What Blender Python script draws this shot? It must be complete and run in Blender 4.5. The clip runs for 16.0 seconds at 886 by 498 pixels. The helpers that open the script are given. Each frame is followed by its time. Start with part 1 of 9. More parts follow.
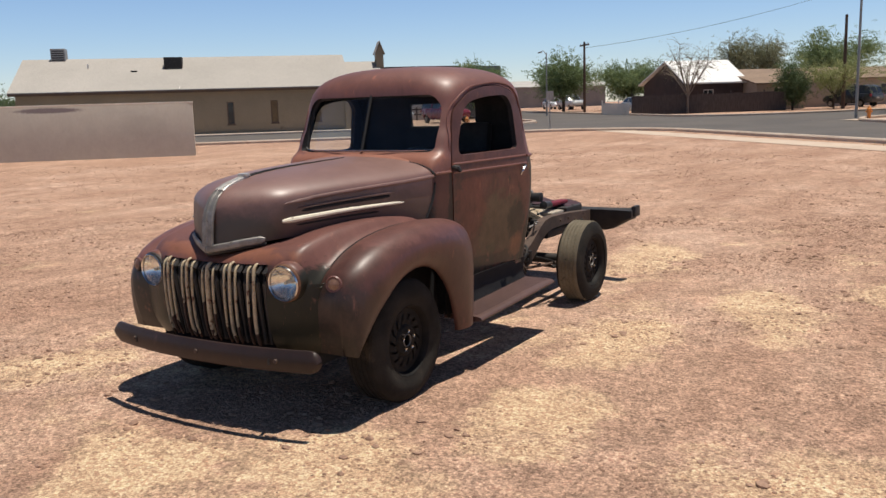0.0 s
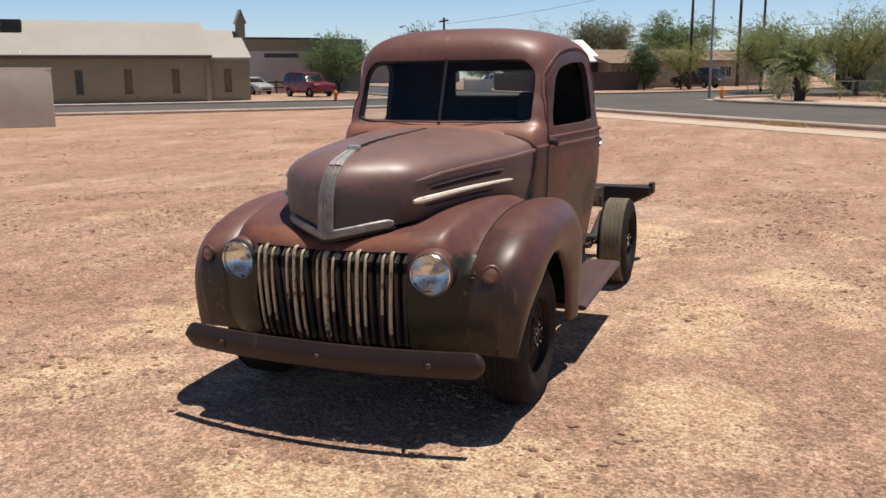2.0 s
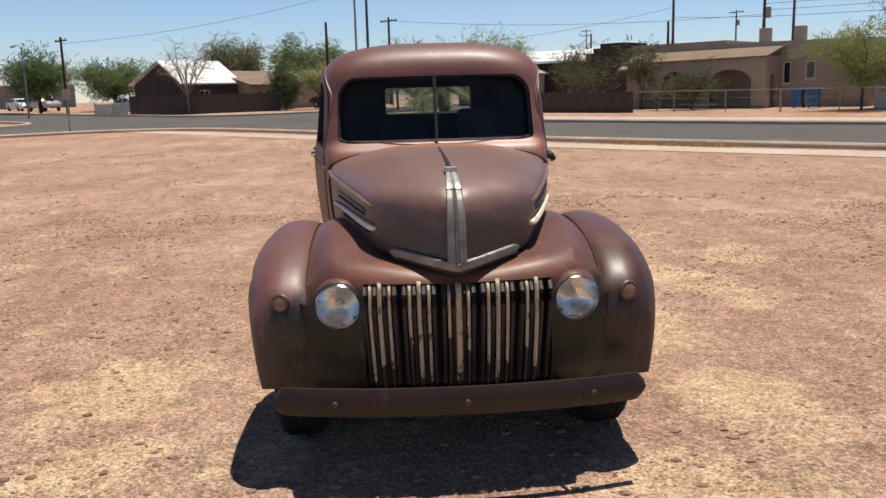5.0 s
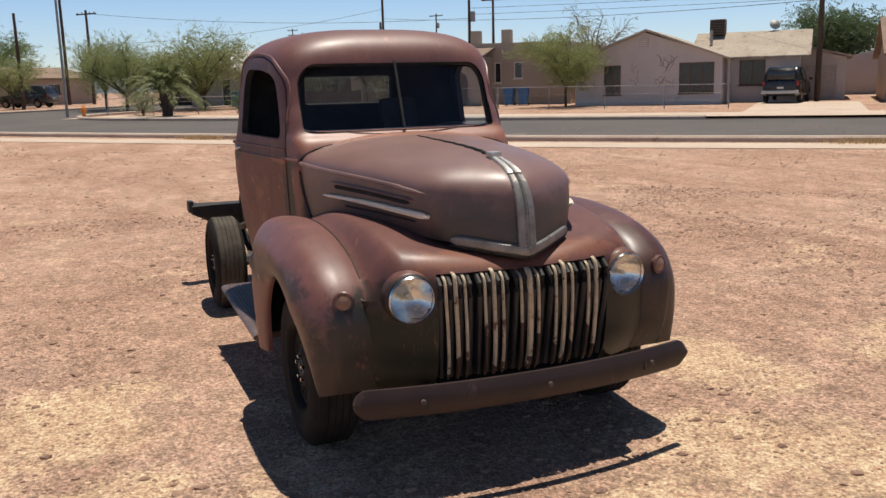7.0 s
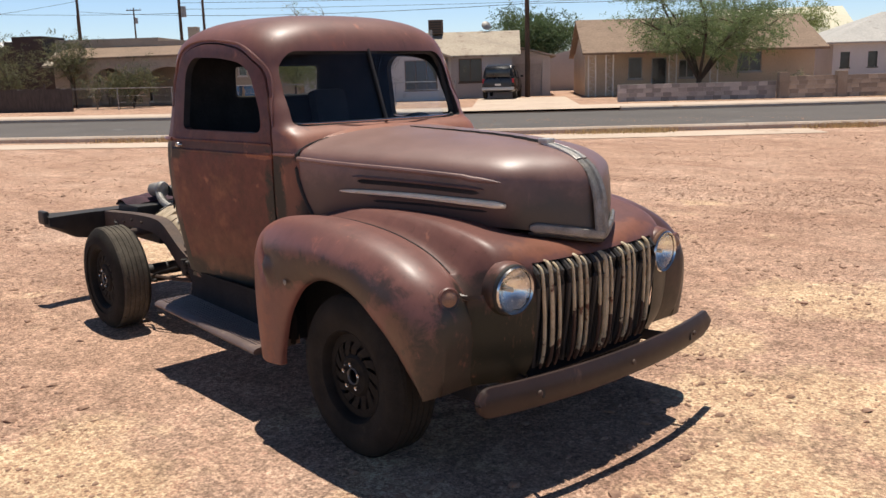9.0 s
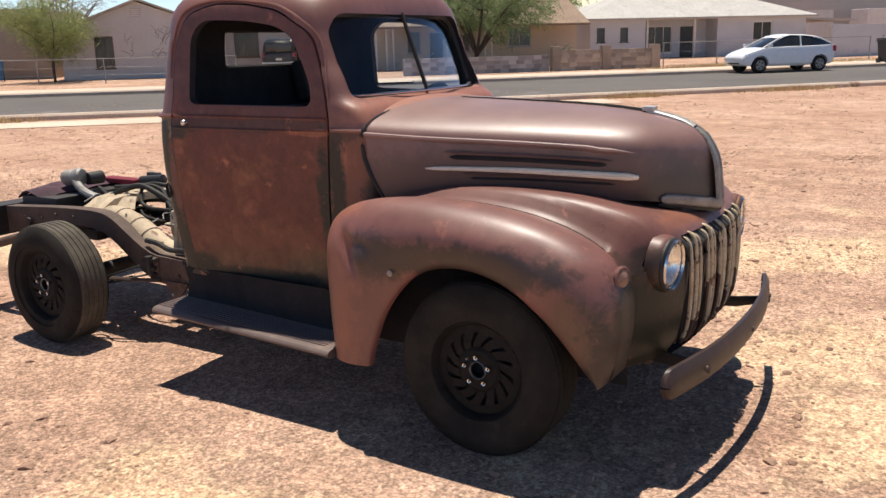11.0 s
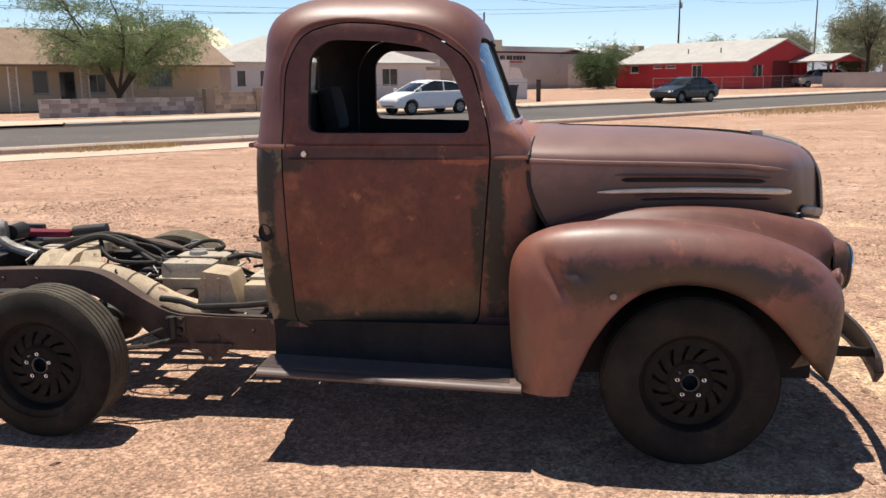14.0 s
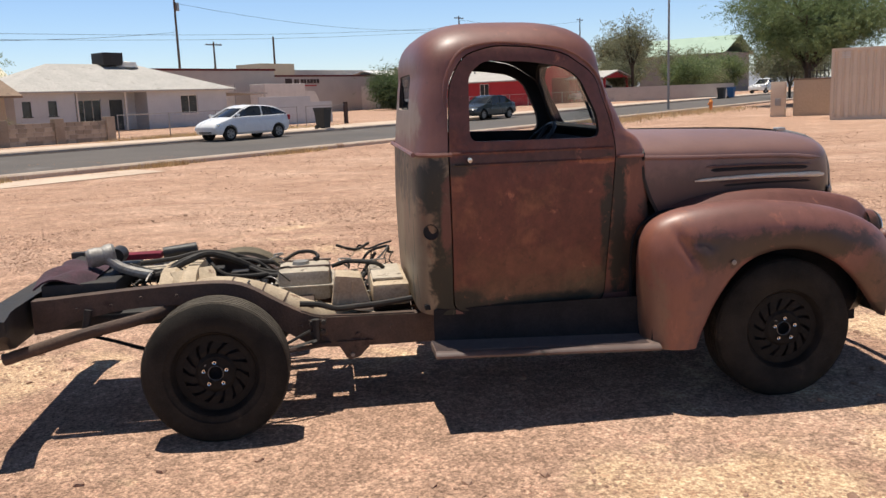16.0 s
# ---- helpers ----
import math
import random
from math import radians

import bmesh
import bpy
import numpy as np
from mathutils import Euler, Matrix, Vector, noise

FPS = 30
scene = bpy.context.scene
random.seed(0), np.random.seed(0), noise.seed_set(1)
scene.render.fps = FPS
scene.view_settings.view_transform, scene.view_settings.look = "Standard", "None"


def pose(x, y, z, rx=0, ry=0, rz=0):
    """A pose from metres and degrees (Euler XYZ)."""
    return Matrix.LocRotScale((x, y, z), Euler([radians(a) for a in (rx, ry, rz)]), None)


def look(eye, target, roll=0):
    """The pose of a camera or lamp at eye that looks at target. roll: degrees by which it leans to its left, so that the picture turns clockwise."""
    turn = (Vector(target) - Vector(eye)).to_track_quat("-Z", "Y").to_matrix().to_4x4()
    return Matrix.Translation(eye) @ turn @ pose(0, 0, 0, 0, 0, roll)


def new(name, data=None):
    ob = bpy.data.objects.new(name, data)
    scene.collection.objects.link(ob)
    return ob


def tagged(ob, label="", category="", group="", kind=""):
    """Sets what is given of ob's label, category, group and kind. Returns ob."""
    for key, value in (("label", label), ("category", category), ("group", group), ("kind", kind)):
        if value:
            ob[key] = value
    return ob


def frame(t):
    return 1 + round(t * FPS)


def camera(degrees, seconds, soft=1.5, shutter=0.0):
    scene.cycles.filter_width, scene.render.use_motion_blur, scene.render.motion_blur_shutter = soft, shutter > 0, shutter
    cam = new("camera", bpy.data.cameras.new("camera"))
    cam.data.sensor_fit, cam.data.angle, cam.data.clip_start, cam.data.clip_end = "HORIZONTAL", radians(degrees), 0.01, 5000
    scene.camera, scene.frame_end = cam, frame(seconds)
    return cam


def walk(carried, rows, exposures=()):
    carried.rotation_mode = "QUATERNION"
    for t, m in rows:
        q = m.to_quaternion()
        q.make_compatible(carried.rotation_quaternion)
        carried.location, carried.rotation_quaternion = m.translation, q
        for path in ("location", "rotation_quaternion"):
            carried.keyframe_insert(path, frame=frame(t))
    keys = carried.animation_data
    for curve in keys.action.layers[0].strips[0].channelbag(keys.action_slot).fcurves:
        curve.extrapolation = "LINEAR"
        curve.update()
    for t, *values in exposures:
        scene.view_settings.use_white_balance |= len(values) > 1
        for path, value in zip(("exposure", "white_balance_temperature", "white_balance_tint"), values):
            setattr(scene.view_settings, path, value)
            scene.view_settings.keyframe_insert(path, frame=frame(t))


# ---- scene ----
cam = camera(54.4, 16.0)
METRES, EYE, TILT, LEAN, TURN = 12.68, 1.568, 0.0, 0.0, 121.8
ROWS = [
    (0.0, 0.0, 0.0, 0.0, -0.3, -8.1, 2.1),
    (0.5, -0.0339, 0.0083, -0.0011, -3.98, -8.73, 1.69),
    (1.0, -0.0615, 0.0266, -0.0008, -6.19, -9.18, 1.14),
    (1.5, -0.0866, 0.0443, -0.0004, -7.71, -9.43, 0.45),
    (2.0, -0.1168, 0.0578, -0.0003, -10.44, -9.98, 1.16),
    (2.5, -0.1412, 0.0759, 0.0001, -15.94, -10.39, 0.75),
    (3.0, -0.1651, 0.0953, 0.0025, -19.91, -9.65, 0.02),
    (5.5, -0.2918, 0.1595, 0.0035, -39.83, -9.78, 3.05),
    (6.0, -0.3073, 0.1856, 0.0035, -44.65, -9.93, 2.97),
    (6.5, -0.3268, 0.2106, 0.003, -48.93, -10.0, 2.79),
    (7.0, -0.3479, 0.2333, 0.0035, -54.47, -10.33, 2.68),
    (7.5, -0.3578, 0.2572, 0.0036, -59.45, -10.53, 2.69),
    (8.0, -0.3658, 0.2871, 0.0047, -64.14, -10.47, 2.64),
    (8.5, -0.382, 0.3156, 0.0049, -68.78, -10.76, 2.73),
    (11.0, -0.3872, 0.4646, 0.0076, -89.7, -13.71, 2.72),
    (11.5, -0.3826, 0.4907, 0.0077, -91.16, -13.58, 2.94),
    (12.0, -0.3776, 0.5232, 0.008, -94.75, -13.18, 3.83),
    (12.5, -0.3619, 0.5523, 0.0083, -99.04, -12.99, 2.97),
    (13.0, -0.3505, 0.5804, 0.0094, -104.08, -11.74, 1.15),
    (13.5, -0.3455, 0.6158, 0.0086, -111.58, -11.38, 1.14),
    (14.0, -0.3399, 0.6448, 0.0081, -115.04, -11.84, 1.52),
    (14.5, -0.3317, 0.6804, 0.0087, -118.07, -11.58, 1.31),
    (15.0, -0.333, 0.7234, 0.0076, -124.03, -11.56, 1.08),
    (15.5, -0.3246, 0.7528, 0.0084, -127.72, -11.82, 2.22),
    (16.0, -0.3087, 0.7816, 0.011, -129.4, -10.93, 2.92),
]
BASE = pose(0, 0, 0.0, 1.0, -0.9, 0) @ pose(4.094, 3.61, EYE, TILT, LEAN, TURN)
walk(cam, [(t, BASE @ pose(METRES * x, METRES * y, METRES * z, 90 + pitch, roll, yaw)) for t, x, y, z, yaw, pitch, roll in ROWS],
     exposures=[(0.0, -0.03), (1.2, -0.04), (3.0, 0.0), (5.5, -0.05), (8.5, 0.12), (11.5, 0.43), (12.1, 0.34), (12.5, 0.33), (13.2, 0.36), (14.5, 0.34), (16.0, 0.20)])

# ---------------------------------------------------------------- light
SUN_TO = Vector((-0.13, 0.15, 1.0)).normalized()
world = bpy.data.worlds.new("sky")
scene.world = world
world.use_nodes = True
wn = world.node_tree.nodes
sky = wn.new("ShaderNodeTexSky")
sky.sky_type = "NISHITA"
sky.sun_disc = False
sky.sun_elevation = math.asin(SUN_TO.z)
sky.sun_rotation = math.atan2(SUN_TO.x, SUN_TO.y)
sky.air_density, sky.dust_density, sky.ozone_density = 1.0, 0.0, 7.0
wn["Background"].inputs["Strength"].default_value = 0.118
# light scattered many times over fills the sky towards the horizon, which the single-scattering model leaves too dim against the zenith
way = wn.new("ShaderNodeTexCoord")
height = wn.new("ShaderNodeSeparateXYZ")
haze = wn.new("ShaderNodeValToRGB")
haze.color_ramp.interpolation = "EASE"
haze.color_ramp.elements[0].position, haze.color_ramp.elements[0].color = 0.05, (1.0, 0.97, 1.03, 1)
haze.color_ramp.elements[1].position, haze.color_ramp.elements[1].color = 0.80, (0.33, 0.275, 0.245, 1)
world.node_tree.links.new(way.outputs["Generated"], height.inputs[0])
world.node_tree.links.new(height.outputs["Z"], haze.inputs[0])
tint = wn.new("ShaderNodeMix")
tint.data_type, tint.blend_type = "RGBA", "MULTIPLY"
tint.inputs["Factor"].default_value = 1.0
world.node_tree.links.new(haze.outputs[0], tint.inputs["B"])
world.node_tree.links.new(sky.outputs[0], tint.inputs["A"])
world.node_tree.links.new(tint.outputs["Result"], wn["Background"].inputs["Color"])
sun_data = bpy.data.lights.new("sun", "SUN")
sun_data.energy, sun_data.angle, sun_data.color = 5.0, radians(0.53), (1.0, 0.925, 0.82)
sun = new("sun", sun_data)
sun.matrix_world = look(SUN_TO * 50, (0, 0, 0))

# ---------------------------------------------------------------- helpers
GROUND = -0.02
C44, S44 = math.cos(radians(44)), math.sin(radians(44))


def terrain(x, y):
    """Height of the land: a flat lot that rises very gently beyond 16 m."""
    return GROUND + 0.010 * min(max(0.0, math.hypot(x, y) - 16.0), 110.0)


def street(u, n, dz=0.0):
    """A place by metres along the street (u) and across it (n)."""
    x, y = C44 * u - S44 * n, S44 * u + C44 * n
    return Vector((x, y, terrain(x, y) + dz))


def at_street(u, n, turn=0.0, dz=0.0):
    p = street(u, n, dz)
    return pose(p.x, p.y, p.z, 0, 0, 44 + turn)


def link_nodes(nt, a, b):
    nt.links.new(a, b)


def surface(name, c1, c2, scale=3.0, rough=0.6, metal=0.0, bump=0.15, fine=60.0, c3=None, c3_scale=8.0, c3_cut=0.62, vary=0.0, rough2=None, spec=0.5, stretch=(1, 1, 1)):
    """Two colours blended by coarse noise, a third in blotches, fine grain as relief and in the roughness."""
    m = bpy.data.materials.new(name)
    m.use_nodes = True
    nt = m.node_tree
    n = nt.nodes
    b = n["Principled BSDF"]
    co = n.new("ShaderNodeTexCoord")
    mp = n.new("ShaderNodeMapping")
    mp.inputs["Scale"].default_value = stretch
    link_nodes(nt, co.outputs["Object"], mp.inputs["Vector"])
    big = n.new("ShaderNodeTexNoise")
    big.inputs["Scale"].default_value, big.inputs["Detail"].default_value, big.inputs["Roughness"].default_value = scale, 8, 0.6
    link_nodes(nt, mp.outputs[0], big.inputs["Vector"])
    ramp = n.new("ShaderNodeValToRGB")
    ramp.color_ramp.elements[0].position, ramp.color_ramp.elements[1].position = 0.35, 0.65
    ramp.color_ramp.elements[0].color, ramp.color_ramp.elements[1].color = (*c1, 1), (*c2, 1)
    link_nodes(nt, big.outputs[0], ramp.inputs[0])
    col = ramp.outputs[0]
    grain = n.new("ShaderNodeTexNoise")
    grain.inputs["Scale"].default_value, grain.inputs["Detail"].default_value = fine, 4
    link_nodes(nt, mp.outputs[0], grain.inputs["Vector"])
    if c3:
        no3 = n.new("ShaderNodeTexNoise")
        no3.inputs["Scale"].default_value, no3.inputs["Detail"].default_value, no3.inputs["Roughness"].default_value = c3_scale, 6, 0.65
        link_nodes(nt, mp.outputs[0], no3.inputs["Vector"])
        r3 = n.new("ShaderNodeValToRGB")
        r3.color_ramp.elements[0].position, r3.color_ramp.elements[1].position = c3_cut, c3_cut + 0.07
        link_nodes(nt, no3.outputs[0], r3.inputs[0])
        mx = n.new("ShaderNodeMix")
        mx.data_type = "RGBA"
        link_nodes(nt, r3.outputs[0], mx.inputs["Factor"])
        link_nodes(nt, col, mx.inputs["A"])
        mx.inputs["B"].default_value = (*c3, 1)
        col = mx.outputs["Result"]
    gm = n.new("ShaderNodeMix")
    gm.data_type, gm.blend_type = "RGBA", "OVERLAY"
    gm.inputs["Factor"].default_value = 0.35
    link_nodes(nt, col, gm.inputs["A"])
    link_nodes(nt, grain.outputs[0], gm.inputs["B"])
    col = gm.outputs["Result"]
    if vary:
        oi = n.new("ShaderNodeObjectInfo")
        hs = n.new("ShaderNodeHueSaturation")
        mr = n.new("ShaderNodeMapRange")
        mr.inputs["To Min"].default_value, mr.inputs["To Max"].default_value = 1 - vary, 1 + vary
        link_nodes(nt, oi.outputs["Random"], mr.inputs["Value"])
        link_nodes(nt, mr.outputs[0], hs.inputs["Value"])
        link_nodes(nt, col, hs.inputs["Color"])
        col = hs.outputs[0]
    link_nodes(nt, col, b.inputs["Base Color"])
    rr = n.new("ShaderNodeMapRange")
    rr.inputs["From Min"].default_value, rr.inputs["From Max"].default_value = 0.3, 0.7
    rr.inputs["To Min"].default_value, rr.inputs["To Max"].default_value = rough, rough2 if rough2 is not None else min(1, rough + 0.15)
    link_nodes(nt, big.outputs[0], rr.inputs["Value"])
    link_nodes(nt, rr.outputs[0], b.inputs["Roughness"])
    b.inputs["Metallic"].default_value = metal
    b.inputs["Specular IOR Level"].default_value = spec
    if bump:
        bp = n.new("ShaderNodeBump")
        bp.inputs["Strength"].default_value, bp.inputs["Distance"].default_value = bump, 0.01
        link_nodes(nt, grain.outputs[0], bp.inputs["Height"])
        link_nodes(nt, bp.outputs[0], b.inputs["Normal"])
    return m


def glass(name, tint=(0.9, 0.95, 0.95), rough=0.02, mix=0.9):
    """A thin pane: it lets light straight through and mirrors a little."""
    m = bpy.data.materials.new(name)
    m.use_nodes = True
    nt = m.node_tree
    n = nt.nodes
    for old in list(n):
        n.remove(old)
    out, add, tr, gl, fr = n.new("ShaderNodeOutputMaterial"), n.new("ShaderNodeMixShader"), n.new("ShaderNodeBsdfTransparent"), n.new("ShaderNodeBsdfGlossy"), n.new("ShaderNodeLayerWeight")
    tr.inputs[0].default_value = (*tint, 1)
    gl.inputs["Roughness"].default_value = rough
    fr.inputs["Blend"].default_value = 0.5
    mul = n.new("ShaderNodeMath")
    mul.operation, mul.inputs[1].default_value = "MULTIPLY_ADD", mix
    mul.inputs[2].default_value = 0.03 * mix
    steep = n.new("ShaderNodeMath")
    steep.operation, steep.inputs[1].default_value = "POWER", 4.5
    nt.links.new(fr.outputs["Facing"], steep.inputs[0])
    nt.links.new(steep.outputs[0], mul.inputs[0])
    nt.links.new(mul.outputs[0], add.inputs[0])
    nt.links.new(tr.outputs[0], add.inputs[1])
    nt.links.new(gl.outputs[0], add.inputs[2])
    nt.links.new(add.outputs[0], out.inputs[0])
    return m


def thing(name, label, category, m=None, group="", kind=""):
    ob = new(name)
    ob.empty_display_size = 0.2
    if m is not None:
        ob.matrix_world = m
    return tagged(ob, label, category, group, kind)


def part(name, bm, material, parent=None, label="", smooth=30.0, m=None):
    """Links a bmesh as one mesh object under a thing or a part."""
    me = bpy.data.meshes.new(name)
    bm.normal_update()
    bm.to_mesh(me)
    bm.free()
    return part_mesh(name, me, material, parent, label, smooth, m)


def part_mesh(name, me, material, parent=None, label="", smooth=30.0, m=None):
    for mt in material if isinstance(material, (list, tuple)) else [material]:
        me.materials.append(mt)
    if smooth:
        me.polygons.foreach_set("use_smooth", [True] * len(me.polygons))
        me.set_sharp_from_angle(angle=radians(smooth))
    ob = new(name, me)
    if parent is not None:
        ob.parent = parent
    if m is not None:
        ob.matrix_local = m
    return tagged(ob, label)


def solo(name, bm, material, label, category, m=None, group="", kind="", smooth=30.0):
    ob = part(name, bm, material, None, label, smooth, m)
    return tagged(ob, label, category, group, kind)


def box(bm, x0, x1, y0, y1, z0, z1, bevel=0.0, m=None):
    vs = [bm.verts.new((x, y, z)) for z in (z0, z1) for y in (y0, y1) for x in (x0, x1)]
    fs = [bm.faces.new([vs[i] for i in f]) for f in ((0, 2, 3, 1), (4, 5, 7, 6), (0, 1, 5, 4), (2, 6, 7, 3), (0, 4, 6, 2), (1, 3, 7, 5))]
    if bevel:
        es = list({e for f in fs for e in f.edges})
        r = bmesh.ops.bevel(bm, geom=es, offset=bevel, segments=2, profile=0.6, affect="EDGES")
        vs = list({v for f in r["faces"] for v in f.verts} | {v for v in vs if v.is_valid})
    if m is not None:
        bmesh.ops.transform(bm, matrix=m, verts=[v for v in vs if v.is_valid])
    return bm


def boxm(*a, bevel=0.0, m=None):
    return box(bmesh.new(), *a, bevel=bevel, m=m)


def skin(bm, rows, loop=False, keep=None):
    """Quads over a grid of points."""
    vv = [[bm.verts.new(p) for p in r] for r in rows]
    nr, nc = len(vv), len(vv[0])
    for i in range(nr - 1):
        for j in range(nc if loop else nc - 1):
            q = [vv[i][j], vv[i][(j + 1) % nc], vv[i + 1][(j + 1) % nc], vv[i + 1][j]]
            if keep is None or keep(q):
                bm.faces.new(q)
    return vv


def thick(bm, t):
    bmesh.ops.recalc_face_normals(bm, faces=bm.faces)
    bmesh.ops.solidify(bm, geom=list(bm.faces), thickness=t)
    bmesh.ops.recalc_face_normals(bm, faces=bm.faces)
    return bm


def spline(pts, k=6, closed=False):
    """Catmull-Rom through points."""
    P = [Vector(p) for p in pts]
    n = len(P)
    out = []
    for i in range(n if closed else n - 1):
        a = P[(i - 1) % n] if closed or i > 0 else P[0] * 2 - P[1]
        b, c = P[i], P[(i + 1) % n]
        d = P[(i + 2) % n] if closed or i + 2 < n else P[-1] * 2 - P[-2]
        for j in range(k):
            t = j / k
            out.append(0.5 * ((2 * b) + (c - a) * t + (2 * a - 5 * b + 4 * c - d) * t * t + (3 * b - a - 3 * c + d) * t ** 3))
    if not closed:
        out.append(P[-1])
    return out


def tube(bm, pts, r=0.01, sides=8, flat=1.0, caps=True, up=(0, 0, 1)):
    """A pipe along points; r may be a list; flat squeezes it sideways."""
    P = [Vector(p) for p in pts]
    R = r if isinstance(r, (list, tuple)) else [r] * len(P)
    rings = []
    for i, p in enumerate(P):
        t = (P[min(i + 1, len(P) - 1)] - P[max(i - 1, 0)]).normalized()
        a = t.cross(Vector(up))
        if a.length < 0.05:
            a = t.cross(Vector((1, 0, 0)))
        a.normalize()
        b = a.cross(t)
        rings.append([bm.verts.new(p + a * (math.cos(2 * math.pi * k / sides) * R[i] * flat) + b * (math.sin(2 * math.pi * k / sides) * R[i])) for k in range(sides)])
    for i in range(len(rings) - 1):
        for k in range(sides):
            bm.faces.new([rings[i][k], rings[i][(k + 1) % sides], rings[i + 1][(k + 1) % sides], rings[i + 1][k]])
    if caps:
        bm.faces.new(rings[0][::-1])
        bm.faces.new(rings[-1])
    return bm


def pipe(pts, r=0.01, sides=8, k=0, **kw):
    return tube(bmesh.new(), spline(pts, k) if k else pts, r, sides, **kw)


def lathe(bm, prof, seg=32, axis="y", m=None):
    """Turns a profile of (radius, height) round an axis."""
    rows = []
    for r, h in prof:
        row = []
        for k in range(seg):
            a = 2 * math.pi * k / seg
            c, s = r * math.cos(a), r * math.sin(a)
            v = Vector((c, h, s)) if axis == "y" else Vector((h, c, s)) if axis == "x" else Vector((c, s, h))
            row.append(m @ v if m else v)
        rows.append(row)
    skin(bm, rows, loop=True)
    bmesh.ops.recalc_face_normals(bm, faces=bm.faces)
    return bm


def lathed(prof, seg=32, axis="y", m=None):
    return lathe(bmesh.new(), prof, seg, axis, m)


def rounded(poly, r, seg=5):
    """A polygon (2D) with rounded corners."""
    out, n = [], len(poly)
    for i in range(n):
        a, b, c = Vector(poly[i - 1]), Vector(poly[i]), Vector(poly[(i + 1) % n])
        rr = min(r, (a - b).length * 0.45, (c - b).length * 0.45)
        p, q = b + (a - b).normalized() * rr, b + (c - b).normalized() * rr
        for k in range(seg + 1):
            t = k / seg
            out.append((1 - t) ** 2 * p + 2 * t * (1 - t) * b + t * t * q)
    return out


def prism(bm, poly, lo, hi, axis="y"):
    """A polygon pushed along an axis: (x, z) along y, (y, z) along x, (x, y) along z."""
    def v(p, h):
        return (p[0], h, p[1]) if axis == "y" else (h, p[0], p[1]) if axis == "x" else (p[0], p[1], h)
    a, b = [bm.verts.new(v(p, lo)) for p in poly], [bm.verts.new(v(p, hi)) for p in poly]
    n = len(poly)
    bm.faces.new(a)
    bm.faces.new(b[::-1])
    for i in range(n):
        bm.faces.new([a[i], b[i], b[(i + 1) % n], a[(i + 1) % n]])
    bmesh.ops.recalc_face_normals(bm, faces=bm.faces)
    return bm


def carve(bm, steps):
    """Boolean steps ('DIFFERENCE' or 'INTERSECT', bmesh) on a closed bmesh; gives a mesh."""
    def plain(b):
        me = bpy.data.meshes.new("cut")
        b.to_mesh(me)
        b.free()
        return new("cut", me)
    base = plain(bm)
    cutters = []
    for op, b in steps:
        c = plain(b)
        cutters.append(c)
        mod = base.modifiers.new("cut", "BOOLEAN")
        mod.operation, mod.object, mod.solver = op, c, "EXACT"
    bpy.context.view_layer.update()
    me = bpy.data.meshes.new_from_object(base.evaluated_get(bpy.context.evaluated_depsgraph_get()))
    for o in [base, *cutters]:
        d = o.data
        bpy.data.objects.remove(o)
        bpy.data.meshes.remove(d)
    return me

# ---------------------------------------------------------------- materials


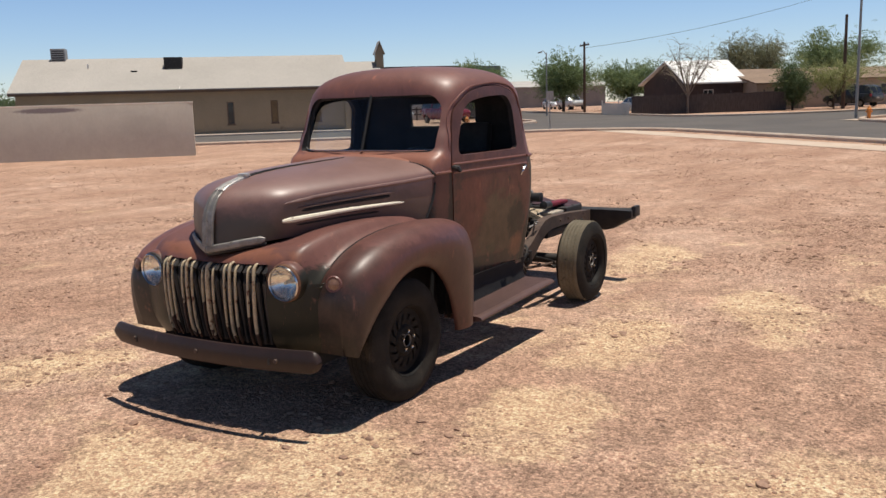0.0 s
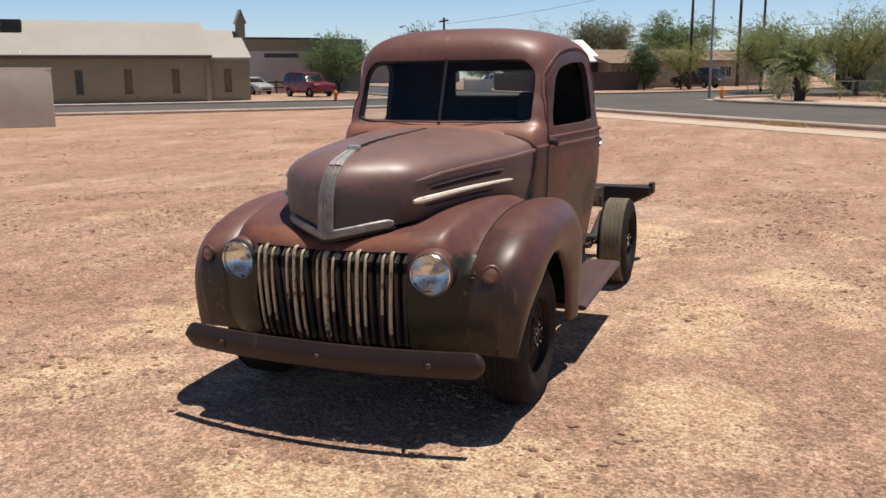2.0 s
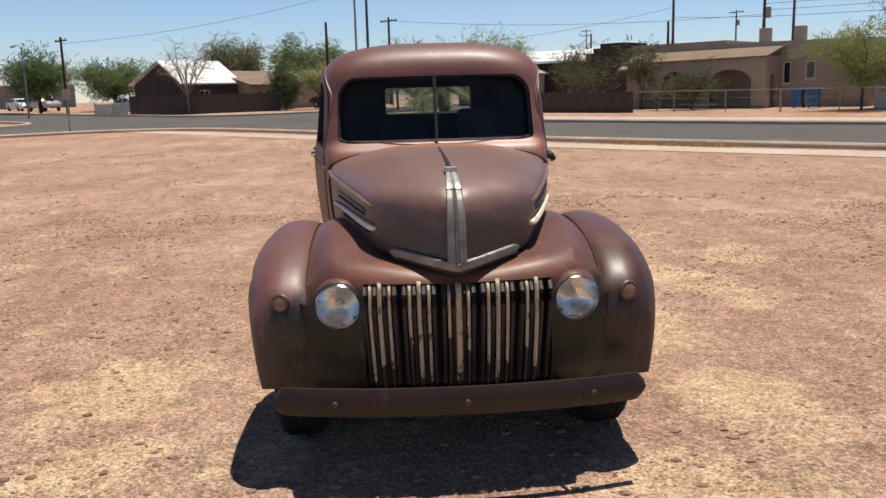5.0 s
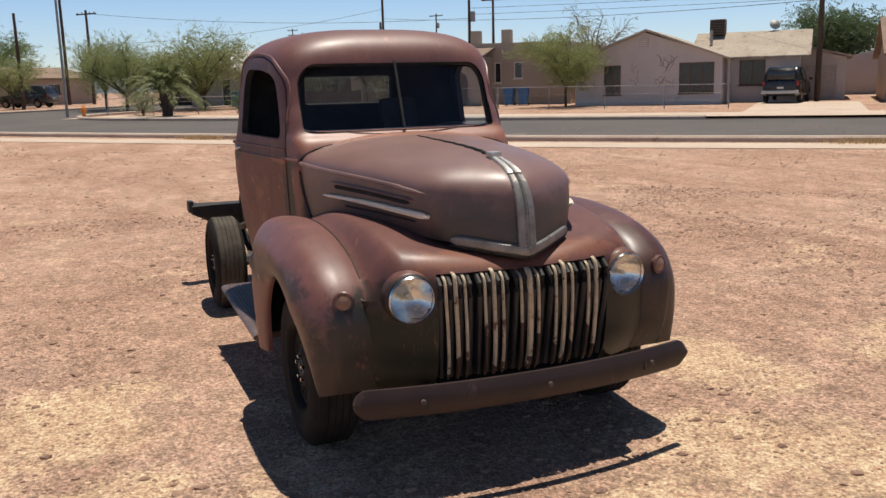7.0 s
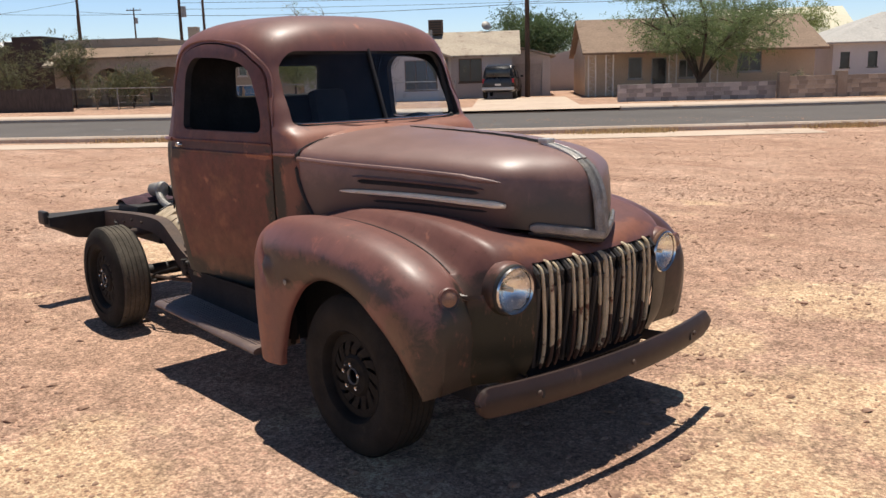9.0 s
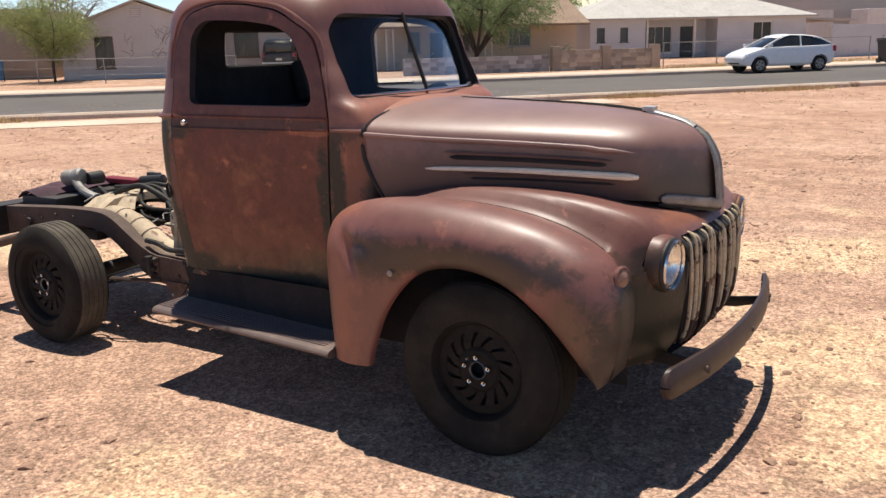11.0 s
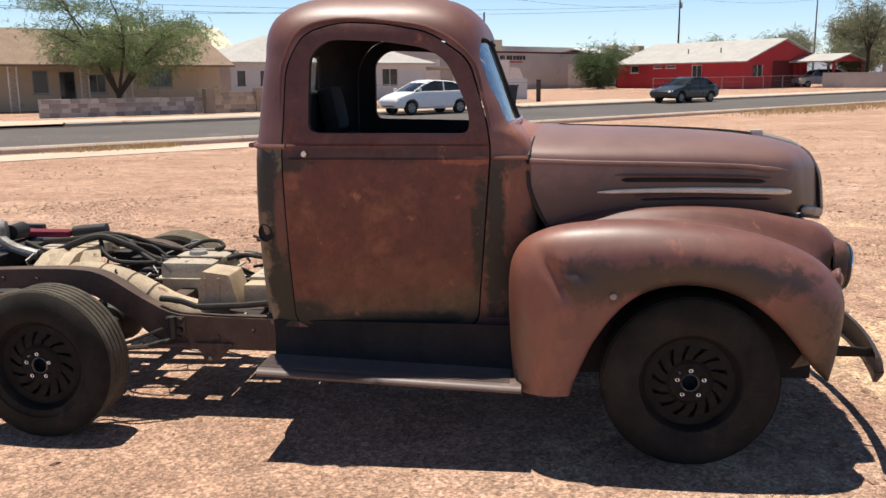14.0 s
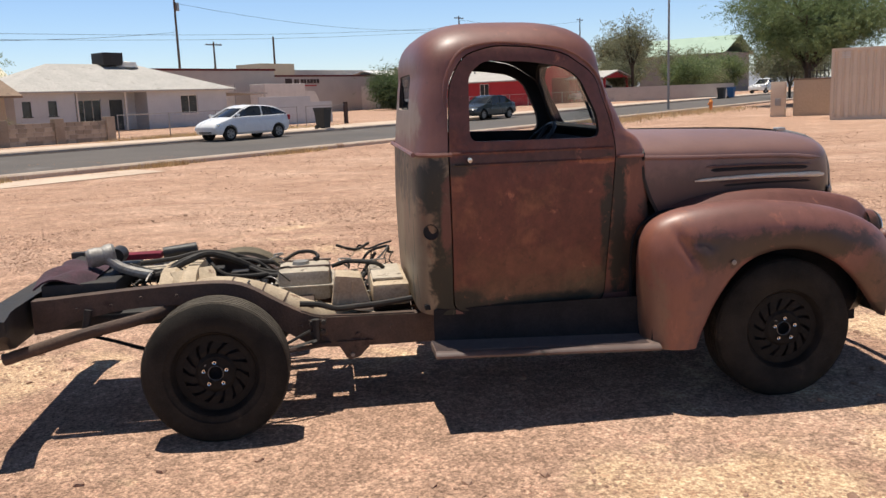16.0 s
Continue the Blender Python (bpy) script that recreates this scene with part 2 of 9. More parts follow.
def worn_paint(name, primer, primer2, rust, old, rust_cut=0.58, old_cut=0.60, old_low=0.0, old_z=0.6, rough=0.40, zones=(), spots=0.5, flow=0.35, blotch=0.13, rag=2.3, spec=0.45, coat=0.16):
    """Sun-worn red-brown primer with patches of orange rust and of the older dark green paint, more of it low down."""
    m = bpy.data.materials.new(name)
    m.use_nodes = True
    nt = m.node_tree
    n, L = nt.nodes, nt.links.new
    b = n["Principled BSDF"]
    co = n.new("ShaderNodeTexCoord")

    def noise_tex(scale, detail=8, rough_=0.6, vec=None, dist=0.0):
        t = n.new("ShaderNodeTexNoise")
        t.inputs["Scale"].default_value, t.inputs["Detail"].default_value, t.inputs["Roughness"].default_value = scale, detail, rough_
        t.inputs["Distortion"].default_value = dist
        L(vec or co.outputs["Object"], t.inputs["Vector"])
        return t.outputs[0]

    def cut(v, lo, hi):
        r = n.new("ShaderNodeMapRange")
        r.interpolation_type = "SMOOTHSTEP"
        r.inputs["From Min"].default_value, r.inputs["From Max"].default_value = lo, hi
        L(v, r.inputs["Value"])
        return r.outputs[0]

    def blend(f, a, c):
        x = n.new("ShaderNodeMix")
        x.data_type = "RGBA"
        L(f, x.inputs["Factor"])
        if isinstance(a, tuple):
            x.inputs["A"].default_value = (*a, 1)
        else:
            L(a, x.inputs["A"])
        x.inputs["B"].default_value = (*c, 1)
        return x.outputs["Result"]

    def maths(op, a, v):
        x = n.new("ShaderNodeMath")
        x.operation = op
        L(a, x.inputs[0])
        if isinstance(v, (int, float)):
            x.inputs[1].default_value = v
        else:
            L(v, x.inputs[1])
        return x.outputs[0]

    sep = n.new("ShaderNodeSeparateXYZ")
    L(co.outputs["Object"], sep.inputs[0])
    mp = n.new("ShaderNodeMapping")
    mp.inputs["Scale"].default_value = (1, 1, flow)
    L(co.outputs["Object"], mp.inputs["Vector"])
    col = blend(cut(noise_tex(2.2, 10, 0.62), 0.36, 0.64), primer, primer2)
    rmask = cut(noise_tex(5.0, 10, 0.68, mp.outputs[0], 0.3), rust_cut, rust_cut + 0.16)
    col = blend(rmask, col, rust)
    low = maths("MULTIPLY", cut(sep.outputs["Z"], old_z + 0.35, old_z - 0.25), old_low)
    omask = cut(maths("ADD", noise_tex(6.5, 8, 0.66, mp.outputs[0], 0.5), low), old_cut, old_cut + 0.09)
    col = blend(omask, col, old)
    ragged = noise_tex(9, 8, 0.7, None, 0.4)
    for c, rad, colour, strength in zones:
        # a patch of its own colour (paint, rust, shade): a ragged-edged ellipsoid round a place on the body
        zm = n.new("ShaderNodeMapping")
        zm.inputs["Scale"].default_value = [1 / a for a in rad]
        zm.inputs["Location"].default_value = [-a / b_ for a, b_ in zip(c, rad)]
        L(co.outputs["Object"], zm.inputs["Vector"])
        ln = n.new("ShaderNodeVectorMath")
        ln.operation = "LENGTH"
        L(zm.outputs[0], ln.inputs[0])
        d = maths("ADD", ln.outputs["Value"], maths("MULTIPLY", maths("SUBTRACT", ragged, 0.5), rag))
        col = blend(maths("MULTIPLY", cut(d, 1.22, 0.70), strength), col, colour)
    pale = cut(noise_tex(11, 6, 0.7, mp.outputs[0], 0.2), 0.60, 0.74)
    pale = maths("MULTIPLY", pale, spots)
    col = blend(pale, col, tuple(min(1, c * 1.9 + 0.012) for c in rust))
    # small chips and smudges, and a fine blotchiness over everything
    chips = cut(noise_tex(24, 8, 0.72, mp.outputs[0], 0.6), 0.615, 0.66)
    col = blend(maths("MULTIPLY", chips, 0.10 + 0.95 * blotch), col, tuple(0.6 * c for c in old))
    flakes = cut(noise_tex(38, 6, 0.7, mp.outputs[0], 0.3), 0.64, 0.69)
    col = blend(maths("MULTIPLY", flakes, 0.55 * spots), col, tuple(min(1, c * 1.35 + 0.01) for c in rust))
    blot = n.new("ShaderNodeMix")
    blot.data_type, blot.blend_type = "RGBA", "OVERLAY"
    blot.inputs["Factor"].default_value = blotch
    L(col, blot.inputs["A"])
    bl = n.new("ShaderNodeMapRange")
    bl.inputs["From Min"].default_value, bl.inputs["From Max"].default_value = 0.32, 0.68
    L(noise_tex(13, 10, 0.74, mp.outputs[0], 0.2), bl.inputs["Value"])
    L(bl.outputs[0], blot.inputs["B"])
    col = blot.outputs["Result"]
    specks = cut(noise_tex(70, 3, 0.6), 0.66, 0.74)
    col = blend(maths("MULTIPLY", specks, 0.5), col, tuple(c * 0.45 for c in primer))
    L(col, b.inputs["Base Color"])
    rg = n.new("ShaderNodeMapRange")
    rg.inputs["To Min"].default_value, rg.inputs["To Max"].default_value = rough + 0.04, rough + 0.24
    L(noise_tex(9, 8, 0.7), rg.inputs["Value"])
    L(rg.outputs[0], b.inputs["Roughness"])
    b.inputs["Specular IOR Level"].default_value = spec
    b.inputs["Coat Weight"].default_value, b.inputs["Coat Roughness"].default_value = coat, 0.34
    bp = n.new("ShaderNodeBump")
    bp.inputs["Strength"].default_value, bp.inputs["Distance"].default_value = 0.10, 0.004
    L(noise_tex(140, 4, 0.6), bp.inputs["Height"])
    bp2 = n.new("ShaderNodeBump")
    bp2.inputs["Strength"].default_value, bp2.inputs["Distance"].default_value = 0.25, 0.012
    L(noise_tex(4.5, 2, 0.4), bp2.inputs["Height"])
    L(bp.outputs[0], bp2.inputs["Normal"])
    L(bp2.outputs[0], b.inputs["Normal"])
    return m


OLD, DARK, MAROON, OLIVE = (0.030, 0.034, 0.022), (0.020, 0.021, 0.015), (0.110, 0.043, 0.036), (0.115, 0.085, 0.045)
ORANGE = (0.30, 0.105, 0.055)
# hood: the two wide low zones paint the shade of its sides into the primer
M_HOOD = worn_paint("worn_primer_hood_shaded_sides", (0.182, 0.099, 0.084), (0.216, 0.119, 0.101), (0.20, 0.093, 0.070), OLD, 0.66, 0.74, 0.10, 0.9, 0.34,
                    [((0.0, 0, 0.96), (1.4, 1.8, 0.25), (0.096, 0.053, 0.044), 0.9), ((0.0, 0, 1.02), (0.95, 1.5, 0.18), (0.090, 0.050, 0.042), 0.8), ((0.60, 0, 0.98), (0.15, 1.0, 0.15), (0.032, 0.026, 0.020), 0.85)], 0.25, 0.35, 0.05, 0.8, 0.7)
M_CAB = worn_paint("worn_primer_cab", (0.160, 0.066, 0.053), (0.194, 0.081, 0.064), (0.25, 0.088, 0.053), OLD, 0.60, 0.70, 0.08, 0.72, 0.38,
                   [((-0.72, 0, 1.35), (0.13, 0.9, 0.085), (0.30, 0.118, 0.072), 0.8), ((-1.88, 0, 1.50), (0.05, 0.9, 0.12), (0.30, 0.25, 0.19), 0.6)], spec=0.65)
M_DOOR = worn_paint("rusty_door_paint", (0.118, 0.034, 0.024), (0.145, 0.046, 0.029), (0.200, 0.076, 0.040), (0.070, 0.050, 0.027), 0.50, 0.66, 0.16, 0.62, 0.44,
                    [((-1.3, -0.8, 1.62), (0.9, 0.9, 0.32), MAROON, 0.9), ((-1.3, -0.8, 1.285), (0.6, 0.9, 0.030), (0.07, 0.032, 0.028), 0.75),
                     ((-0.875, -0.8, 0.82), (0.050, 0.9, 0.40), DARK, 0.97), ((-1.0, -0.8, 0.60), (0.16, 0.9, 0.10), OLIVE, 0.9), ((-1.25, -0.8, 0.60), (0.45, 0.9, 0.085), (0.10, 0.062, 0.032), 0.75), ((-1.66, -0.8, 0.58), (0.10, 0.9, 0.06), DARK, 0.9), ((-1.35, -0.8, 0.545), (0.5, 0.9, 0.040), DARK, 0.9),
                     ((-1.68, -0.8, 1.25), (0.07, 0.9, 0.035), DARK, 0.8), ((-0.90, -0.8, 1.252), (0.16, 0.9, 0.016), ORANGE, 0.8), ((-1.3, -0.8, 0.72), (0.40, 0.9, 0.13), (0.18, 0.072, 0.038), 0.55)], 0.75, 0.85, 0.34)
# passenger fender: the first zone is a dark band above the wheel arch
M_FENDER = worn_paint("worn_primer_fender", (0.156, 0.064, 0.053), (0.193, 0.080, 0.066), (0.235, 0.082, 0.050), (0.075, 0.050, 0.036), 0.60, 0.70, 0.10, 0.50, 0.36,
                      [((-0.04, -0.8, 0.805), (0.50, 0.9, 0.085), (0.036, 0.024, 0.019), 0.92), ((-0.66, -0.8, 0.62), (0.15, 0.9, 0.40), (0.265, 0.098, 0.060), 0.8), ((-0.42, -0.8, 0.80), (0.12, 0.9, 0.10), (0.045, 0.028, 0.022), 0.8),
                       ((0.50, -0.8, 0.52), (0.20, 0.9, 0.20), (0.11, 0.060, 0.036), 0.75), ((0.64, -0.62, 0.52), (0.22, 0.32, 0.34), (0.017, 0.016, 0.011), 0.97), ((0.60, -0.86, 0.44), (0.14, 0.2, 0.20), (0.035, 0.023, 0.016), 0.8), ((-0.72, -0.8, 0.45), (0.06, 0.9, 0.25), (0.21, 0.13, 0.08), 0.6)], spec=0.55)
# driver fender: the last zone paints a highlight along the crest, over a darker flank
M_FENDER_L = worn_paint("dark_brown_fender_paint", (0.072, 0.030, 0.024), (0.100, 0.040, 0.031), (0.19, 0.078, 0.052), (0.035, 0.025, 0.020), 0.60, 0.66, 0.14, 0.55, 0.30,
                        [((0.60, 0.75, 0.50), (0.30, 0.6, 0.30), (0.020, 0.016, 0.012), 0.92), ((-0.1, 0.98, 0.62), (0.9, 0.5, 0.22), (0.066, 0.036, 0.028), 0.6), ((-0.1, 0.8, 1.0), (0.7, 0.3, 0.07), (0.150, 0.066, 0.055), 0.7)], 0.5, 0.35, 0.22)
M_NOSE = worn_paint("nose_old_green_paint", (0.135, 0.060, 0.050), (0.168, 0.074, 0.061), (0.22, 0.086, 0.054), (0.026, 0.032, 0.018), 0.62, 0.74, 0.02, 0.72, 0.34,
                    [((0.66, 0.0, 0.56), (0.6, 1.4, 0.28), (0.018, 0.020, 0.012), 0.98), ((0.66, 0.0, 0.80), (0.30, 1.4, 0.07), (0.055, 0.034, 0.026), 0.8), ((0.62, 0.645, 0.78), (0.20, 0.05, 0.13), DARK, 0.9), ((0.62, 0, 0.92), (0.10, 0.55, 0.05), (0.25, 0.10, 0.060), 0.7)])
M_BUMPER = worn_paint("brown_bumper_rust", (0.026, 0.015, 0.013), (0.036, 0.020, 0.017), (0.066, 0.033, 0.025), (0.02, 0.014, 0.012), 0.62, 0.70, 0, 0.5, 0.38)
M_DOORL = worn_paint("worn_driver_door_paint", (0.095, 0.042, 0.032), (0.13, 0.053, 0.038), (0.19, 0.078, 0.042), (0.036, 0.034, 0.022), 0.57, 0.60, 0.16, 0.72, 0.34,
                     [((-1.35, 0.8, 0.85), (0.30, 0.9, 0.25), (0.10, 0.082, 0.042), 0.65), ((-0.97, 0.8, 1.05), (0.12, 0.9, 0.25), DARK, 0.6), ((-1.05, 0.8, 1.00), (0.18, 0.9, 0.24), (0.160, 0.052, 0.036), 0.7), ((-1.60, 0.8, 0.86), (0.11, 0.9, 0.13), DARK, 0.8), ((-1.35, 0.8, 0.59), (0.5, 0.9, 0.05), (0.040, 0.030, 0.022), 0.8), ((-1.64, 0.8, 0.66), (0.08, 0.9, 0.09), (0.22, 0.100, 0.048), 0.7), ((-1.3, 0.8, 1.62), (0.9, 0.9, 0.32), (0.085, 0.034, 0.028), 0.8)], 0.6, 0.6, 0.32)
M_CORNER = worn_paint("cab_corner_green_and_bare", (0.27, 0.215, 0.140), (0.19, 0.125, 0.080), (0.22, 0.085, 0.045), (0.040, 0.042, 0.028), 0.60, 0.56, 0.04, 0.8, 0.42,
                      [((-1.745, 0.0, 0.74), (0.085, 2.0, 0.44), (0.013, 0.016, 0.011), 0.98), ((-1.81, 0.0, 1.16), (0.10, 2.0, 0.17), (0.015, 0.018, 0.013), 0.95), ((-1.74, 0, 1.0), (0.035, 2.0, 0.22), (0.15, 0.058, 0.045), 0.8)])
# cowl: darker upright bands along the door seam and the hood's rear edge
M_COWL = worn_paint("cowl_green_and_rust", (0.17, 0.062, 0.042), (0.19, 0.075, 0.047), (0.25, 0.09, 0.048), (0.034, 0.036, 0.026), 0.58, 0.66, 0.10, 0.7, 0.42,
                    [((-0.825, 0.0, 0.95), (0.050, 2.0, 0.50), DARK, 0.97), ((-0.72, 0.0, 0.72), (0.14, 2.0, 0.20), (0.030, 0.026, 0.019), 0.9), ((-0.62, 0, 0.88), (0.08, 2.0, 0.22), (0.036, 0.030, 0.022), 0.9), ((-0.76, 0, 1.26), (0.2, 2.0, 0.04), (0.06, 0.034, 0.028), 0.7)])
for mat_, level in ((M_NOSE, 0.25), (M_BUMPER, 0.28), (M_FENDER_L, 0.4)):
    mat_.node_tree.nodes["Principled BSDF"].inputs["Specular IOR Level"].default_value = level
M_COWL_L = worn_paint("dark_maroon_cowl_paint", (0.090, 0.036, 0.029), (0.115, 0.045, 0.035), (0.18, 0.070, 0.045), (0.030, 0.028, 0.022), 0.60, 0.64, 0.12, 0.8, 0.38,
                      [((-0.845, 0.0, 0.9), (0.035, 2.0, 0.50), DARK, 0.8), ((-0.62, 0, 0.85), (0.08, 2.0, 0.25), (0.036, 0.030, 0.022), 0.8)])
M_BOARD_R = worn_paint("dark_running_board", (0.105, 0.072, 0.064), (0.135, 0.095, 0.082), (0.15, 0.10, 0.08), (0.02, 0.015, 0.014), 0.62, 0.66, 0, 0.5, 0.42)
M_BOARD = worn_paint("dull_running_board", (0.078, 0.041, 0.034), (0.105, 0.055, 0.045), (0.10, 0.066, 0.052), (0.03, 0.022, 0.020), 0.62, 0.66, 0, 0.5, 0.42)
M_FRAME = surface("rusty_frame_steel", (0.062, 0.040, 0.031), (0.115, 0.076, 0.057), 7, 0.7, 0.0, 0.3, 90, (0.05, 0.028, 0.022), 5, 0.58)
M_TAN = surface("dusty_tan_metal", (0.36, 0.28, 0.19), (0.52, 0.42, 0.30), 6, 0.7, 0.0, 0.2, 80, (0.2, 0.12, 0.08), 9, 0.62)
M_TANK = surface("dusty_grey_beige_metal", (0.36, 0.315, 0.25), (0.47, 0.41, 0.33), 6, 0.75, 0.0, 0.2, 80, (0.12, 0.095, 0.075), 9, 0.60)
M_BLACK = surface("black_plastic", (0.012, 0.012, 0.013), (0.03, 0.028, 0.027), 8, 0.45, 0.0, 0.15, 120)
M_BARK_BLACK = surface("dull_black_steel", (0.014, 0.013, 0.013), (0.035, 0.030, 0.027), 9, 0.55, 0.0, 0.2, 90, (0.10, 0.075, 0.055), 7, 0.66)
M_HOSE = surface("dusty_black_hose", (0.012, 0.011, 0.011), (0.034, 0.030, 0.026), 14, 0.6, 0.0, 0.2, 150, spec=0.35)
M_TYRE = surface("dusty_tyre_rubber", (0.017, 0.016, 0.015), (0.038, 0.034, 0.029), 5, 0.8, 0.0, 0.25, 140, (0.060, 0.050, 0.040), 4, 0.62, spec=0.12)
# one dusty tread in two tones: shaded passenger side, sunlit driver side, both in colour
M_TREAD = surface("shaded_dusty_worn_tread", (0.058, 0.051, 0.043), (0.120, 0.104, 0.083), 6, 0.9, 0.0, 0.3, 90, (0.040, 0.036, 0.031), 7, 0.62, spec=0.1)
M_TREAD_L = surface("sunlit_dusty_tread", (0.140, 0.120, 0.088), (0.205, 0.176, 0.128), 6, 0.9, 0.0, 0.3, 90, (0.075, 0.066, 0.052), 7, 0.62, spec=0.1)
M_RIM = surface("matt_black_rim", (0.012, 0.011, 0.010), (0.022, 0.020, 0.018), 12, 0.6, 0.0, 0.2, 120, spec=0.15)
M_CHROME = surface("chrome", (0.75, 0.74, 0.72), (0.6, 0.58, 0.55), 20, 0.12, 1.0, 0.05, 200)
M_TRIM = surface("aged_grey_trim_metal", (0.30, 0.285, 0.265), (0.19, 0.18, 0.165), 18, 0.42, 0.45, 0.2, 150, (0.10, 0.075, 0.055), 14, 0.60)
M_TRIMTOP = surface("worn_bright_trim_metal", (0.62, 0.60, 0.56), (0.42, 0.40, 0.37), 18, 0.34, 0.5, 0.15, 150, (0.18, 0.13, 0.09), 16, 0.64)
M_RUSTRING = surface("rusty_lamp_ring", (0.13, 0.055, 0.03), (0.20, 0.10, 0.055), 30, 0.6, 0.1, 0.3, 160, (0.30, 0.20, 0.12), 26, 0.6)
M_CREAM = surface("chipped_cream_strip", (0.86, 0.80, 0.66), (0.76, 0.69, 0.54), 14, 0.4, 0.0, 0.2, 120, (0.16, 0.07, 0.04), 22, 0.63)
M_RUBBER = surface("black_rubber_seal", (0.012, 0.012, 0.012), (0.025, 0.024, 0.023), 10, 0.6, 0.0, 0.1, 120)
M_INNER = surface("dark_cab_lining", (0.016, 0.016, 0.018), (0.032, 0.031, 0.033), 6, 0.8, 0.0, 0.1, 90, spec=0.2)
M_SEAT = surface("dark_grey_seat_cloth", (0.02, 0.02, 0.022), (0.035, 0.034, 0.036), 20, 0.9, 0.0, 0.2, 200)
M_GLASS = glass("windscreen_glass", (0.92, 0.96, 0.985), 0.01, 0.8)
M_REARGLASS = glass("dusty_rear_glass", (0.92, 0.93, 0.92), 0.06, 0.6)
M_LENS = glass("headlamp_glass", (0.94, 0.95, 0.93), 0.02, 1.2)
M_AMBER = surface("clouded_marker_lens", (0.26, 0.15, 0.10), (0.20, 0.11, 0.075), 30, 0.25, 0.0, 0.2, 150)
M_MIRROR = surface("lamp_reflector", (0.88, 0.87, 0.85), (0.84, 0.82, 0.78), 30, 0.16, 1.0, 0.0, 100)
M_RED = surface("red_plastic", (0.13, 0.008, 0.022), (0.19, 0.014, 0.034), 14, 0.8, 0.0, 0.3, 80)
M_PURPLE = surface("purple_cloth", (0.042, 0.020, 0.030), (0.075, 0.036, 0.050), 14, 0.8, 0.0, 0.3, 80)
M_ALU = surface("cast_aluminium", (0.34, 0.33, 0.31), (0.22, 0.205, 0.19), 12, 0.5, 0.4, 0.25, 100, (0.14, 0.11, 0.08), 9, 0.6)


def grille_paint():
    """Cream bar tops that give way to rust-brown lower down, at a height of its own for each bar."""
    m = surface("cream_and_rust_grille_bar", (0.56, 0.47, 0.32), (0.42, 0.33, 0.21), 18, 0.5, 0.0, 0.2, 120, (0.14, 0.055, 0.03), 22, 0.57)
    nt = m.node_tree
    n, L = nt.nodes, nt.links.new
    b = n["Principled BSDF"]
    col = b.inputs["Base Color"].links[0].from_socket
    co = n["Texture Coordinate"]
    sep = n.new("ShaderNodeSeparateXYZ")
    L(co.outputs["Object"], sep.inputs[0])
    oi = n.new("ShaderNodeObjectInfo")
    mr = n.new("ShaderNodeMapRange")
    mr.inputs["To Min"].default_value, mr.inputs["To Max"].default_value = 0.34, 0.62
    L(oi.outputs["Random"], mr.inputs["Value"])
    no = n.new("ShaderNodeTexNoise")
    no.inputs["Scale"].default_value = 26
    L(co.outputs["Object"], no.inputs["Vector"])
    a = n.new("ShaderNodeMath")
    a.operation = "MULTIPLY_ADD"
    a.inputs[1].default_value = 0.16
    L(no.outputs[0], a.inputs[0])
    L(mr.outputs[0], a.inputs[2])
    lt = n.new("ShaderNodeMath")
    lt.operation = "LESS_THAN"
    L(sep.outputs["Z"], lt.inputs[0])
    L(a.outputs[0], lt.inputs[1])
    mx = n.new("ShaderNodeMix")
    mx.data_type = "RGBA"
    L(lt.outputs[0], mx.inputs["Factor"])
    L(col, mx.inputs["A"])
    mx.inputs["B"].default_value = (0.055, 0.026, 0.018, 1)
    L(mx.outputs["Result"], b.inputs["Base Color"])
    return m


M_BAR = grille_paint()


# bare yellow sand: middle, half sizes, turn
SAND = [(1.45, 0.1, 0.55, 0.6, 20), (1.15, 1.1, 0.7, 0.65, 60), (-5.0, 0.6, 1.3, 0.5, 10), (-3.1, 2.25, 1.0, 0.45, 15), (-1.8, 1.45, 0.9, 0.4, 0), (0.55, -1.8, 0.6, 0.5, 0), (-0.75, -1.95, 0.8, 0.5, -10), (0.6, 3.3, 1.0, 0.6, 40), (-0.1, 1.6, 0.7, 0.4, 10), (2.6, 2.6, 0.9, 0.6, 30), (2.8, -1.6, 0.8, 0.6, -40)]


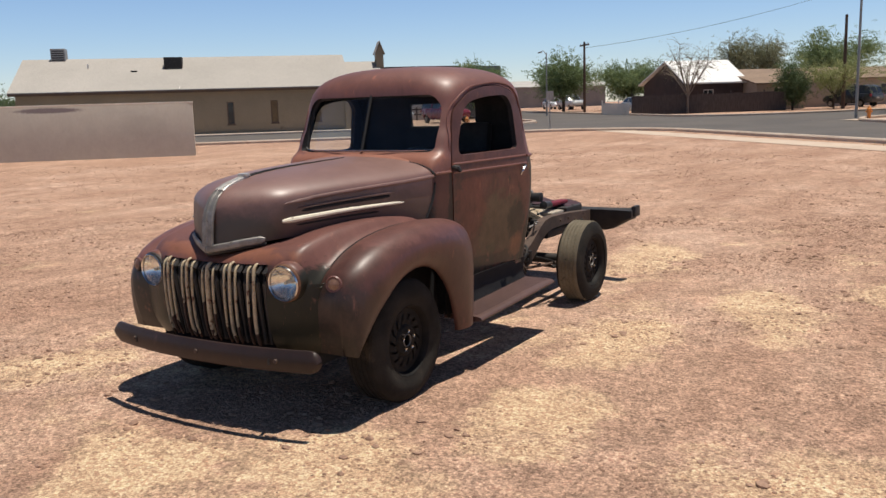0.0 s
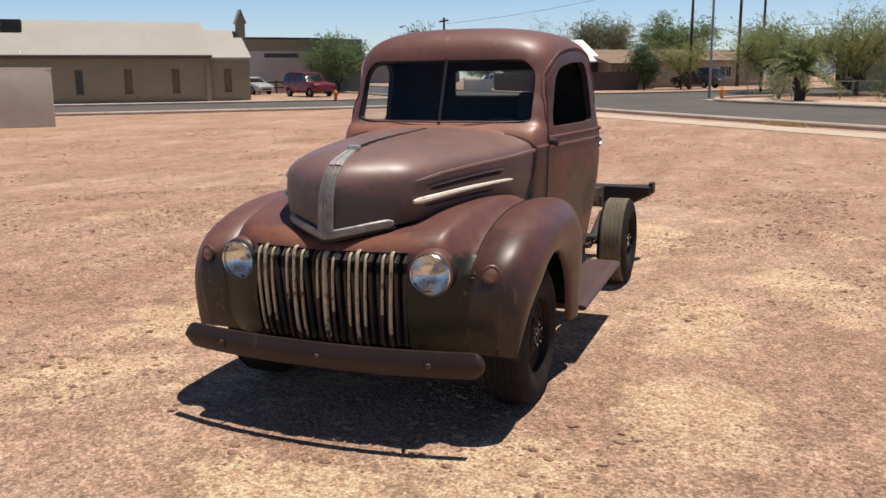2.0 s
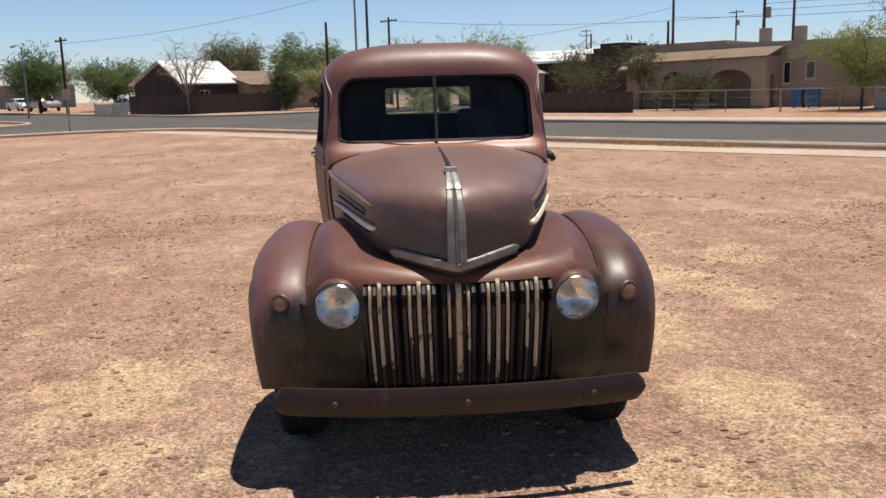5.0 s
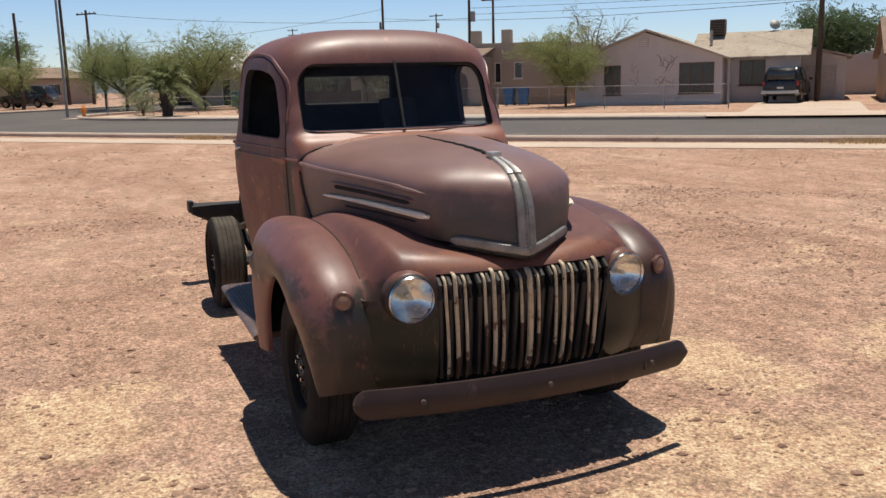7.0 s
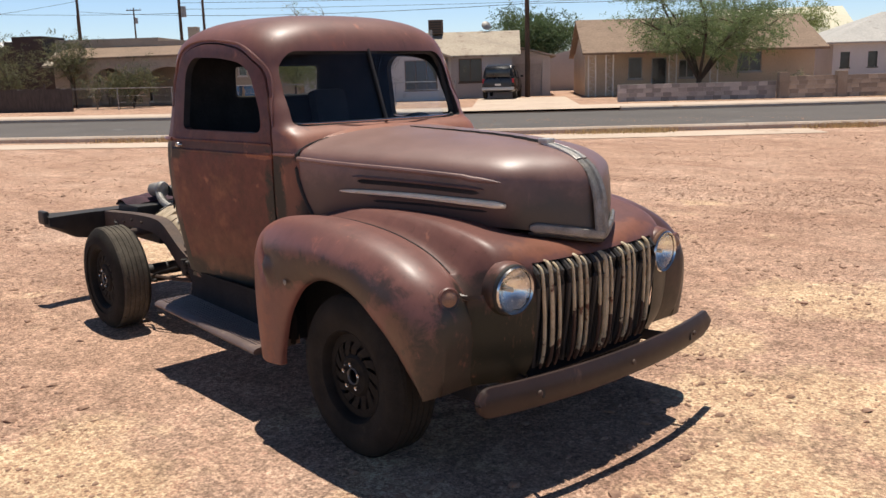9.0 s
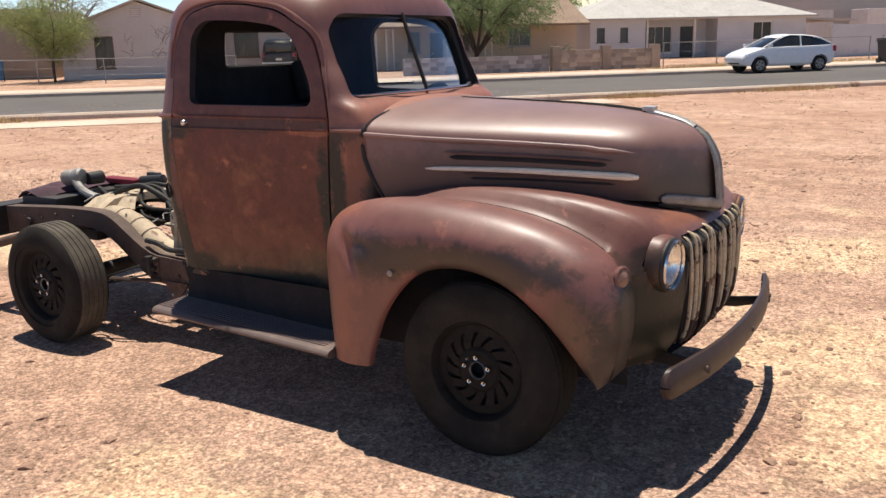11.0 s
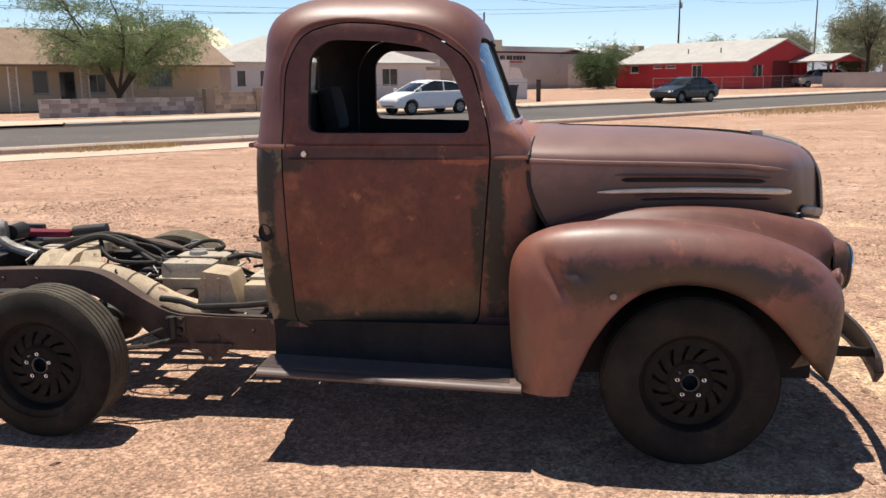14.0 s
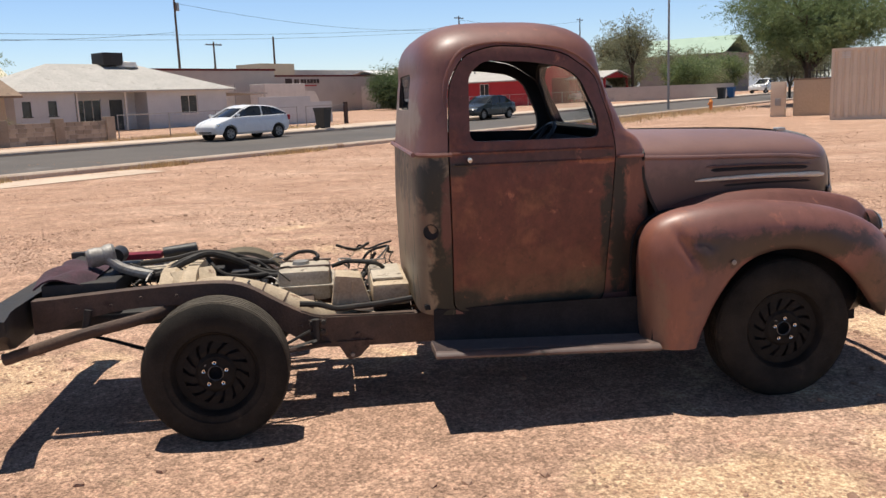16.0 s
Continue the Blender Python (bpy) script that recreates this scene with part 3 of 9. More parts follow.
def dirt():
    """Pink-tan desert ground: fine gravel grain, yellow sandy patches and darker gravel drifts."""
    m = bpy.data.materials.new("desert_dirt")
    m.use_nodes = True
    nt = m.node_tree
    n, L = nt.nodes, nt.links.new
    b = n["Principled BSDF"]
    co = n.new("ShaderNodeTexCoord")

    def tex(scale, detail=6, r=0.6):
        t = n.new("ShaderNodeTexNoise")
        t.inputs["Scale"].default_value, t.inputs["Detail"].default_value, t.inputs["Roughness"].default_value = scale, detail, r
        L(co.outputs["Object"], t.inputs["Vector"])
        return t.outputs[0]

    def ramp(v, stops):
        r = n.new("ShaderNodeValToRGB")
        e = r.color_ramp.elements
        e[0].position, e[0].color = stops[0][0], (*stops[0][1], 1)
        e[1].position, e[1].color = stops[-1][0], (*stops[-1][1], 1)
        for p, c in stops[1:-1]:
            x = e.new(p)
            x.color = (*c, 1)
        L(v, r.inputs[0])
        return r.outputs[0]

    def mix(f, a, c, mode="MIX"):
        x = n.new("ShaderNodeMix")
        x.data_type, x.blend_type = "RGBA", mode
        for key, v in (("Factor", f), ("A", a), ("B", c)):
            if isinstance(v, (int, float)):
                x.inputs[key].default_value = v
            elif isinstance(v, tuple):
                x.inputs[key].default_value = (*v, 1)
            else:
                L(v, x.inputs[key])
        return x.outputs["Result"]

    col = ramp(tex(0.35, 8, 0.62), [(0.32, (0.385, 0.238, 0.167)), (0.5, (0.465, 0.301, 0.215)), (0.68, (0.540, 0.372, 0.278))])
    # long low streaks of reddish gravel, drawn out along the street
    mp = n.new("ShaderNodeMapping")
    mp.inputs["Rotation"].default_value, mp.inputs["Scale"].default_value = (0, 0, radians(-40)), (0.22, 1.0, 1.0)
    L(co.outputs["Object"], mp.inputs["Vector"])
    st = n.new("ShaderNodeTexNoise")
    st.inputs["Scale"].default_value, st.inputs["Detail"].default_value, st.inputs["Roughness"].default_value = 1.1, 8, 0.66
    L(mp.outputs[0], st.inputs["Vector"])
    col = mix(ramp(st.outputs[0], [(0.46, (0, 0, 0)), (0.66, (0.85, 0.85, 0.85))]), col, (0.360, 0.216, 0.151))
    # pale yellow sand only in the bare middle of the lot
    ln = n.new("ShaderNodeVectorMath")
    ln.operation = "LENGTH"
    L(co.outputs["Object"], ln.inputs[0])
    fall = n.new("ShaderNodeMapRange")
    fall.inputs["From Min"].default_value, fall.inputs["From Max"].default_value = 6.0, 14.0
    fall.inputs["To Min"].default_value, fall.inputs["To Max"].default_value = 0.0, 0.10
    L(ln.outputs["Value"], fall.inputs["Value"])
    less = n.new("ShaderNodeMath")
    less.operation = "SUBTRACT"
    L(tex(0.55, 10, 0.68), less.inputs[0])
    L(fall.outputs[0], less.inputs[1])
    sand = ramp(less.outputs[0], [(0.555, (0, 0, 0)), (0.62, (0.8, 0.8, 0.8))])
    ragged = tex(1.7, 10, 0.7)
    for cx, cy, rx, ry, turn in SAND:
        zm = n.new("ShaderNodeMapping")
        zm.vector_type = "TEXTURE"
        zm.inputs["Location"].default_value, zm.inputs["Rotation"].default_value, zm.inputs["Scale"].default_value = (cx, cy, 0), (0, 0, radians(turn)), (rx, ry, 1)
        L(co.outputs["Object"], zm.inputs["Vector"])
        far = n.new("ShaderNodeVectorMath")
        far.operation = "LENGTH"
        L(zm.outputs[0], far.inputs[0])
        edge = n.new("ShaderNodeMath")
        edge.operation, edge.inputs[1].default_value = "MULTIPLY_ADD", 3.2
        L(ragged, edge.inputs[0])
        L(far.outputs["Value"], edge.inputs[2])
        patch = ramp(edge.outputs[0], [(0.0, (0.9, 0.9, 0.9)), (1.0, (0, 0, 0))])
        drop = patch.node
        shift = n.new("ShaderNodeMapRange")
        shift.inputs["From Min"].default_value, shift.inputs["From Max"].default_value = 2.15, 2.65
        L(edge.outputs[0], shift.inputs["Value"])
        L(shift.outputs[0], drop.inputs[0])
        sand = mix(1.0, sand, patch, "LIGHTEN")
    col = mix(sand, col, (0.615, 0.445, 0.287))
    drift = ramp(tex(1.4, 8, 0.7), [(0.56, (0, 0, 0)), (0.70, (0.6, 0.6, 0.6))])
    col = mix(drift, col, (0.31, 0.187, 0.131))
    col = mix(0.40, col, ramp(tex(2.6, 8, 0.7), [(0.34, (0.25, 0.25, 0.25)), (0.66, (0.75, 0.75, 0.75))]), "OVERLAY")
    col = mix(0.45, col, ramp(tex(9, 8, 0.75), [(0.3, (0.25, 0.25, 0.25)), (0.7, (0.75, 0.75, 0.75))]), "OVERLAY")
    vor = n.new("ShaderNodeTexVoronoi")
    vor.inputs["Scale"].default_value = 52
    L(co.outputs["Object"], vor.inputs["Vector"])
    peb = ramp(vor.outputs["Color"], [(0.15, (0.12, 0.12, 0.12)), (0.55, (0.5, 0.5, 0.5)), (0.95, (0.85, 0.85, 0.85))])
    col = mix(0.46, col, peb, "OVERLAY")
    col = mix(0.70, col, ramp(tex(80, 4, 0.7), [(0.35, (0.15, 0.15, 0.15)), (0.65, (0.85, 0.85, 0.85))]), "OVERLAY")
    grit = ramp(tex(22, 6, 0.65), [(0.60, (0, 0, 0)), (0.66, (0.6, 0.6, 0.6))])
    col = mix(grit, col, (0.24, 0.145, 0.105))
    L(col, b.inputs["Base Color"])
    b.inputs["Roughness"].default_value = 0.95
    b.inputs["Specular IOR Level"].default_value = 0.15
    b1, b2 = n.new("ShaderNodeBump"), n.new("ShaderNodeBump")
    b1.inputs["Strength"].default_value, b1.inputs["Distance"].default_value = 0.8, 0.035
    b2.inputs["Strength"].default_value, b2.inputs["Distance"].default_value = 0.6, 0.006
    L(tex(7, 10, 0.75), b1.inputs["Height"])
    L(vor.outputs["Distance"], b2.inputs["Height"])
    L(b1.outputs[0], b2.inputs["Normal"])
    L(b2.outputs[0], b.inputs["Normal"])
    return m


M_DIRT = dirt()
M_STONE = surface("gravel_stone", (0.28, 0.168, 0.116), (0.40, 0.26, 0.184), 3.0, 0.95, 0.0, 0.3, 60, (0.22, 0.130, 0.090), 5.0, 0.56)
M_ASPHALT = surface("grey_asphalt", (0.088, 0.079, 0.072), (0.122, 0.108, 0.097), 0.25, 0.9, 0.0, 0.3, 30, (0.16, 0.15, 0.14), 0.4, 0.64)
M_KERB = surface("pale_concrete_kerb", (0.44, 0.34, 0.27), (0.54, 0.44, 0.36), 0.8, 0.9, 0.0, 0.3, 25, (0.3, 0.2, 0.14), 1.2, 0.62)
M_PAVE = surface("sunlit_concrete_paving", (0.50, 0.39, 0.30), (0.58, 0.47, 0.37), 0.5, 0.9, 0.0, 0.2, 20, (0.4, 0.28, 0.2), 0.7, 0.6)
M_DRYGRASS = surface("dry_straw_grass", (0.52, 0.38, 0.19), (0.62, 0.47, 0.26), 3, 0.9, 0.0, 0.0, 20)

# ---------------------------------------------------------------- ground, road, kerbs


def ground_sheet():
    bm = bmesh.new()
    radii = [0, 1, 2, 3.5, 5, 7, 10, 13, 16, 20, 26, 33, 42, 55, 70, 90, 110, 126, 160, 230, 400, 800, 1600, 3000]
    rows = []
    for r in radii[1:]:
        row = []
        for k in range(72):
            a = 2 * math.pi * k / 72
            x, y = r * math.cos(a), r * math.sin(a)
            row.append((x, y, terrain(x, y)))
        rows.append(row)
    vv = skin(bm, rows, loop=True)
    c = bm.verts.new((0, 0, GROUND))
    for k in range(72):
        bm.faces.new([c, vv[0][k], vv[0][(k + 1) % 72]])
    bmesh.ops.recalc_face_normals(bm, faces=bm.faces)
    return solo("ground", bm, M_DIRT, "pink-tan desert dirt lot with gravel and yellow sandy patches", "ground", kind="structure", smooth=60)


ground_sheet()


def ribbon(path, a, b, dz):
    """A strip along a street path (u, n), from offset a to b on its left."""
    bm = bmesh.new()
    P = [Vector(p) for p in path]
    rows = []
    for i, p in enumerate(P):
        t = (P[min(i + 1, len(P) - 1)] - P[max(i - 1, 0)]).normalized()
        left = Vector((-t.y, t.x))
        rows.append([street(*(p + left * o), dz) for o in (a, (a + b) / 2, b)])
    skin(bm, rows)
    bmesh.ops.recalc_face_normals(bm, faces=bm.faces)
    return bm


def line(u0, n0, u1, n1, step=4.0):
    d = math.hypot(u1 - u0, n1 - n0)
    k = max(1, int(d / step))
    return [(u0 + (u1 - u0) * i / k, n0 + (n1 - n0) * i / k) for i in range(k + 1)]


def arc(cu, cn, r, a0, a1, k=8):
    return [(cu + r * math.cos(radians(a0 + (a1 - a0) * i / k)), cn + r * math.sin(radians(a0 + (a1 - a0) * i / k))) for i in range(k + 1)]


solo("road", ribbon(line(-170, 25.0, 200, 25.0), -5.1, 5.3, 0.006), M_ASPHALT, "worn grey asphalt street with faint patches", "road", kind="structure")
solo("road_cross", ribbon(line(-43.4, -140, -43.4, 160), -5.7, 5.7, 0.010), M_ASPHALT, "worn grey asphalt side street", "road", kind="structure")


def corner_fill(cu, cn, r, a0):
    bm = bmesh.new()
    pts = arc(cu, cn, r, a0, a0 + 90, 10)
    s = 1 if a0 in (0, 270) else -1
    sn = 1 if a0 in (0, 90) else -1
    tip = bm.verts.new(street(cu + s * r, cn + sn * r, 0.008))
    vs = [bm.verts.new(street(*p, 0.008)) for p in pts]
    for a, b in zip(vs, vs[1:]):
        bm.faces.new([tip, a, b])
    bmesh.ops.recalc_face_normals(bm, faces=bm.faces)
    return bm


for k, (cu, cn, a0) in enumerate([(-31.7, 13.9, 90), (-31.7, 36.3, 180), (-55.1, 36.3, 270), (-55.1, 13.9, 0)]):
    solo(f"road_corner_{k + 1}", corner_fill(cu, cn, 6.0, a0), M_ASPHALT, "asphalt apron at the street corner", "road", kind="structure")


def kerb(path, w=0.28, h=0.15):
    bm = bmesh.new()
    P = [Vector(p) for p in path]
    rows = []
    for i, p in enumerate(P):
        t = (P[min(i + 1, len(P) - 1)] - P[max(i - 1, 0)]).normalized()
        left = Vector((-t.y, t.x))
        prof = [(-w / 2, -0.05), (-w / 2, h - 0.03), (-w / 2 + 0.03, h), (w / 2 - 0.05, h), (w / 2, h - 0.05), (w / 2, -0.05)]
        rows.append([street(*(p + left * o), z) for o, z in prof])
    skin(bm, rows)
    bmesh.ops.recalc_face_normals(bm, faces=bm.faces)
    return bm


KERBS = [
    line(200, 19.7, -31.7, 19.7) + arc(-31.7, 13.7, 6.0, 90, 180)[1:] + line(-37.7, 13.7, -37.7, -140)[1:],
    line(200, 30.5, 4.6, 30.5),
    line(-2.4, 30.5, -31.7, 30.5) + arc(-31.7, 36.5, 6.0, 270, 180)[1:] + line(-37.7, 36.5, -37.7, 160)[1:],
    line(-170, 30.5, -55.1, 30.5) + arc(-55.1, 36.5, 6.0, 270, 360)[1:] + line(-49.1, 36.5, -49.1, 160)[1:],
    line(-170, 19.7, -55.1, 19.7) + arc(-55.1, 13.7, 6.0, 90, 0)[1:] + line(-49.1, 13.7, -49.1, -140)[1:],
]
for k, path in enumerate(KERBS):
    solo(f"kerb_{k + 1}", kerb(path), M_KERB, "sunbleached pink-grey concrete kerb", "kerb", kind="structure")
# dark ribbon at the kerb's foot: the shaded kerb face, painted on the road
M_KERB_SHADE = surface("kerb_face_shade", (0.055, 0.040, 0.032), (0.085, 0.062, 0.048), 1.5, 0.95, 0.0, 0.3, 30)
solo("gutter", ribbon(line(200, 30.16, -31.7, 30.16), -0.19, 0.19, 0.016), M_KERB_SHADE, "dark strip painted as the shade of the kerb face", "gutter", kind="structure")
solo("pavement_1", ribbon(line(-31, 32.2, 200, 32.2), -1.6, 1.5, 0.10), M_PAVE, "pale sunlit concrete pavement", "pavement", kind="structure")
solo("pavement_2", ribbon(line(-51.3, -140, -51.3, 10), -1.6, 1.6, 0.05), M_PAVE, "pale concrete pavement beside the church", "pavement", kind="structure")
solo("pavement_3", ribbon(line(-37.0, 17.9, 8, 18.6), -0.9, 0.6, 0.012), M_PAVE, "dusty pale strip of paving along the lot", "pavement", kind="structure")
solo("driveway_1", ribbon(line(-1.4, 38.0, 3.4, 38.0), -7.2, 7.0, 0.055), M_PAVE, "pale concrete driveway of the white house", "driveway", kind="structure")
solo("driveway_2", ribbon(line(-36, 33.0, -27, 33.0), -2.0, 2.0, 0.045), M_PAVE, "pale concrete corner pavement", "pavement", kind="structure")
solo("driveway_3", ribbon(line(20.5, 33.4, 40, 33.4), -2.7, 2.4, 0.046), M_PAVE, "pale concrete driveway apron", "driveway", kind="structure")


def stones():
    """Loose gravel and clods over the lot, denser near the truck."""
    rnd = random.Random(11)
    bm = bmesh.new()
    base = []
    for _ in range(5):
        b = bmesh.new()
        bmesh.ops.create_icosphere(b, subdivisions=1, radius=1.0)
        base.append(([v.co * rnd.uniform(0.7, 1.2) for v in b.verts], [[v.index for v in f.verts] for f in b.faces]))
        b.free()
    verts, faces = [], []
    for i in range(190000):
        if i < 120000:
            a, r = rnd.uniform(0, 2 * math.pi), 9.5 * math.sqrt(rnd.random())
            x, y = -0.5 + r * math.cos(a), r * math.sin(a)
        else:
            a, r = rnd.uniform(0, 2 * math.pi), 9 + 17 * rnd.random()
            x, y = r * math.cos(a), r * math.sin(a)
        g = noise.noise(Vector((x * 0.7, y * 0.7, 3.1)))
        if rnd.random() > 0.34 + 1.4 * g:
            continue
        s = 0.003 + 0.008 * rnd.random() ** 1.2 + (0.022 * rnd.random() ** 1.7 if rnd.random() < 0.10 else 0) + (0.0004 if i < 140000 else 0.0006) * r
        vs, fs = rnd.choice(base)
        q = Euler((rnd.uniform(0, 6), rnd.uniform(0, 6), rnd.uniform(0, 6))).to_matrix()
        o = len(verts)
        z = terrain(x, y)
        for v in vs:
            w = q @ v
            verts.append((x + w.x * s, y + w.y * s * 1.2, z + w.z * s * 0.55 + s * 0.10))
        faces += [[o + k for k in f] for f in fs]
    bm.free()
    me = bpy.data.meshes.new("gravel")
    me.from_pydata(verts, [], faces)
    ob = part_mesh("gravel", me, M_STONE, None, "loose tan and brown gravel scattered over the dirt", 0)
    tagged(ob, category="gravel", kind="stuff")


stones()

# ---------------------------------------------------------------- the old pickup: nose points to +x, front axle at x = 0
truck = thing("pickup_truck", "rust-brown 1940s pickup with a bare frame behind its cab", "truck", pose(0, -0.035, 0))


# --- cab shell by levels: height, rear x, front x, half width at the rear, half width at the front
CAB = [(0.508, -1.885, -0.62, 0.735, 0.585), (0.66, -1.89, -0.62, 0.760, 0.590), (0.85, -1.893, -0.63, 0.795, 0.605), (1.05, -1.893, -0.64, 0.818, 0.620),
       (1.22, -1.888, -0.65, 0.825, 0.630), (1.30, -1.886, -0.665, 0.820, 0.632), (1.36, -1.880, -0.70, 0.808, 0.636), (1.41, -1.876, -0.765, 0.796, 0.640),
       (1.50, -1.870, -0.80, 0.782, 0.642), (1.62, -1.860, -0.845, 0.765, 0.638), (1.70, -1.850, -0.875, 0.752, 0.632)]


def cab_solid(off):
    rows, N = [], 112

    def ring(z, xr, xf, hr, hf, e, ef):
        cx, a = (xr + xf) / 2, (xf - xr) / 2 + off
        out = []
        for k in range(N):
            t = 2 * math.pi * k / N + 0.0001
            q = ef if math.cos(t) > 0 else e
            X = math.copysign(abs(math.cos(t)) ** (2 / q), math.cos(t))
            Y = math.copysign(abs(math.sin(t)) ** (2 / q), math.sin(t))
            s = (X + 1) / 2
            out.append((cx + a * X, Y * (hr * (1 - s) + hf * s + off), z))
        return out

    lv = spline([Vector((*a[:3],)) for a in CAB], 4)
    lw = spline([Vector((a[3], a[4], 0)) for a in CAB], 4)
    for p, w in zip(lv, lw):
        z = p.x - off if p.x < 0.54 else p.x
        up = min(1, max(0, (p.x - 1.2) / 0.5))
        rows.append(ring(z, p.y, p.z, w.x, w.y, 9.0 - 2.0 * up, 22 - 14 * min(1, up * 1.4)))
    z, xr, xf, hr, hf = CAB[-1]
    for k in range(1, 15):
        s = math.sin(radians(90 * k / 15))
        f = (1 - s ** 3.2) ** (1 / 3.2)
        cx = (xr + xf) / 2 - 0.02 * s
        ax = (xf - xr) / 2 * f
        rows.append(ring(z + (0.285 + off) * s, cx - ax, cx + ax, hr * f, hf * f, 7.0 - 3.8 * s, 8.0 - 5.1 * s))
    bm = bmesh.new()
    vv = skin(bm, rows, loop=True)
    bm.faces.new(vv[0][::-1])
    tip = bm.verts.new(((xr + xf) / 2 - 0.02, 0, z + 0.285 + off))
    for k in range(N):
        bm.faces.new([vv[-1][k], vv[-1][(k + 1) % N], tip])
    bmesh.ops.recalc_face_normals(bm, faces=bm.faces)
    return bm


DOOR = [(-1.712, 0.524), (-0.905, 0.510), (-0.848, 1.31), (-0.872, 1.44), (-0.945, 1.68), (-1.11, 1.792), (-1.30, 1.826), (-1.48, 1.834), (-1.63, 1.79), (-1.705, 1.66), (-1.722, 1.30)]
PANE = [(-1.615, 1.378), (-0.935, 1.368), (-0.940, 1.47), (-1.032, 1.672), (-1.12, 1.728), (-1.30, 1.756), (-1.53, 1.766), (-1.607, 1.70)]


def grown(poly, d):
    c = sum((Vector(p) for p in poly), Vector((0, 0))) / len(poly)
    out = []
    n = len(poly)
    for i in range(n):
        a, b = Vector(poly[i - 1]), Vector(poly[(i + 1) % n])
        t = (b - a).normalized()
        nn = Vector((t.y, -t.x))
        if nn.dot(Vector(poly[i]) - c) < 0:
            nn = -nn
        out.append(tuple(Vector(poly[i]) + nn * d))
    return out


def side_prism(poly, s, r, d=0.0):
    return prism(bmesh.new(), rounded(grown(poly, d) if d else poly, r), 0.25 * s, 1.3 * s, "y")


WS = [(-0.574, 1.408), (-0.51, 1.397), (0.51, 1.397), (0.574, 1.408), (0.568, 1.70), (0.50, 1.776), (-0.50, 1.776), (-0.568, 1.70)]
RW = [(-0.305, 1.535), (0.305, 1.535), (0.305, 1.725), (-0.305, 1.725)]
cuts = [("DIFFERENCE", cab_solid(-0.035))]
cuts += [("DIFFERENCE", prism(bmesh.new(), rounded(WS, 0.06), -1.25, -0.4, "x")), ("DIFFERENCE", prism(bmesh.new(), rounded(RW, 0.03), -2.2, -1.5, "x"))]
for s in (1, -1):
    cuts.append(("DIFFERENCE", side_prism(DOOR, s, 0.06, 0.007)))
def lined(me, outer):
    """Dark lining on the inside faces; the outer sheet is chosen by place."""
    mid = Vector((-1.28, 0, 1.15))
    for p in me.polygons:
        c = p.center
        inside = p.normal.dot(Vector((c.x - mid.x, c.y, (c.z - mid.z) * 0.8))) < 0.0
        p.material_index = 1 if inside else outer(c)
    return me


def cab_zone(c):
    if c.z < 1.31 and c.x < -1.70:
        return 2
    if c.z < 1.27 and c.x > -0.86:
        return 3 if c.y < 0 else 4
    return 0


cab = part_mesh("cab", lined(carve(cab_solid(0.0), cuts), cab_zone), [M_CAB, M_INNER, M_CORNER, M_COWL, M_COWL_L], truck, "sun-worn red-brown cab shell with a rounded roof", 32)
for s in (1, -1):
    me = carve(cab_solid(0.004), [("DIFFERENCE", cab_solid(-0.035)), ("INTERSECT", side_prism(DOOR, s, 0.06)), ("DIFFERENCE", side_prism(PANE, s, 0.05))])
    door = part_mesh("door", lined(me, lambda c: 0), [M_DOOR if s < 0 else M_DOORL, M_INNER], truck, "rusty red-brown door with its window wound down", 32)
    if s > 0:
        hb = pipe([(-1.625, 0.775, 1.262), (-1.625, 0.822, 1.258), (-1.585, 0.836, 1.240), (-1.555, 0.832, 1.215), (-1.56, 0.818, 1.196)], 0.009, 8, 4)
        part("door_handle", hb, M_CHROME, door, "chrome door handle")
    else:
        part("lock_plug", lathed([(0.0, -0.812), (0.012, -0.811), (0.016, -0.803), (0.016, -0.77)], 14, "y", pose(-1.625, 0, 1.292)), M_CHROME, door, "bare chrome lock plug")


def cab_y(x, z):
    """Half width of the cab at a place on its side."""
    top = 0.0
    for a, b in zip(CAB, CAB[1:]):
        if a[0] <= z <= b[0]:
            t = (z - a[0]) / (b[0] - a[0])
            xr, xf, hr, hf = [a[i] + (b[i] - a[i]) * t for i in (1, 2, 3, 4)]
            break
    else:
        z0, xr, xf, hr, hf = CAB[-1]
        s = min(0.99, (z - z0) / 0.285)
        f = (1 - s ** 3.2) ** (1 / 3.2)
        cx = (xr + xf) / 2
        xr, xf, hr, hf = cx - 0.02 * s + (xr - cx) * f, cx - 0.02 * s + (xf - cx) * f, hr * f, hf * f
        top = s
    s = min(1, max(0, (x - xr) / (xf - xr)))
    X = 2 * s - 1
    up = min(1, max(0, (z - 1.2) / 0.5))
    e = 9.0 - 2.0 * up - 3.8 * top if X < 0 else 22 - 14 * min(1, up * 1.4) - 5.1 * top
    return (hr * (1 - s) + hf * s) * (1 - min(0.999, abs(X)) ** e) ** (1 / e)


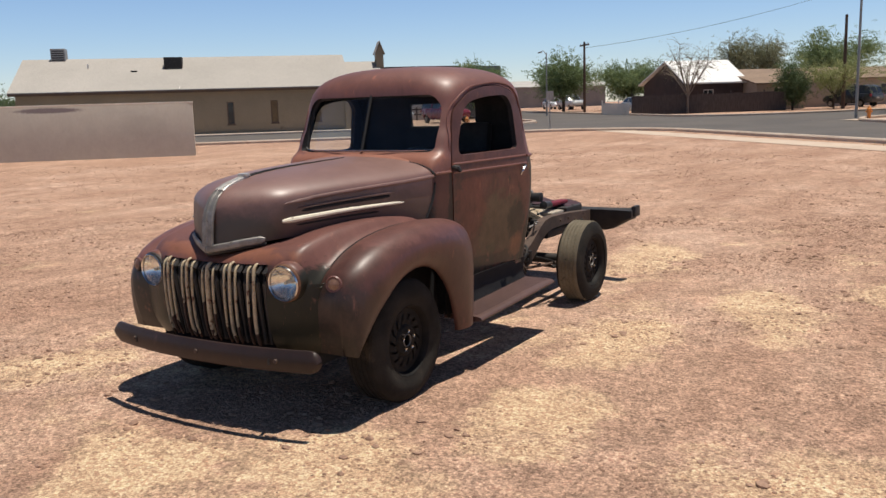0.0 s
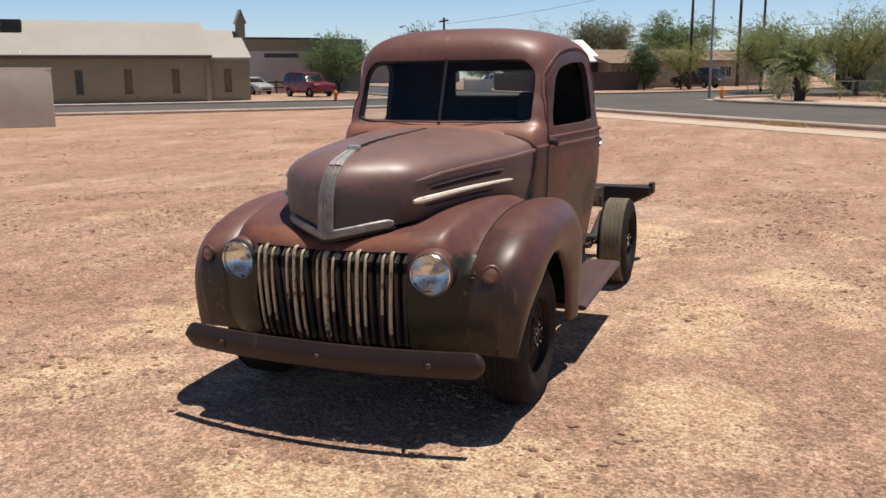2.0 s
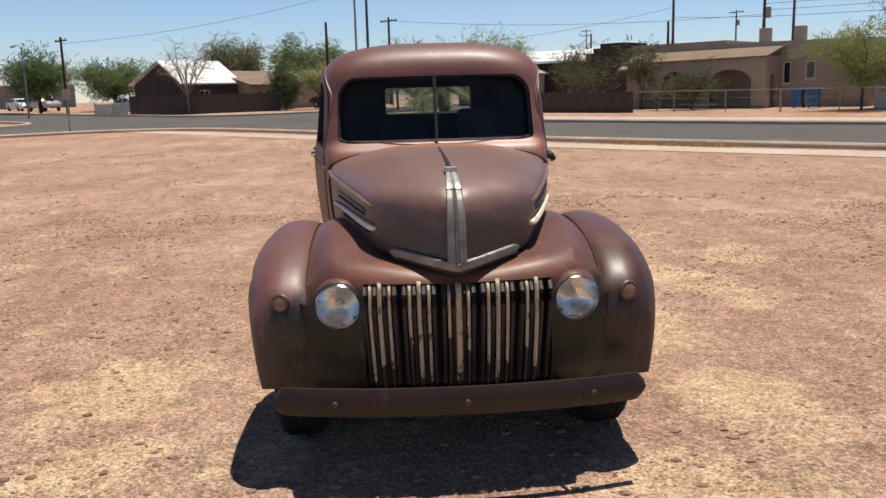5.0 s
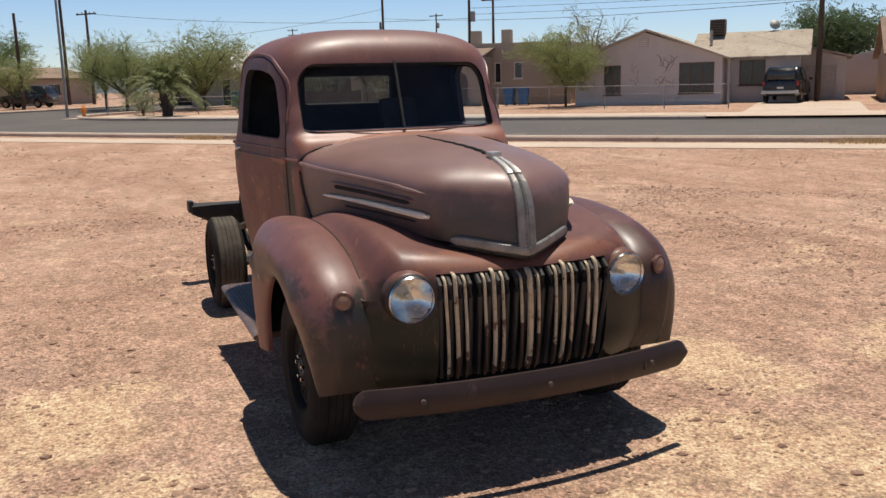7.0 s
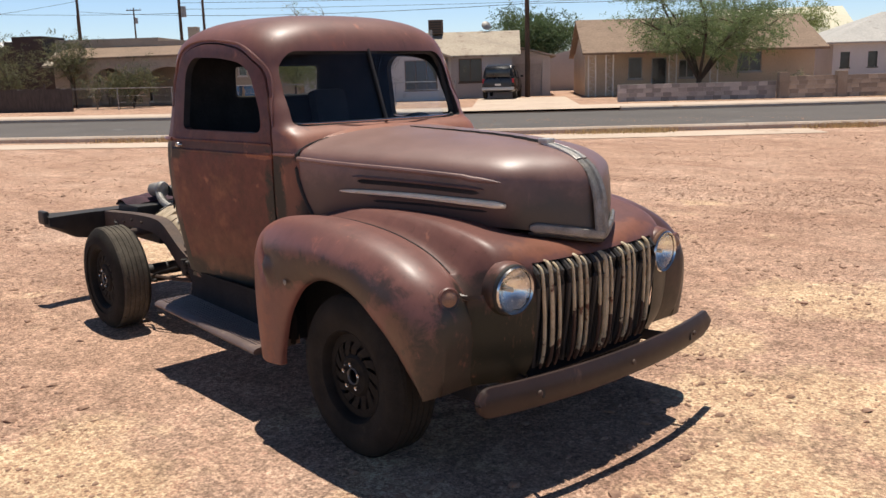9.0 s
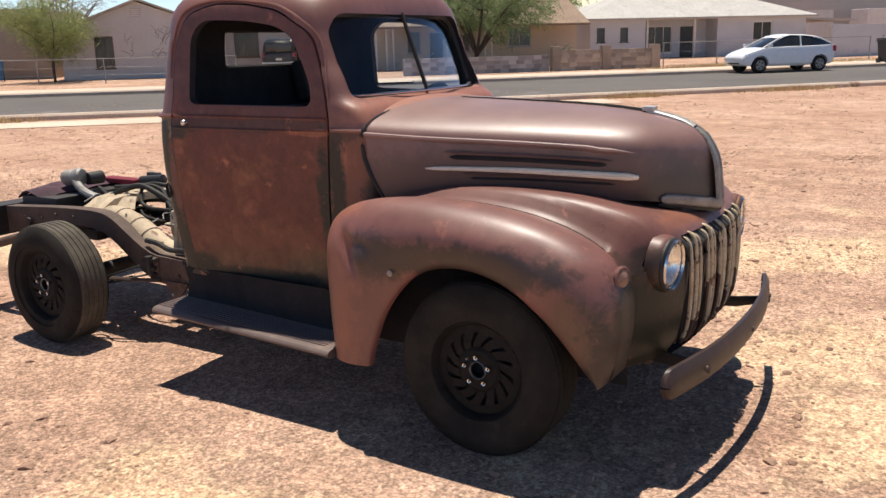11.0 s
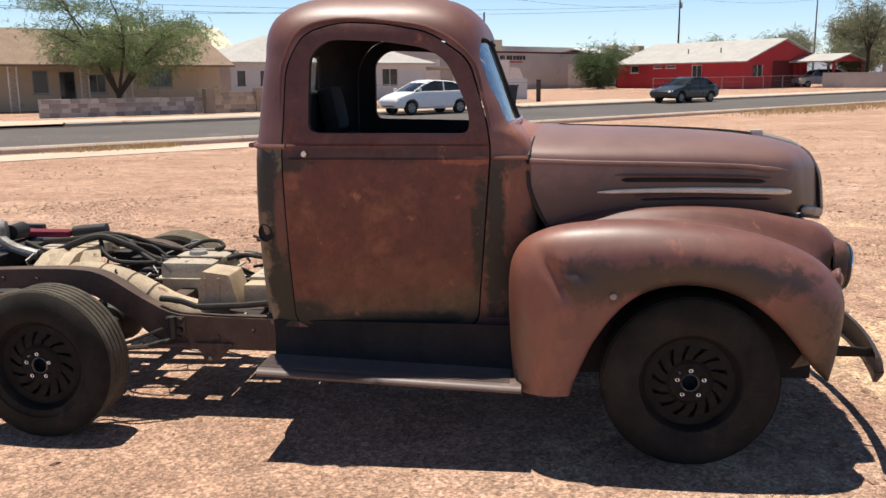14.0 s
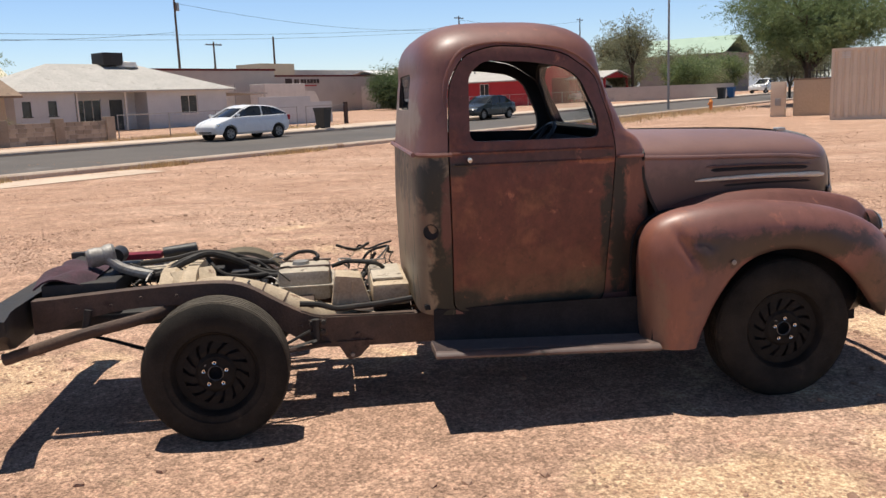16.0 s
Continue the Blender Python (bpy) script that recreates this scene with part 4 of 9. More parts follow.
for s in (1, -1):
    # rain gutter over the door, belt mouldings
    g = spline([(x, z) for x, z in [(-1.735, 1.50), (-1.728, 1.66), (-1.652, 1.806), (-1.50, 1.852), (-1.30, 1.844), (-1.095, 1.808), (-0.932, 1.69), (-0.868, 1.50), (-0.845, 1.40)]], 6)
    part("rain_gutter", pipe([(p[0], s * (cab_y(p[0], p[1]) + 0.004), p[1]) for p in g], [0.003] * 4 + [0.0065] * (len(g) - 8) + [0.003] * 4, 6), M_CAB, truck)
    for z in (1.325, 1.268):
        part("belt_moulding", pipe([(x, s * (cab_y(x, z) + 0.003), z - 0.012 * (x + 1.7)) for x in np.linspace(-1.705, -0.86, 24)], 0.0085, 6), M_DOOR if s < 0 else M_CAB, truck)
    part("belt_moulding", pipe([(x, s * (cab_y(x, 1.30) + 0.004), 1.322) for x in np.linspace(-1.872, -1.71, 10)], 0.012, 6), M_CAB, truck)
    part("belt_moulding", pipe([(x, s * (cab_y(x, 1.25) + 0.004), 1.268 - 0.03 * (x + 0.84)) for x in np.linspace(-0.835, -0.69, 8)], 0.01, 6), M_CAB, truck)
    if s > 0:
        part("mirror_stub", pipe([(-0.86, 0.640, 1.30), (-0.875, 0.695, 1.285), (-0.88, 0.715, 1.265)], [0.014, 0.022, 0.012], 8), M_BARK_BLACK, truck, "black mirror-arm stub at the door hinge")
part("rear_bead", pipe([(-1.890, y, 1.322) for y in np.linspace(-0.70, 0.70, 10)], 0.012, 6), M_CAB, truck)
# no opening is cut: the disc's near-black colour stands for the hole's shade
part("fuel_filler_hole", lathed([(0.0, 0.0), (0.036, 0.0), (0.040, 0.004), (0.036, 0.008)], 20, "y", pose(-1.822, -(cab_y(-1.822, 0.945) + 0.001), 0.945, 0, 0, 180 - 24)), M_INNER, truck, "near-black disc standing for the shaded fuel filler hole")

# windscreen: two panes, seal, divider
seal = rounded(WS, 0.06)


def ws_x(y, z):
    return -0.765 - 0.375 * (z - 1.41) - 0.10 * (abs(y) / 0.6) ** 2.4 + 0.004


part("windscreen_seal", pipe([(ws_x(p[0], p[1]) + 0.012, p[0], p[1]) for p in seal] + [(ws_x(*seal[0]) + 0.012, *seal[0])], 0.017, 6), M_RUBBER, truck, "black rubber windscreen seal")
part("seal_bead", pipe([(ws_x(y, 1.410) + 0.026, y, 1.410) for y in np.linspace(-0.53, 0.53, 24)], 0.005, 6), M_CHROME, truck, "thin bright bead under the windscreen")
for s in (1, -1):
    bm = bmesh.new()
    skin(bm, [[(ws_x(y, z) - 0.002, s * y, z) for y in np.linspace(0.004, 0.572, 8)] for z in (1.393, 1.54, 1.68, 1.785)])
    o = part("windscreen_pane", thick(bm, 0.004), M_GLASS, truck, "clear windscreen glass with a blue cast", 60)
    o.visible_shadow = False
part("windscreen_divider", pipe([(ws_x(0, z) + 0.012, 0, z) for z in (1.40, 1.6, 1.785)], 0.010, 6), M_RUBBER, truck, "dark centre bar of the windscreen")
o = part("rear_window", boxm(-1.845, -1.841, -0.32, 0.32, 1.52, 1.74), M_REARGLASS, truck, "dusty flat rear window")
o.visible_shadow = False
rs = rounded(RW, 0.03)
part("rear_seal", pipe([(-1.838, p[0], p[1]) for p in rs] + [(-1.838, *rs[0])], 0.010, 6), M_RUBBER, truck)

# cab inside
part("dashboard", prism(bmesh.new(), rounded([(-0.80, 1.18), (-0.82, 1.34), (-0.88, 1.355), (-0.96, 1.31), (-0.96, 1.20)], 0.03), -0.57, 0.57, "y"), M_INNER, truck, "dark dashboard")
bm = boxm(-1.62, -1.10, -0.62, 0.62, 0.80, 0.96, bevel=0.04)
box(bm, -0.07, 0.07, -0.62, 0.62, 0.0, 0.40, bevel=0.05, m=pose(-1.66, 0, 0.92, 0, -12, 0))
bench = part("bench_seat", bm, M_SEAT, truck, "dark grey bench seat")
part("headrest", boxm(-0.05, 0.05, 0.20, 0.46, 0.42, 0.66, bevel=0.045, m=pose(-1.66, 0, 0.92, 0, -12, 0)), M_SEAT, bench, "dark headrest on the driver's side")
wheel_m = pose(-1.04, 0.36, 1.275, 0, -46, 0)
bm = bmesh.new()
ringp = [wheel_m @ Vector((0.195 * math.cos(a), 0.195 * math.sin(a), 0)) for a in np.linspace(0, 2 * math.pi, 37)]
tube(bm, ringp, 0.013, 8)
for a in (0.5, 2.6, 4.71):
    tube(bm, [wheel_m @ Vector((0, 0, 0)), wheel_m @ Vector((0.19 * math.cos(a), 0.19 * math.sin(a), 0))], 0.012, 6)
tube(bm, [wheel_m @ Vector((0, 0, 0.02)), wheel_m @ Vector((0, 0, -0.4))], [0.035, 0.02], 8)
part("steering_wheel", bm, M_BLACK, truck, "black steering wheel on its column")
part("cab_floor", prism(bmesh.new(), [(-1.86, -0.69), (-0.66, -0.56), (-0.66, 0.56), (-1.86, 0.69)], 0.535, 0.56, "z"), M_INNER, truck)
part("firewall", boxm(-0.70, -0.68, -0.55, 0.55, 0.56, 1.30), M_INNER, truck)
part("window_crank", pipe([(-1.05, -0.60, 1.05), (-1.05, -0.57, 1.05), (-1.00, -0.56, 1.02)], 0.01, 6), M_BLACK, truck)

# --- hood
HB = [(-0.575, 0.588, 0.93), (-0.35, 0.550, 0.985), (0.0, 0.464, 1.000), (0.30, 0.386, 0.995), (0.50, 0.312, 0.988), (0.60, 0.200, 0.972), (0.668, 0.088, 0.950), (0.712, 0.0, 0.935)]
HM = [(-0.695, 0.620, 1.250), (-0.40, 0.574, 1.236), (0.0, 0.487, 1.222), (0.28, 0.414, 1.206), (0.47, 0.345, 1.188), (0.575, 0.220, 1.166), (0.648, 0.098, 1.148), (0.690, 0.0, 1.138)]
HT = [(-0.625, 0.0, 1.378), (-0.45, 0.0, 1.371), (-0.10, 0.0, 1.359), (0.15, 0.0, 1.346), (0.33, 0.0, 1.328), (0.47, 0.0, 1.303), (0.58, 0.0, 1.268), (0.660, 0.0, 1.205)]
hb, hm, ht = spline(HB, 6), spline(HM, 6), spline(HT, 6)


def hood_side(i, v):
    """Lower hood side: v from 0 at the bottom edge to 1 at the belt."""
    b, m = hb[i], hm[i]
    p = b.lerp(m, v)
    bow = max(0.0, 1 - i / 7) * (m.x - b.x) * ((1 - (1 - v) ** 1.9) - v)
    return Vector((p.x + bow, p.y + 0.010 * math.sin(math.pi * v) * min(1, b.y * 6), p.z))


def hood_half(i):
    row = [hood_side(i, v / 6) for v in range(7)]
    m, t = hm[i], ht[i]
    for k in range(1, 13):
        f = radians(90 * k / 12)
        y = m.y * math.cos(f) ** 0.98
        z = m.z + (t.z - m.z) * math.sin(f) ** 0.95
        x = m.x + (t.x - m.x) * (1 - math.cos(f)) ** 0.9
        row.append(Vector((x, max(0.0, y) if k < 12 else 0.0, z)))
    return row


for s in (1, -1):
    bm = bmesh.new()
    skin(bm, [[(p.x, s * p.y, p.z) for p in hood_half(i)] for i in range(len(hb))])
    bmesh.ops.remove_doubles(bm, verts=bm.verts, dist=0.0005)
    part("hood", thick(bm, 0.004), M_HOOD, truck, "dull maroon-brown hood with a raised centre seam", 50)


def on_side(x, v, s, out=0.0):
    for i in range(len(hm) - 1):
        if hm[i].x <= x <= hm[i + 1].x:
            t = (x - hm[i].x) / (hm[i + 1].x - hm[i].x)
            p = hood_side(i, v).lerp(hood_side(i + 1, v), t)
            return Vector((p.x, s * (p.y + out), p.z))
    return Vector((x, s * 0.3, 1.1))


for s in (1, -1):
    part("hood_belt_rib", pipe([on_side(x, 1.0 - 0.02 * (x > 0.3), s, 0.005) for x in np.linspace(-0.68, 0.46, 28)], [0.0115] * 26 + [0.008, 0.002], 8), M_HOOD, truck)
    for v, x0, x1, r in ((0.70, -0.30, 0.36, 0.0115), (0.33, -0.22, 0.38, 0.008)):
        # nothing is pressed in here: a near-black strip stands for the groove's shade
        part("louvre_groove", pipe([on_side(x, v, s, -0.002) for x in np.linspace(x0, x1, 20)], [0.003] + [r] * 18 + [0.003], 6, flat=0.5), M_INNER, truck, "dark strip painted as the shade in a louvre groove")
        part("louvre_lip", pipe([on_side(x, v + 0.085, s, 0.003) for x in np.linspace(x0 - 0.02, x1 + 0.02, 20)], [0.002] + [0.008] * 18 + [0.002], 6), M_HOOD, truck)
    part("side_strip", pipe([on_side(x, 0.50, s, 0.010) for x in np.linspace(-0.41, 0.465, 24)], [0.003, 0.007] + [0.009 + 0.007 * i / 20 for i in range(21)] + [0.009], 8), M_CREAM, truck, "chipped cream trim strip")
for s in (1, -1):
    edge = [Vector((p.x, s * p.y, p.z)) for p in hood_half(0)[:13]]
    lift = [max(0.0, min(1.0, (i - 4) / 3)) for i in range(13)]
    part("hood_gap", pipe([p + Vector((-0.004 + 0.014 * k, s * (0.001 + 0.003 * k), 0.003 * k)) for p, k in zip(edge, lift)], [0.008, 0.009, 0.010, 0.011, 0.012, 0.012, 0.011, 0.009, 0.007, 0.005, 0.004, 0.003, 0.002], 6), M_RUBBER, truck, "black gap behind the hood edge")
# cowl top: sweeps from the hood's rear edge up to the foot of the windscreen
def cab_front(y, z):
    for a, b in zip(CAB, CAB[1:]):
        if a[0] <= z <= b[0]:
            front = a[2] + (b[2] - a[2]) * (z - a[0]) / (b[0] - a[0])
    lo, hi = -1.2, front
    for _ in range(30):
        m = (lo + hi) / 2
        lo, hi = (m, hi) if cab_y(m, z) > abs(y) else (lo, m)
    return lo


full = [Vector((p.x, p.y, p.z)) for p in hood_half(0)[7:]]
full = [Vector((p.x, -p.y, p.z)) for p in full[:-1]] + full[::-1]
bm = bmesh.new()
rows = []
for p in full:
    ze = min(1.394, p.z + 0.016)
    ye = p.y * 0.985
    e = Vector((min(p.x, max(p.x - 0.19, cab_front(ye, ze) - 0.008)), ye, ze))
    row = []
    for v in (-0.12, 0.0, 0.2, 0.4, 0.6, 0.8, 1.0):
        q = p.lerp(e, max(v, 0))
        row.append(Vector((q.x + (0.03 if v < 0 else 0.0), q.y, q.z - 0.003 - (0.01 if v < 0 else 0))))
    rows.append(row)
skin(bm, rows)
part("cowl_top", thick(bm, 0.004), M_CAB, truck, "cowl top before the windscreen with orange rust", 50)
part("hood_seam", pipe([(p.x, 0.006 * math.sin(2.1 * k), p.z + 0.002) for k, p in enumerate(ht[3:27])], [0.003 + 0.010 * k / 23 for k in range(24)], 6, flat=0.7), M_RUBBER, truck, "dark centre hinge seam")
# nose trim: two ribs over the prow, and the V wings
nose = [Vector((0.385, 0, 1.321))] + [Vector((p.x, 0, p.z)) for p in ht[28:]] + [Vector((0.692, 0, 1.13)), Vector((0.703, 0, 1.04)), Vector((0.714, 0, 0.965))]
nose = spline(nose[:-1:2] + [nose[-1]], 4)
TRIM_SECT = [(-0.037, -0.004), (-0.036, 0.005), (-0.031, 0.008), (-0.026, 0.006), (-0.009, 0.006), (-0.006, 0.003), (0.0, 0.011), (0.006, 0.003), (0.009, 0.006), (0.026, 0.006), (0.031, 0.008), (0.036, 0.005), (0.037, -0.004)]


def trim_strip(pts, w0, w1):
    """A flat pressed strip with rolled edges and a raised middle rib, laid along a line over the prow."""
    bm = bmesh.new()
    rows = []
    for i, p in enumerate(pts):
        t = (Vector(pts[min(i + 1, len(pts) - 1)]) - Vector(pts[max(i - 1, 0)])).normalized()
        up = Vector((-t.z, 0, t.x))
        if up.x + up.z < 0:
            up = -up
        w = w0 + (w1 - w0) * i / (len(pts) - 1)
        rows.append([Vector((p[0], 0, p[2])) + up * (h + 0.008 - 4.0 * (y * w) ** 2) + Vector((0, y * w, 0)) for y, h in TRIM_SECT])
    skin(bm, rows)
    return thick(bm, 0.003)


k = int(len(nose) * 0.58)
part("nose_trim", trim_strip(nose[:k], 0.62, 1.0), M_TRIMTOP, truck, "worn bright upper nose trim strip", 25)
part("nose_trim", trim_strip(nose[k:], 0.98, 1.12), M_TRIM, truck, "tarnished grey nose trim strip", 25)
for q in (k, k + 6):
    if q < len(nose):
        part("trim_rivet", pipe([(nose[q][0] + 0.012, y, nose[q][2]) for y in (-0.03, 0.03)], 0.0022, 5), M_BARK_BLACK, truck)
part("trim_clip", boxm(0.372, 0.425, -0.028, 0.028, 1.326, 1.346, bevel=0.006), M_TRIMTOP, truck, "loose end clip of the nose trim")
for s in (1, -1):
    wing = [Vector((p.x, s * p.y, p.z)) for p in hb[26:]]
    wing = [w + Vector((0.012, s * 0.004, 0.012)) for w in wing]
    part("v_wing", pipe(wing, [0.010] + [0.022] * (len(wing) - 2) + [0.020], 8, flat=0.5), M_TRIM, truck, "tarnished V-shaped nose wing")
    # black strip that draws the wing's shadow on the nose
    part("v_wing_shadow", pipe([w + Vector((-0.012, 0, -0.024)) for w in wing], [0.004] + [0.012] * (len(wing) - 1), 6), M_BARK_BLACK, truck, "black strip drawn as the shadow under the nose wing")
part("nose_badge", lathed([(0.0, 0.030), (0.016, 0.027), (0.024, 0.012), (0.024, -0.01)], 16, "x", pose(0.700, 0, 0.945)), M_TRIM, truck, "small worn nose boss")

# --- front fenders
F_OUT = [(-0.735, 0.300), (-0.748, 0.45), (-0.757, 0.62), (-0.758, 0.76), (-0.742, 0.86), (-0.690, 0.935), (-0.58, 0.985), (-0.42, 1.010), (-0.22, 1.018), (-0.02, 1.008), (0.16, 0.985), (0.32, 0.945), (0.45, 0.890), (0.545, 0.815), (0.595, 0.72), (0.598, 0.60), (0.578, 0.48), (0.545, 0.385)]
F_IN = [(-0.498, 0.290), (-0.478, 0.36), (-0.450, 0.43), (-0.415, 0.51), (-0.37, 0.585), (-0.325, 0.645), (-0.265, 0.705), (-0.19, 0.748), (-0.10, 0.772), (-0.01, 0.776), (0.08, 0.762), (0.17, 0.730), (0.25, 0.682), (0.32, 0.622), (0.385, 0.552), (0.44, 0.482), (0.485, 0.425), (0.525, 0.385)]
fo, fi = spline(F_OUT, 6), spline(F_IN, 6)


def fender_row(i, s):
    o, a = fo[i], fi[i]
    nfr = i / (len(fo) - 1)
    bulge = 0.012 * math.sin(math.pi * nfr)
    front = max(0.0, (nfr - 0.72) / 0.28)
    back = max(0.0, (0.22 - nfr) / 0.22)
    pts = [(0.0, 0.885), (0.02, 0.912), (0.14, 0.925 + bulge), (0.36, 0.938 + bulge), (0.58, 0.932 + bulge), (0.76, 0.912), (0.89, 0.876), (0.965, 0.838), (1.0, 0.79), (0.999, 0.752), (0.985, 0.716), (0.958, 0.688), (0.922, 0.668)]
    row = []
    for q in spline([Vector((f, y, 0)) for f, y in pts], 3):
        f, y = q.x, q.y
        p = a.lerp(o, f)
        y -= 0.055 * front * min(1.0, max(0.0, (1.0 - f) / 0.05)) + 0.02 * back
        if s < 0:
            # the pushed-in crease behind the wheel, and shallower waves round it
            y -= 0.036 * math.exp(-((p.x + 0.56 + 0.5 * (p.y - 0.80)) / 0.030) ** 2 - ((p.y - 0.80) / 0.075) ** 2)
            y -= 0.020 * math.exp(-((p.x + 0.50) / 0.07) ** 2 - ((p.y - 0.835) / 0.016) ** 2)
            y += 0.018 * math.exp(-((p.x + 0.50) / 0.03) ** 2 - ((p.y - 0.775) / 0.05) ** 2)
            y -= 0.010 * math.exp(-((p.x + 0.62) / 0.05) ** 2 - ((p.y - 0.72) / 0.06) ** 2)
            y -= 0.006 * math.exp(-((p.x - 0.28) / 0.07) ** 2 - ((p.y - 0.87) / 0.05) ** 2)
        row.append(Vector((p.x, s * y, p.y)))
    return row


def seam_z(x):
    """Height of the crease where the fender meets the nose panel."""
    best = [fender_row(i, 1)[-1] for i in range(len(fo))]
    top = [p for p in best if p.z > 0.70]
    for a, b in zip(top, top[1:]):
        if a.x <= x <= b.x:
            return a.z + (b.z - a.z) * (x - a.x) / max(1e-6, b.x - a.x)
    return top[0].z if x < top[0].x else top[-1].z


# --- nose panel between the fenders
NOSE_T = [(0.46, 0.995), (0.30, 1.026), (0.12, 1.042), (-0.08, 1.046), (-0.28, 1.034), (-0.46, 1.004), (-0.60, 0.950), (-0.68, 0.89)]


def nose_x(y):
    return 0.728 - 0.128 * (abs(y) / 0.66) ** 3.2


def nose_profile(y):
    a, x = abs(y), nose_x(min(abs(y), 0.675)) - 1.6 * max(0, abs(y) - 0.675)
    drop = 0.035 * max(0, (0.56 - a) / 0.36) ** 1.5 + 0.030 * max(0, (a - 0.58) / 0.09) ** 2
    def k_at(px):
        a0 = 0.585 - 0.045 * min(1.0, max(0.0, (px - 0.05) / 0.35))
        k = min(1, max(0, (a - a0) / (0.672 - a0)))
        return k * k * (3 - 2 * k)

    front = [(x - 0.075, 0.385), (x - 0.03, 0.46), (x - 0.008, 0.56), (x, 0.67), (x - 0.003, 0.78), (x - 0.018, 0.86), (x - 0.05, 0.92 - 0.4 * drop), (x - 0.11, 0.965 - 0.8 * drop)]
    front = front[:5] + [(fx, fz * (1 - k_at(fx)) + k_at(fx) * min(fz, seam_z(fx) + 0.004)) for fx, fz in front[5:]]
    return spline(front + [(tx, (tz - min(drop, 0.08)) * (1 - k_at(tx)) + (seam_z(tx) - 0.004 - 0.9 * max(0, a - 0.675)) * k_at(tx)) for tx, tz in NOSE_T], 3)


ys = [-0.73, -0.70] + [-0.675 + 1.35 * k / 60 for k in range(61)] + [0.70, 0.73]
bm = bmesh.new()


def not_grille(q):
    c = sum((v.co for v in q), Vector()) / 4
    if c.x > 0.55 and math.hypot(abs(c.y) - 0.514, c.z - 0.788) < 0.089:
        return False
    return not (abs(c.y) < 0.40 and c.z < 0.872 and c.x > 0.6)


skin(bm, [[(p[0], y, p[1]) for p in nose_profile(y)] for y in ys], keep=not_grille)
part("nose_panel", thick(bm, 0.006), M_NOSE, truck, "nose panel with old dark green paint under brown primer", 45)
# near-black sheet that stands for the shaded space behind the bars
bm = bmesh.new()
skin(bm, [[(nose_x(y) - 0.075, y, z) for y in np.linspace(-0.42, 0.42, 15)] for z in (0.42, 0.6, 0.75, 0.9)])
part("grille_back", thick(bm, 0.005), M_INNER, truck, "near-black sheet standing for the shade behind the grille")
# grille bars in five groups of three, a heavier bar in the middle of each
for g in range(-2, 3):
    for k in (-1, 0, 1):
        y = 0.168 * g + 0.041 * k
        if abs(y) > 0.385:
            y = math.copysign(0.385, y)
        if (g, k) == (2, 1):
            continue  # the outermost bar on the driver's side is lost
        x, w = nose_x(y), 0.0072 if k else (0.0094 if g else 0.0135)
        top = 0.893 if k == 0 else 0.880
        if g == 0:
            top -= 0.012
        pts = spline([(x - 0.055, y, top), (x - 0.006, y, top - 0.028), (x + 0.008, y * 1.0, 0.76), (x + 0.008, y * 0.985, 0.62), (x - 0.004, y * 0.97, 0.50), (x - 0.03, y * 0.96, 0.425)], 4)
        bm = bmesh.new()
        last = len(pts) - 1
        vv = skin(bm, [[(p[0] + 1.15 * w * q * math.cos(a), p[1] + w * q * math.sin(a), p[2]) for a in [2 * math.pi * m / 8 for m in range(8)]] for p, q in [(p, 0.75 if m in (0, last) else 1.0) for m, p in enumerate(pts)]], loop=True)
        bm.faces.new(vv[0])
        bm.faces.new(vv[-1][::-1])
        bmesh.ops.recalc_face_normals(bm, faces=bm.faces)
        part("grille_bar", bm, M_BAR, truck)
    for k in (-1.5, -0.5, 0.5, 1.5):
        y = 0.168 * g + 0.041 * k * 1.02
        if abs(y) < 0.40:
            x = nose_x(y)
            part("grille_channel", pipe([(x - 0.045, y, 0.872), (x + 0.000, y, 0.835), (x + 0.002, y, 0.78), (x - 0.012, y * 0.985, 0.66), (x - 0.05, y * 0.96, 0.43)], 0.0125, 6), M_BARK_BLACK, truck, "dark rusted grille channel")

for s in (1, -1):
    y, x = 0.514 * s, nose_x(0.514)
    hm_ = pose(x + 0.004, y, 0.788, 0, 2, 4 * s)
    part("lamp_pod", lathed([(0.104, -0.004), (0.109, -0.010), (0.112, -0.026), (0.115, -0.060)], 40, "x", hm_), M_NOSE, truck, "raised pod round the headlamp", 60)
    lamp = part("headlamp", lathed([(0.086, -0.06), (0.105, -0.055), (0.106, -0.022), (0.105, 0.002), (0.101, 0.008), (0.093, 0.012), (0.088, 0.010), (0.088, -0.03)], 40, "x", hm_), M_RUSTRING if s > 0 else M_BARK_BLACK, truck, "headlamp with a rusty ring" if s > 0 else "headlamp with a dark ring")
    part("chrome_ring", lathed([(0.088, 0.012), (0.094, 0.020), (0.099, 0.012)], 40, "x", hm_), M_CHROME, lamp, "thin chrome ring")
    part("reflector", lathed([(0.001, -0.055), (0.03, -0.050), (0.06, -0.030), (0.088, 0.006)], 36, "x", hm_), M_MIRROR, lamp, "bright reflector bowl")
    part("lens", lathed([(0.001, 0.030), (0.03, 0.028), (0.06, 0.022), (0.089, 0.010)], 36, "x", hm_), M_LENS, lamp, "clear ribbed headlamp glass").visible_shadow = False
    part("bulb", lathed([(0.001, 0.0), (0.010, -0.005), (0.012, -0.05)], 12, "x", hm_), M_CREAM, lamp)

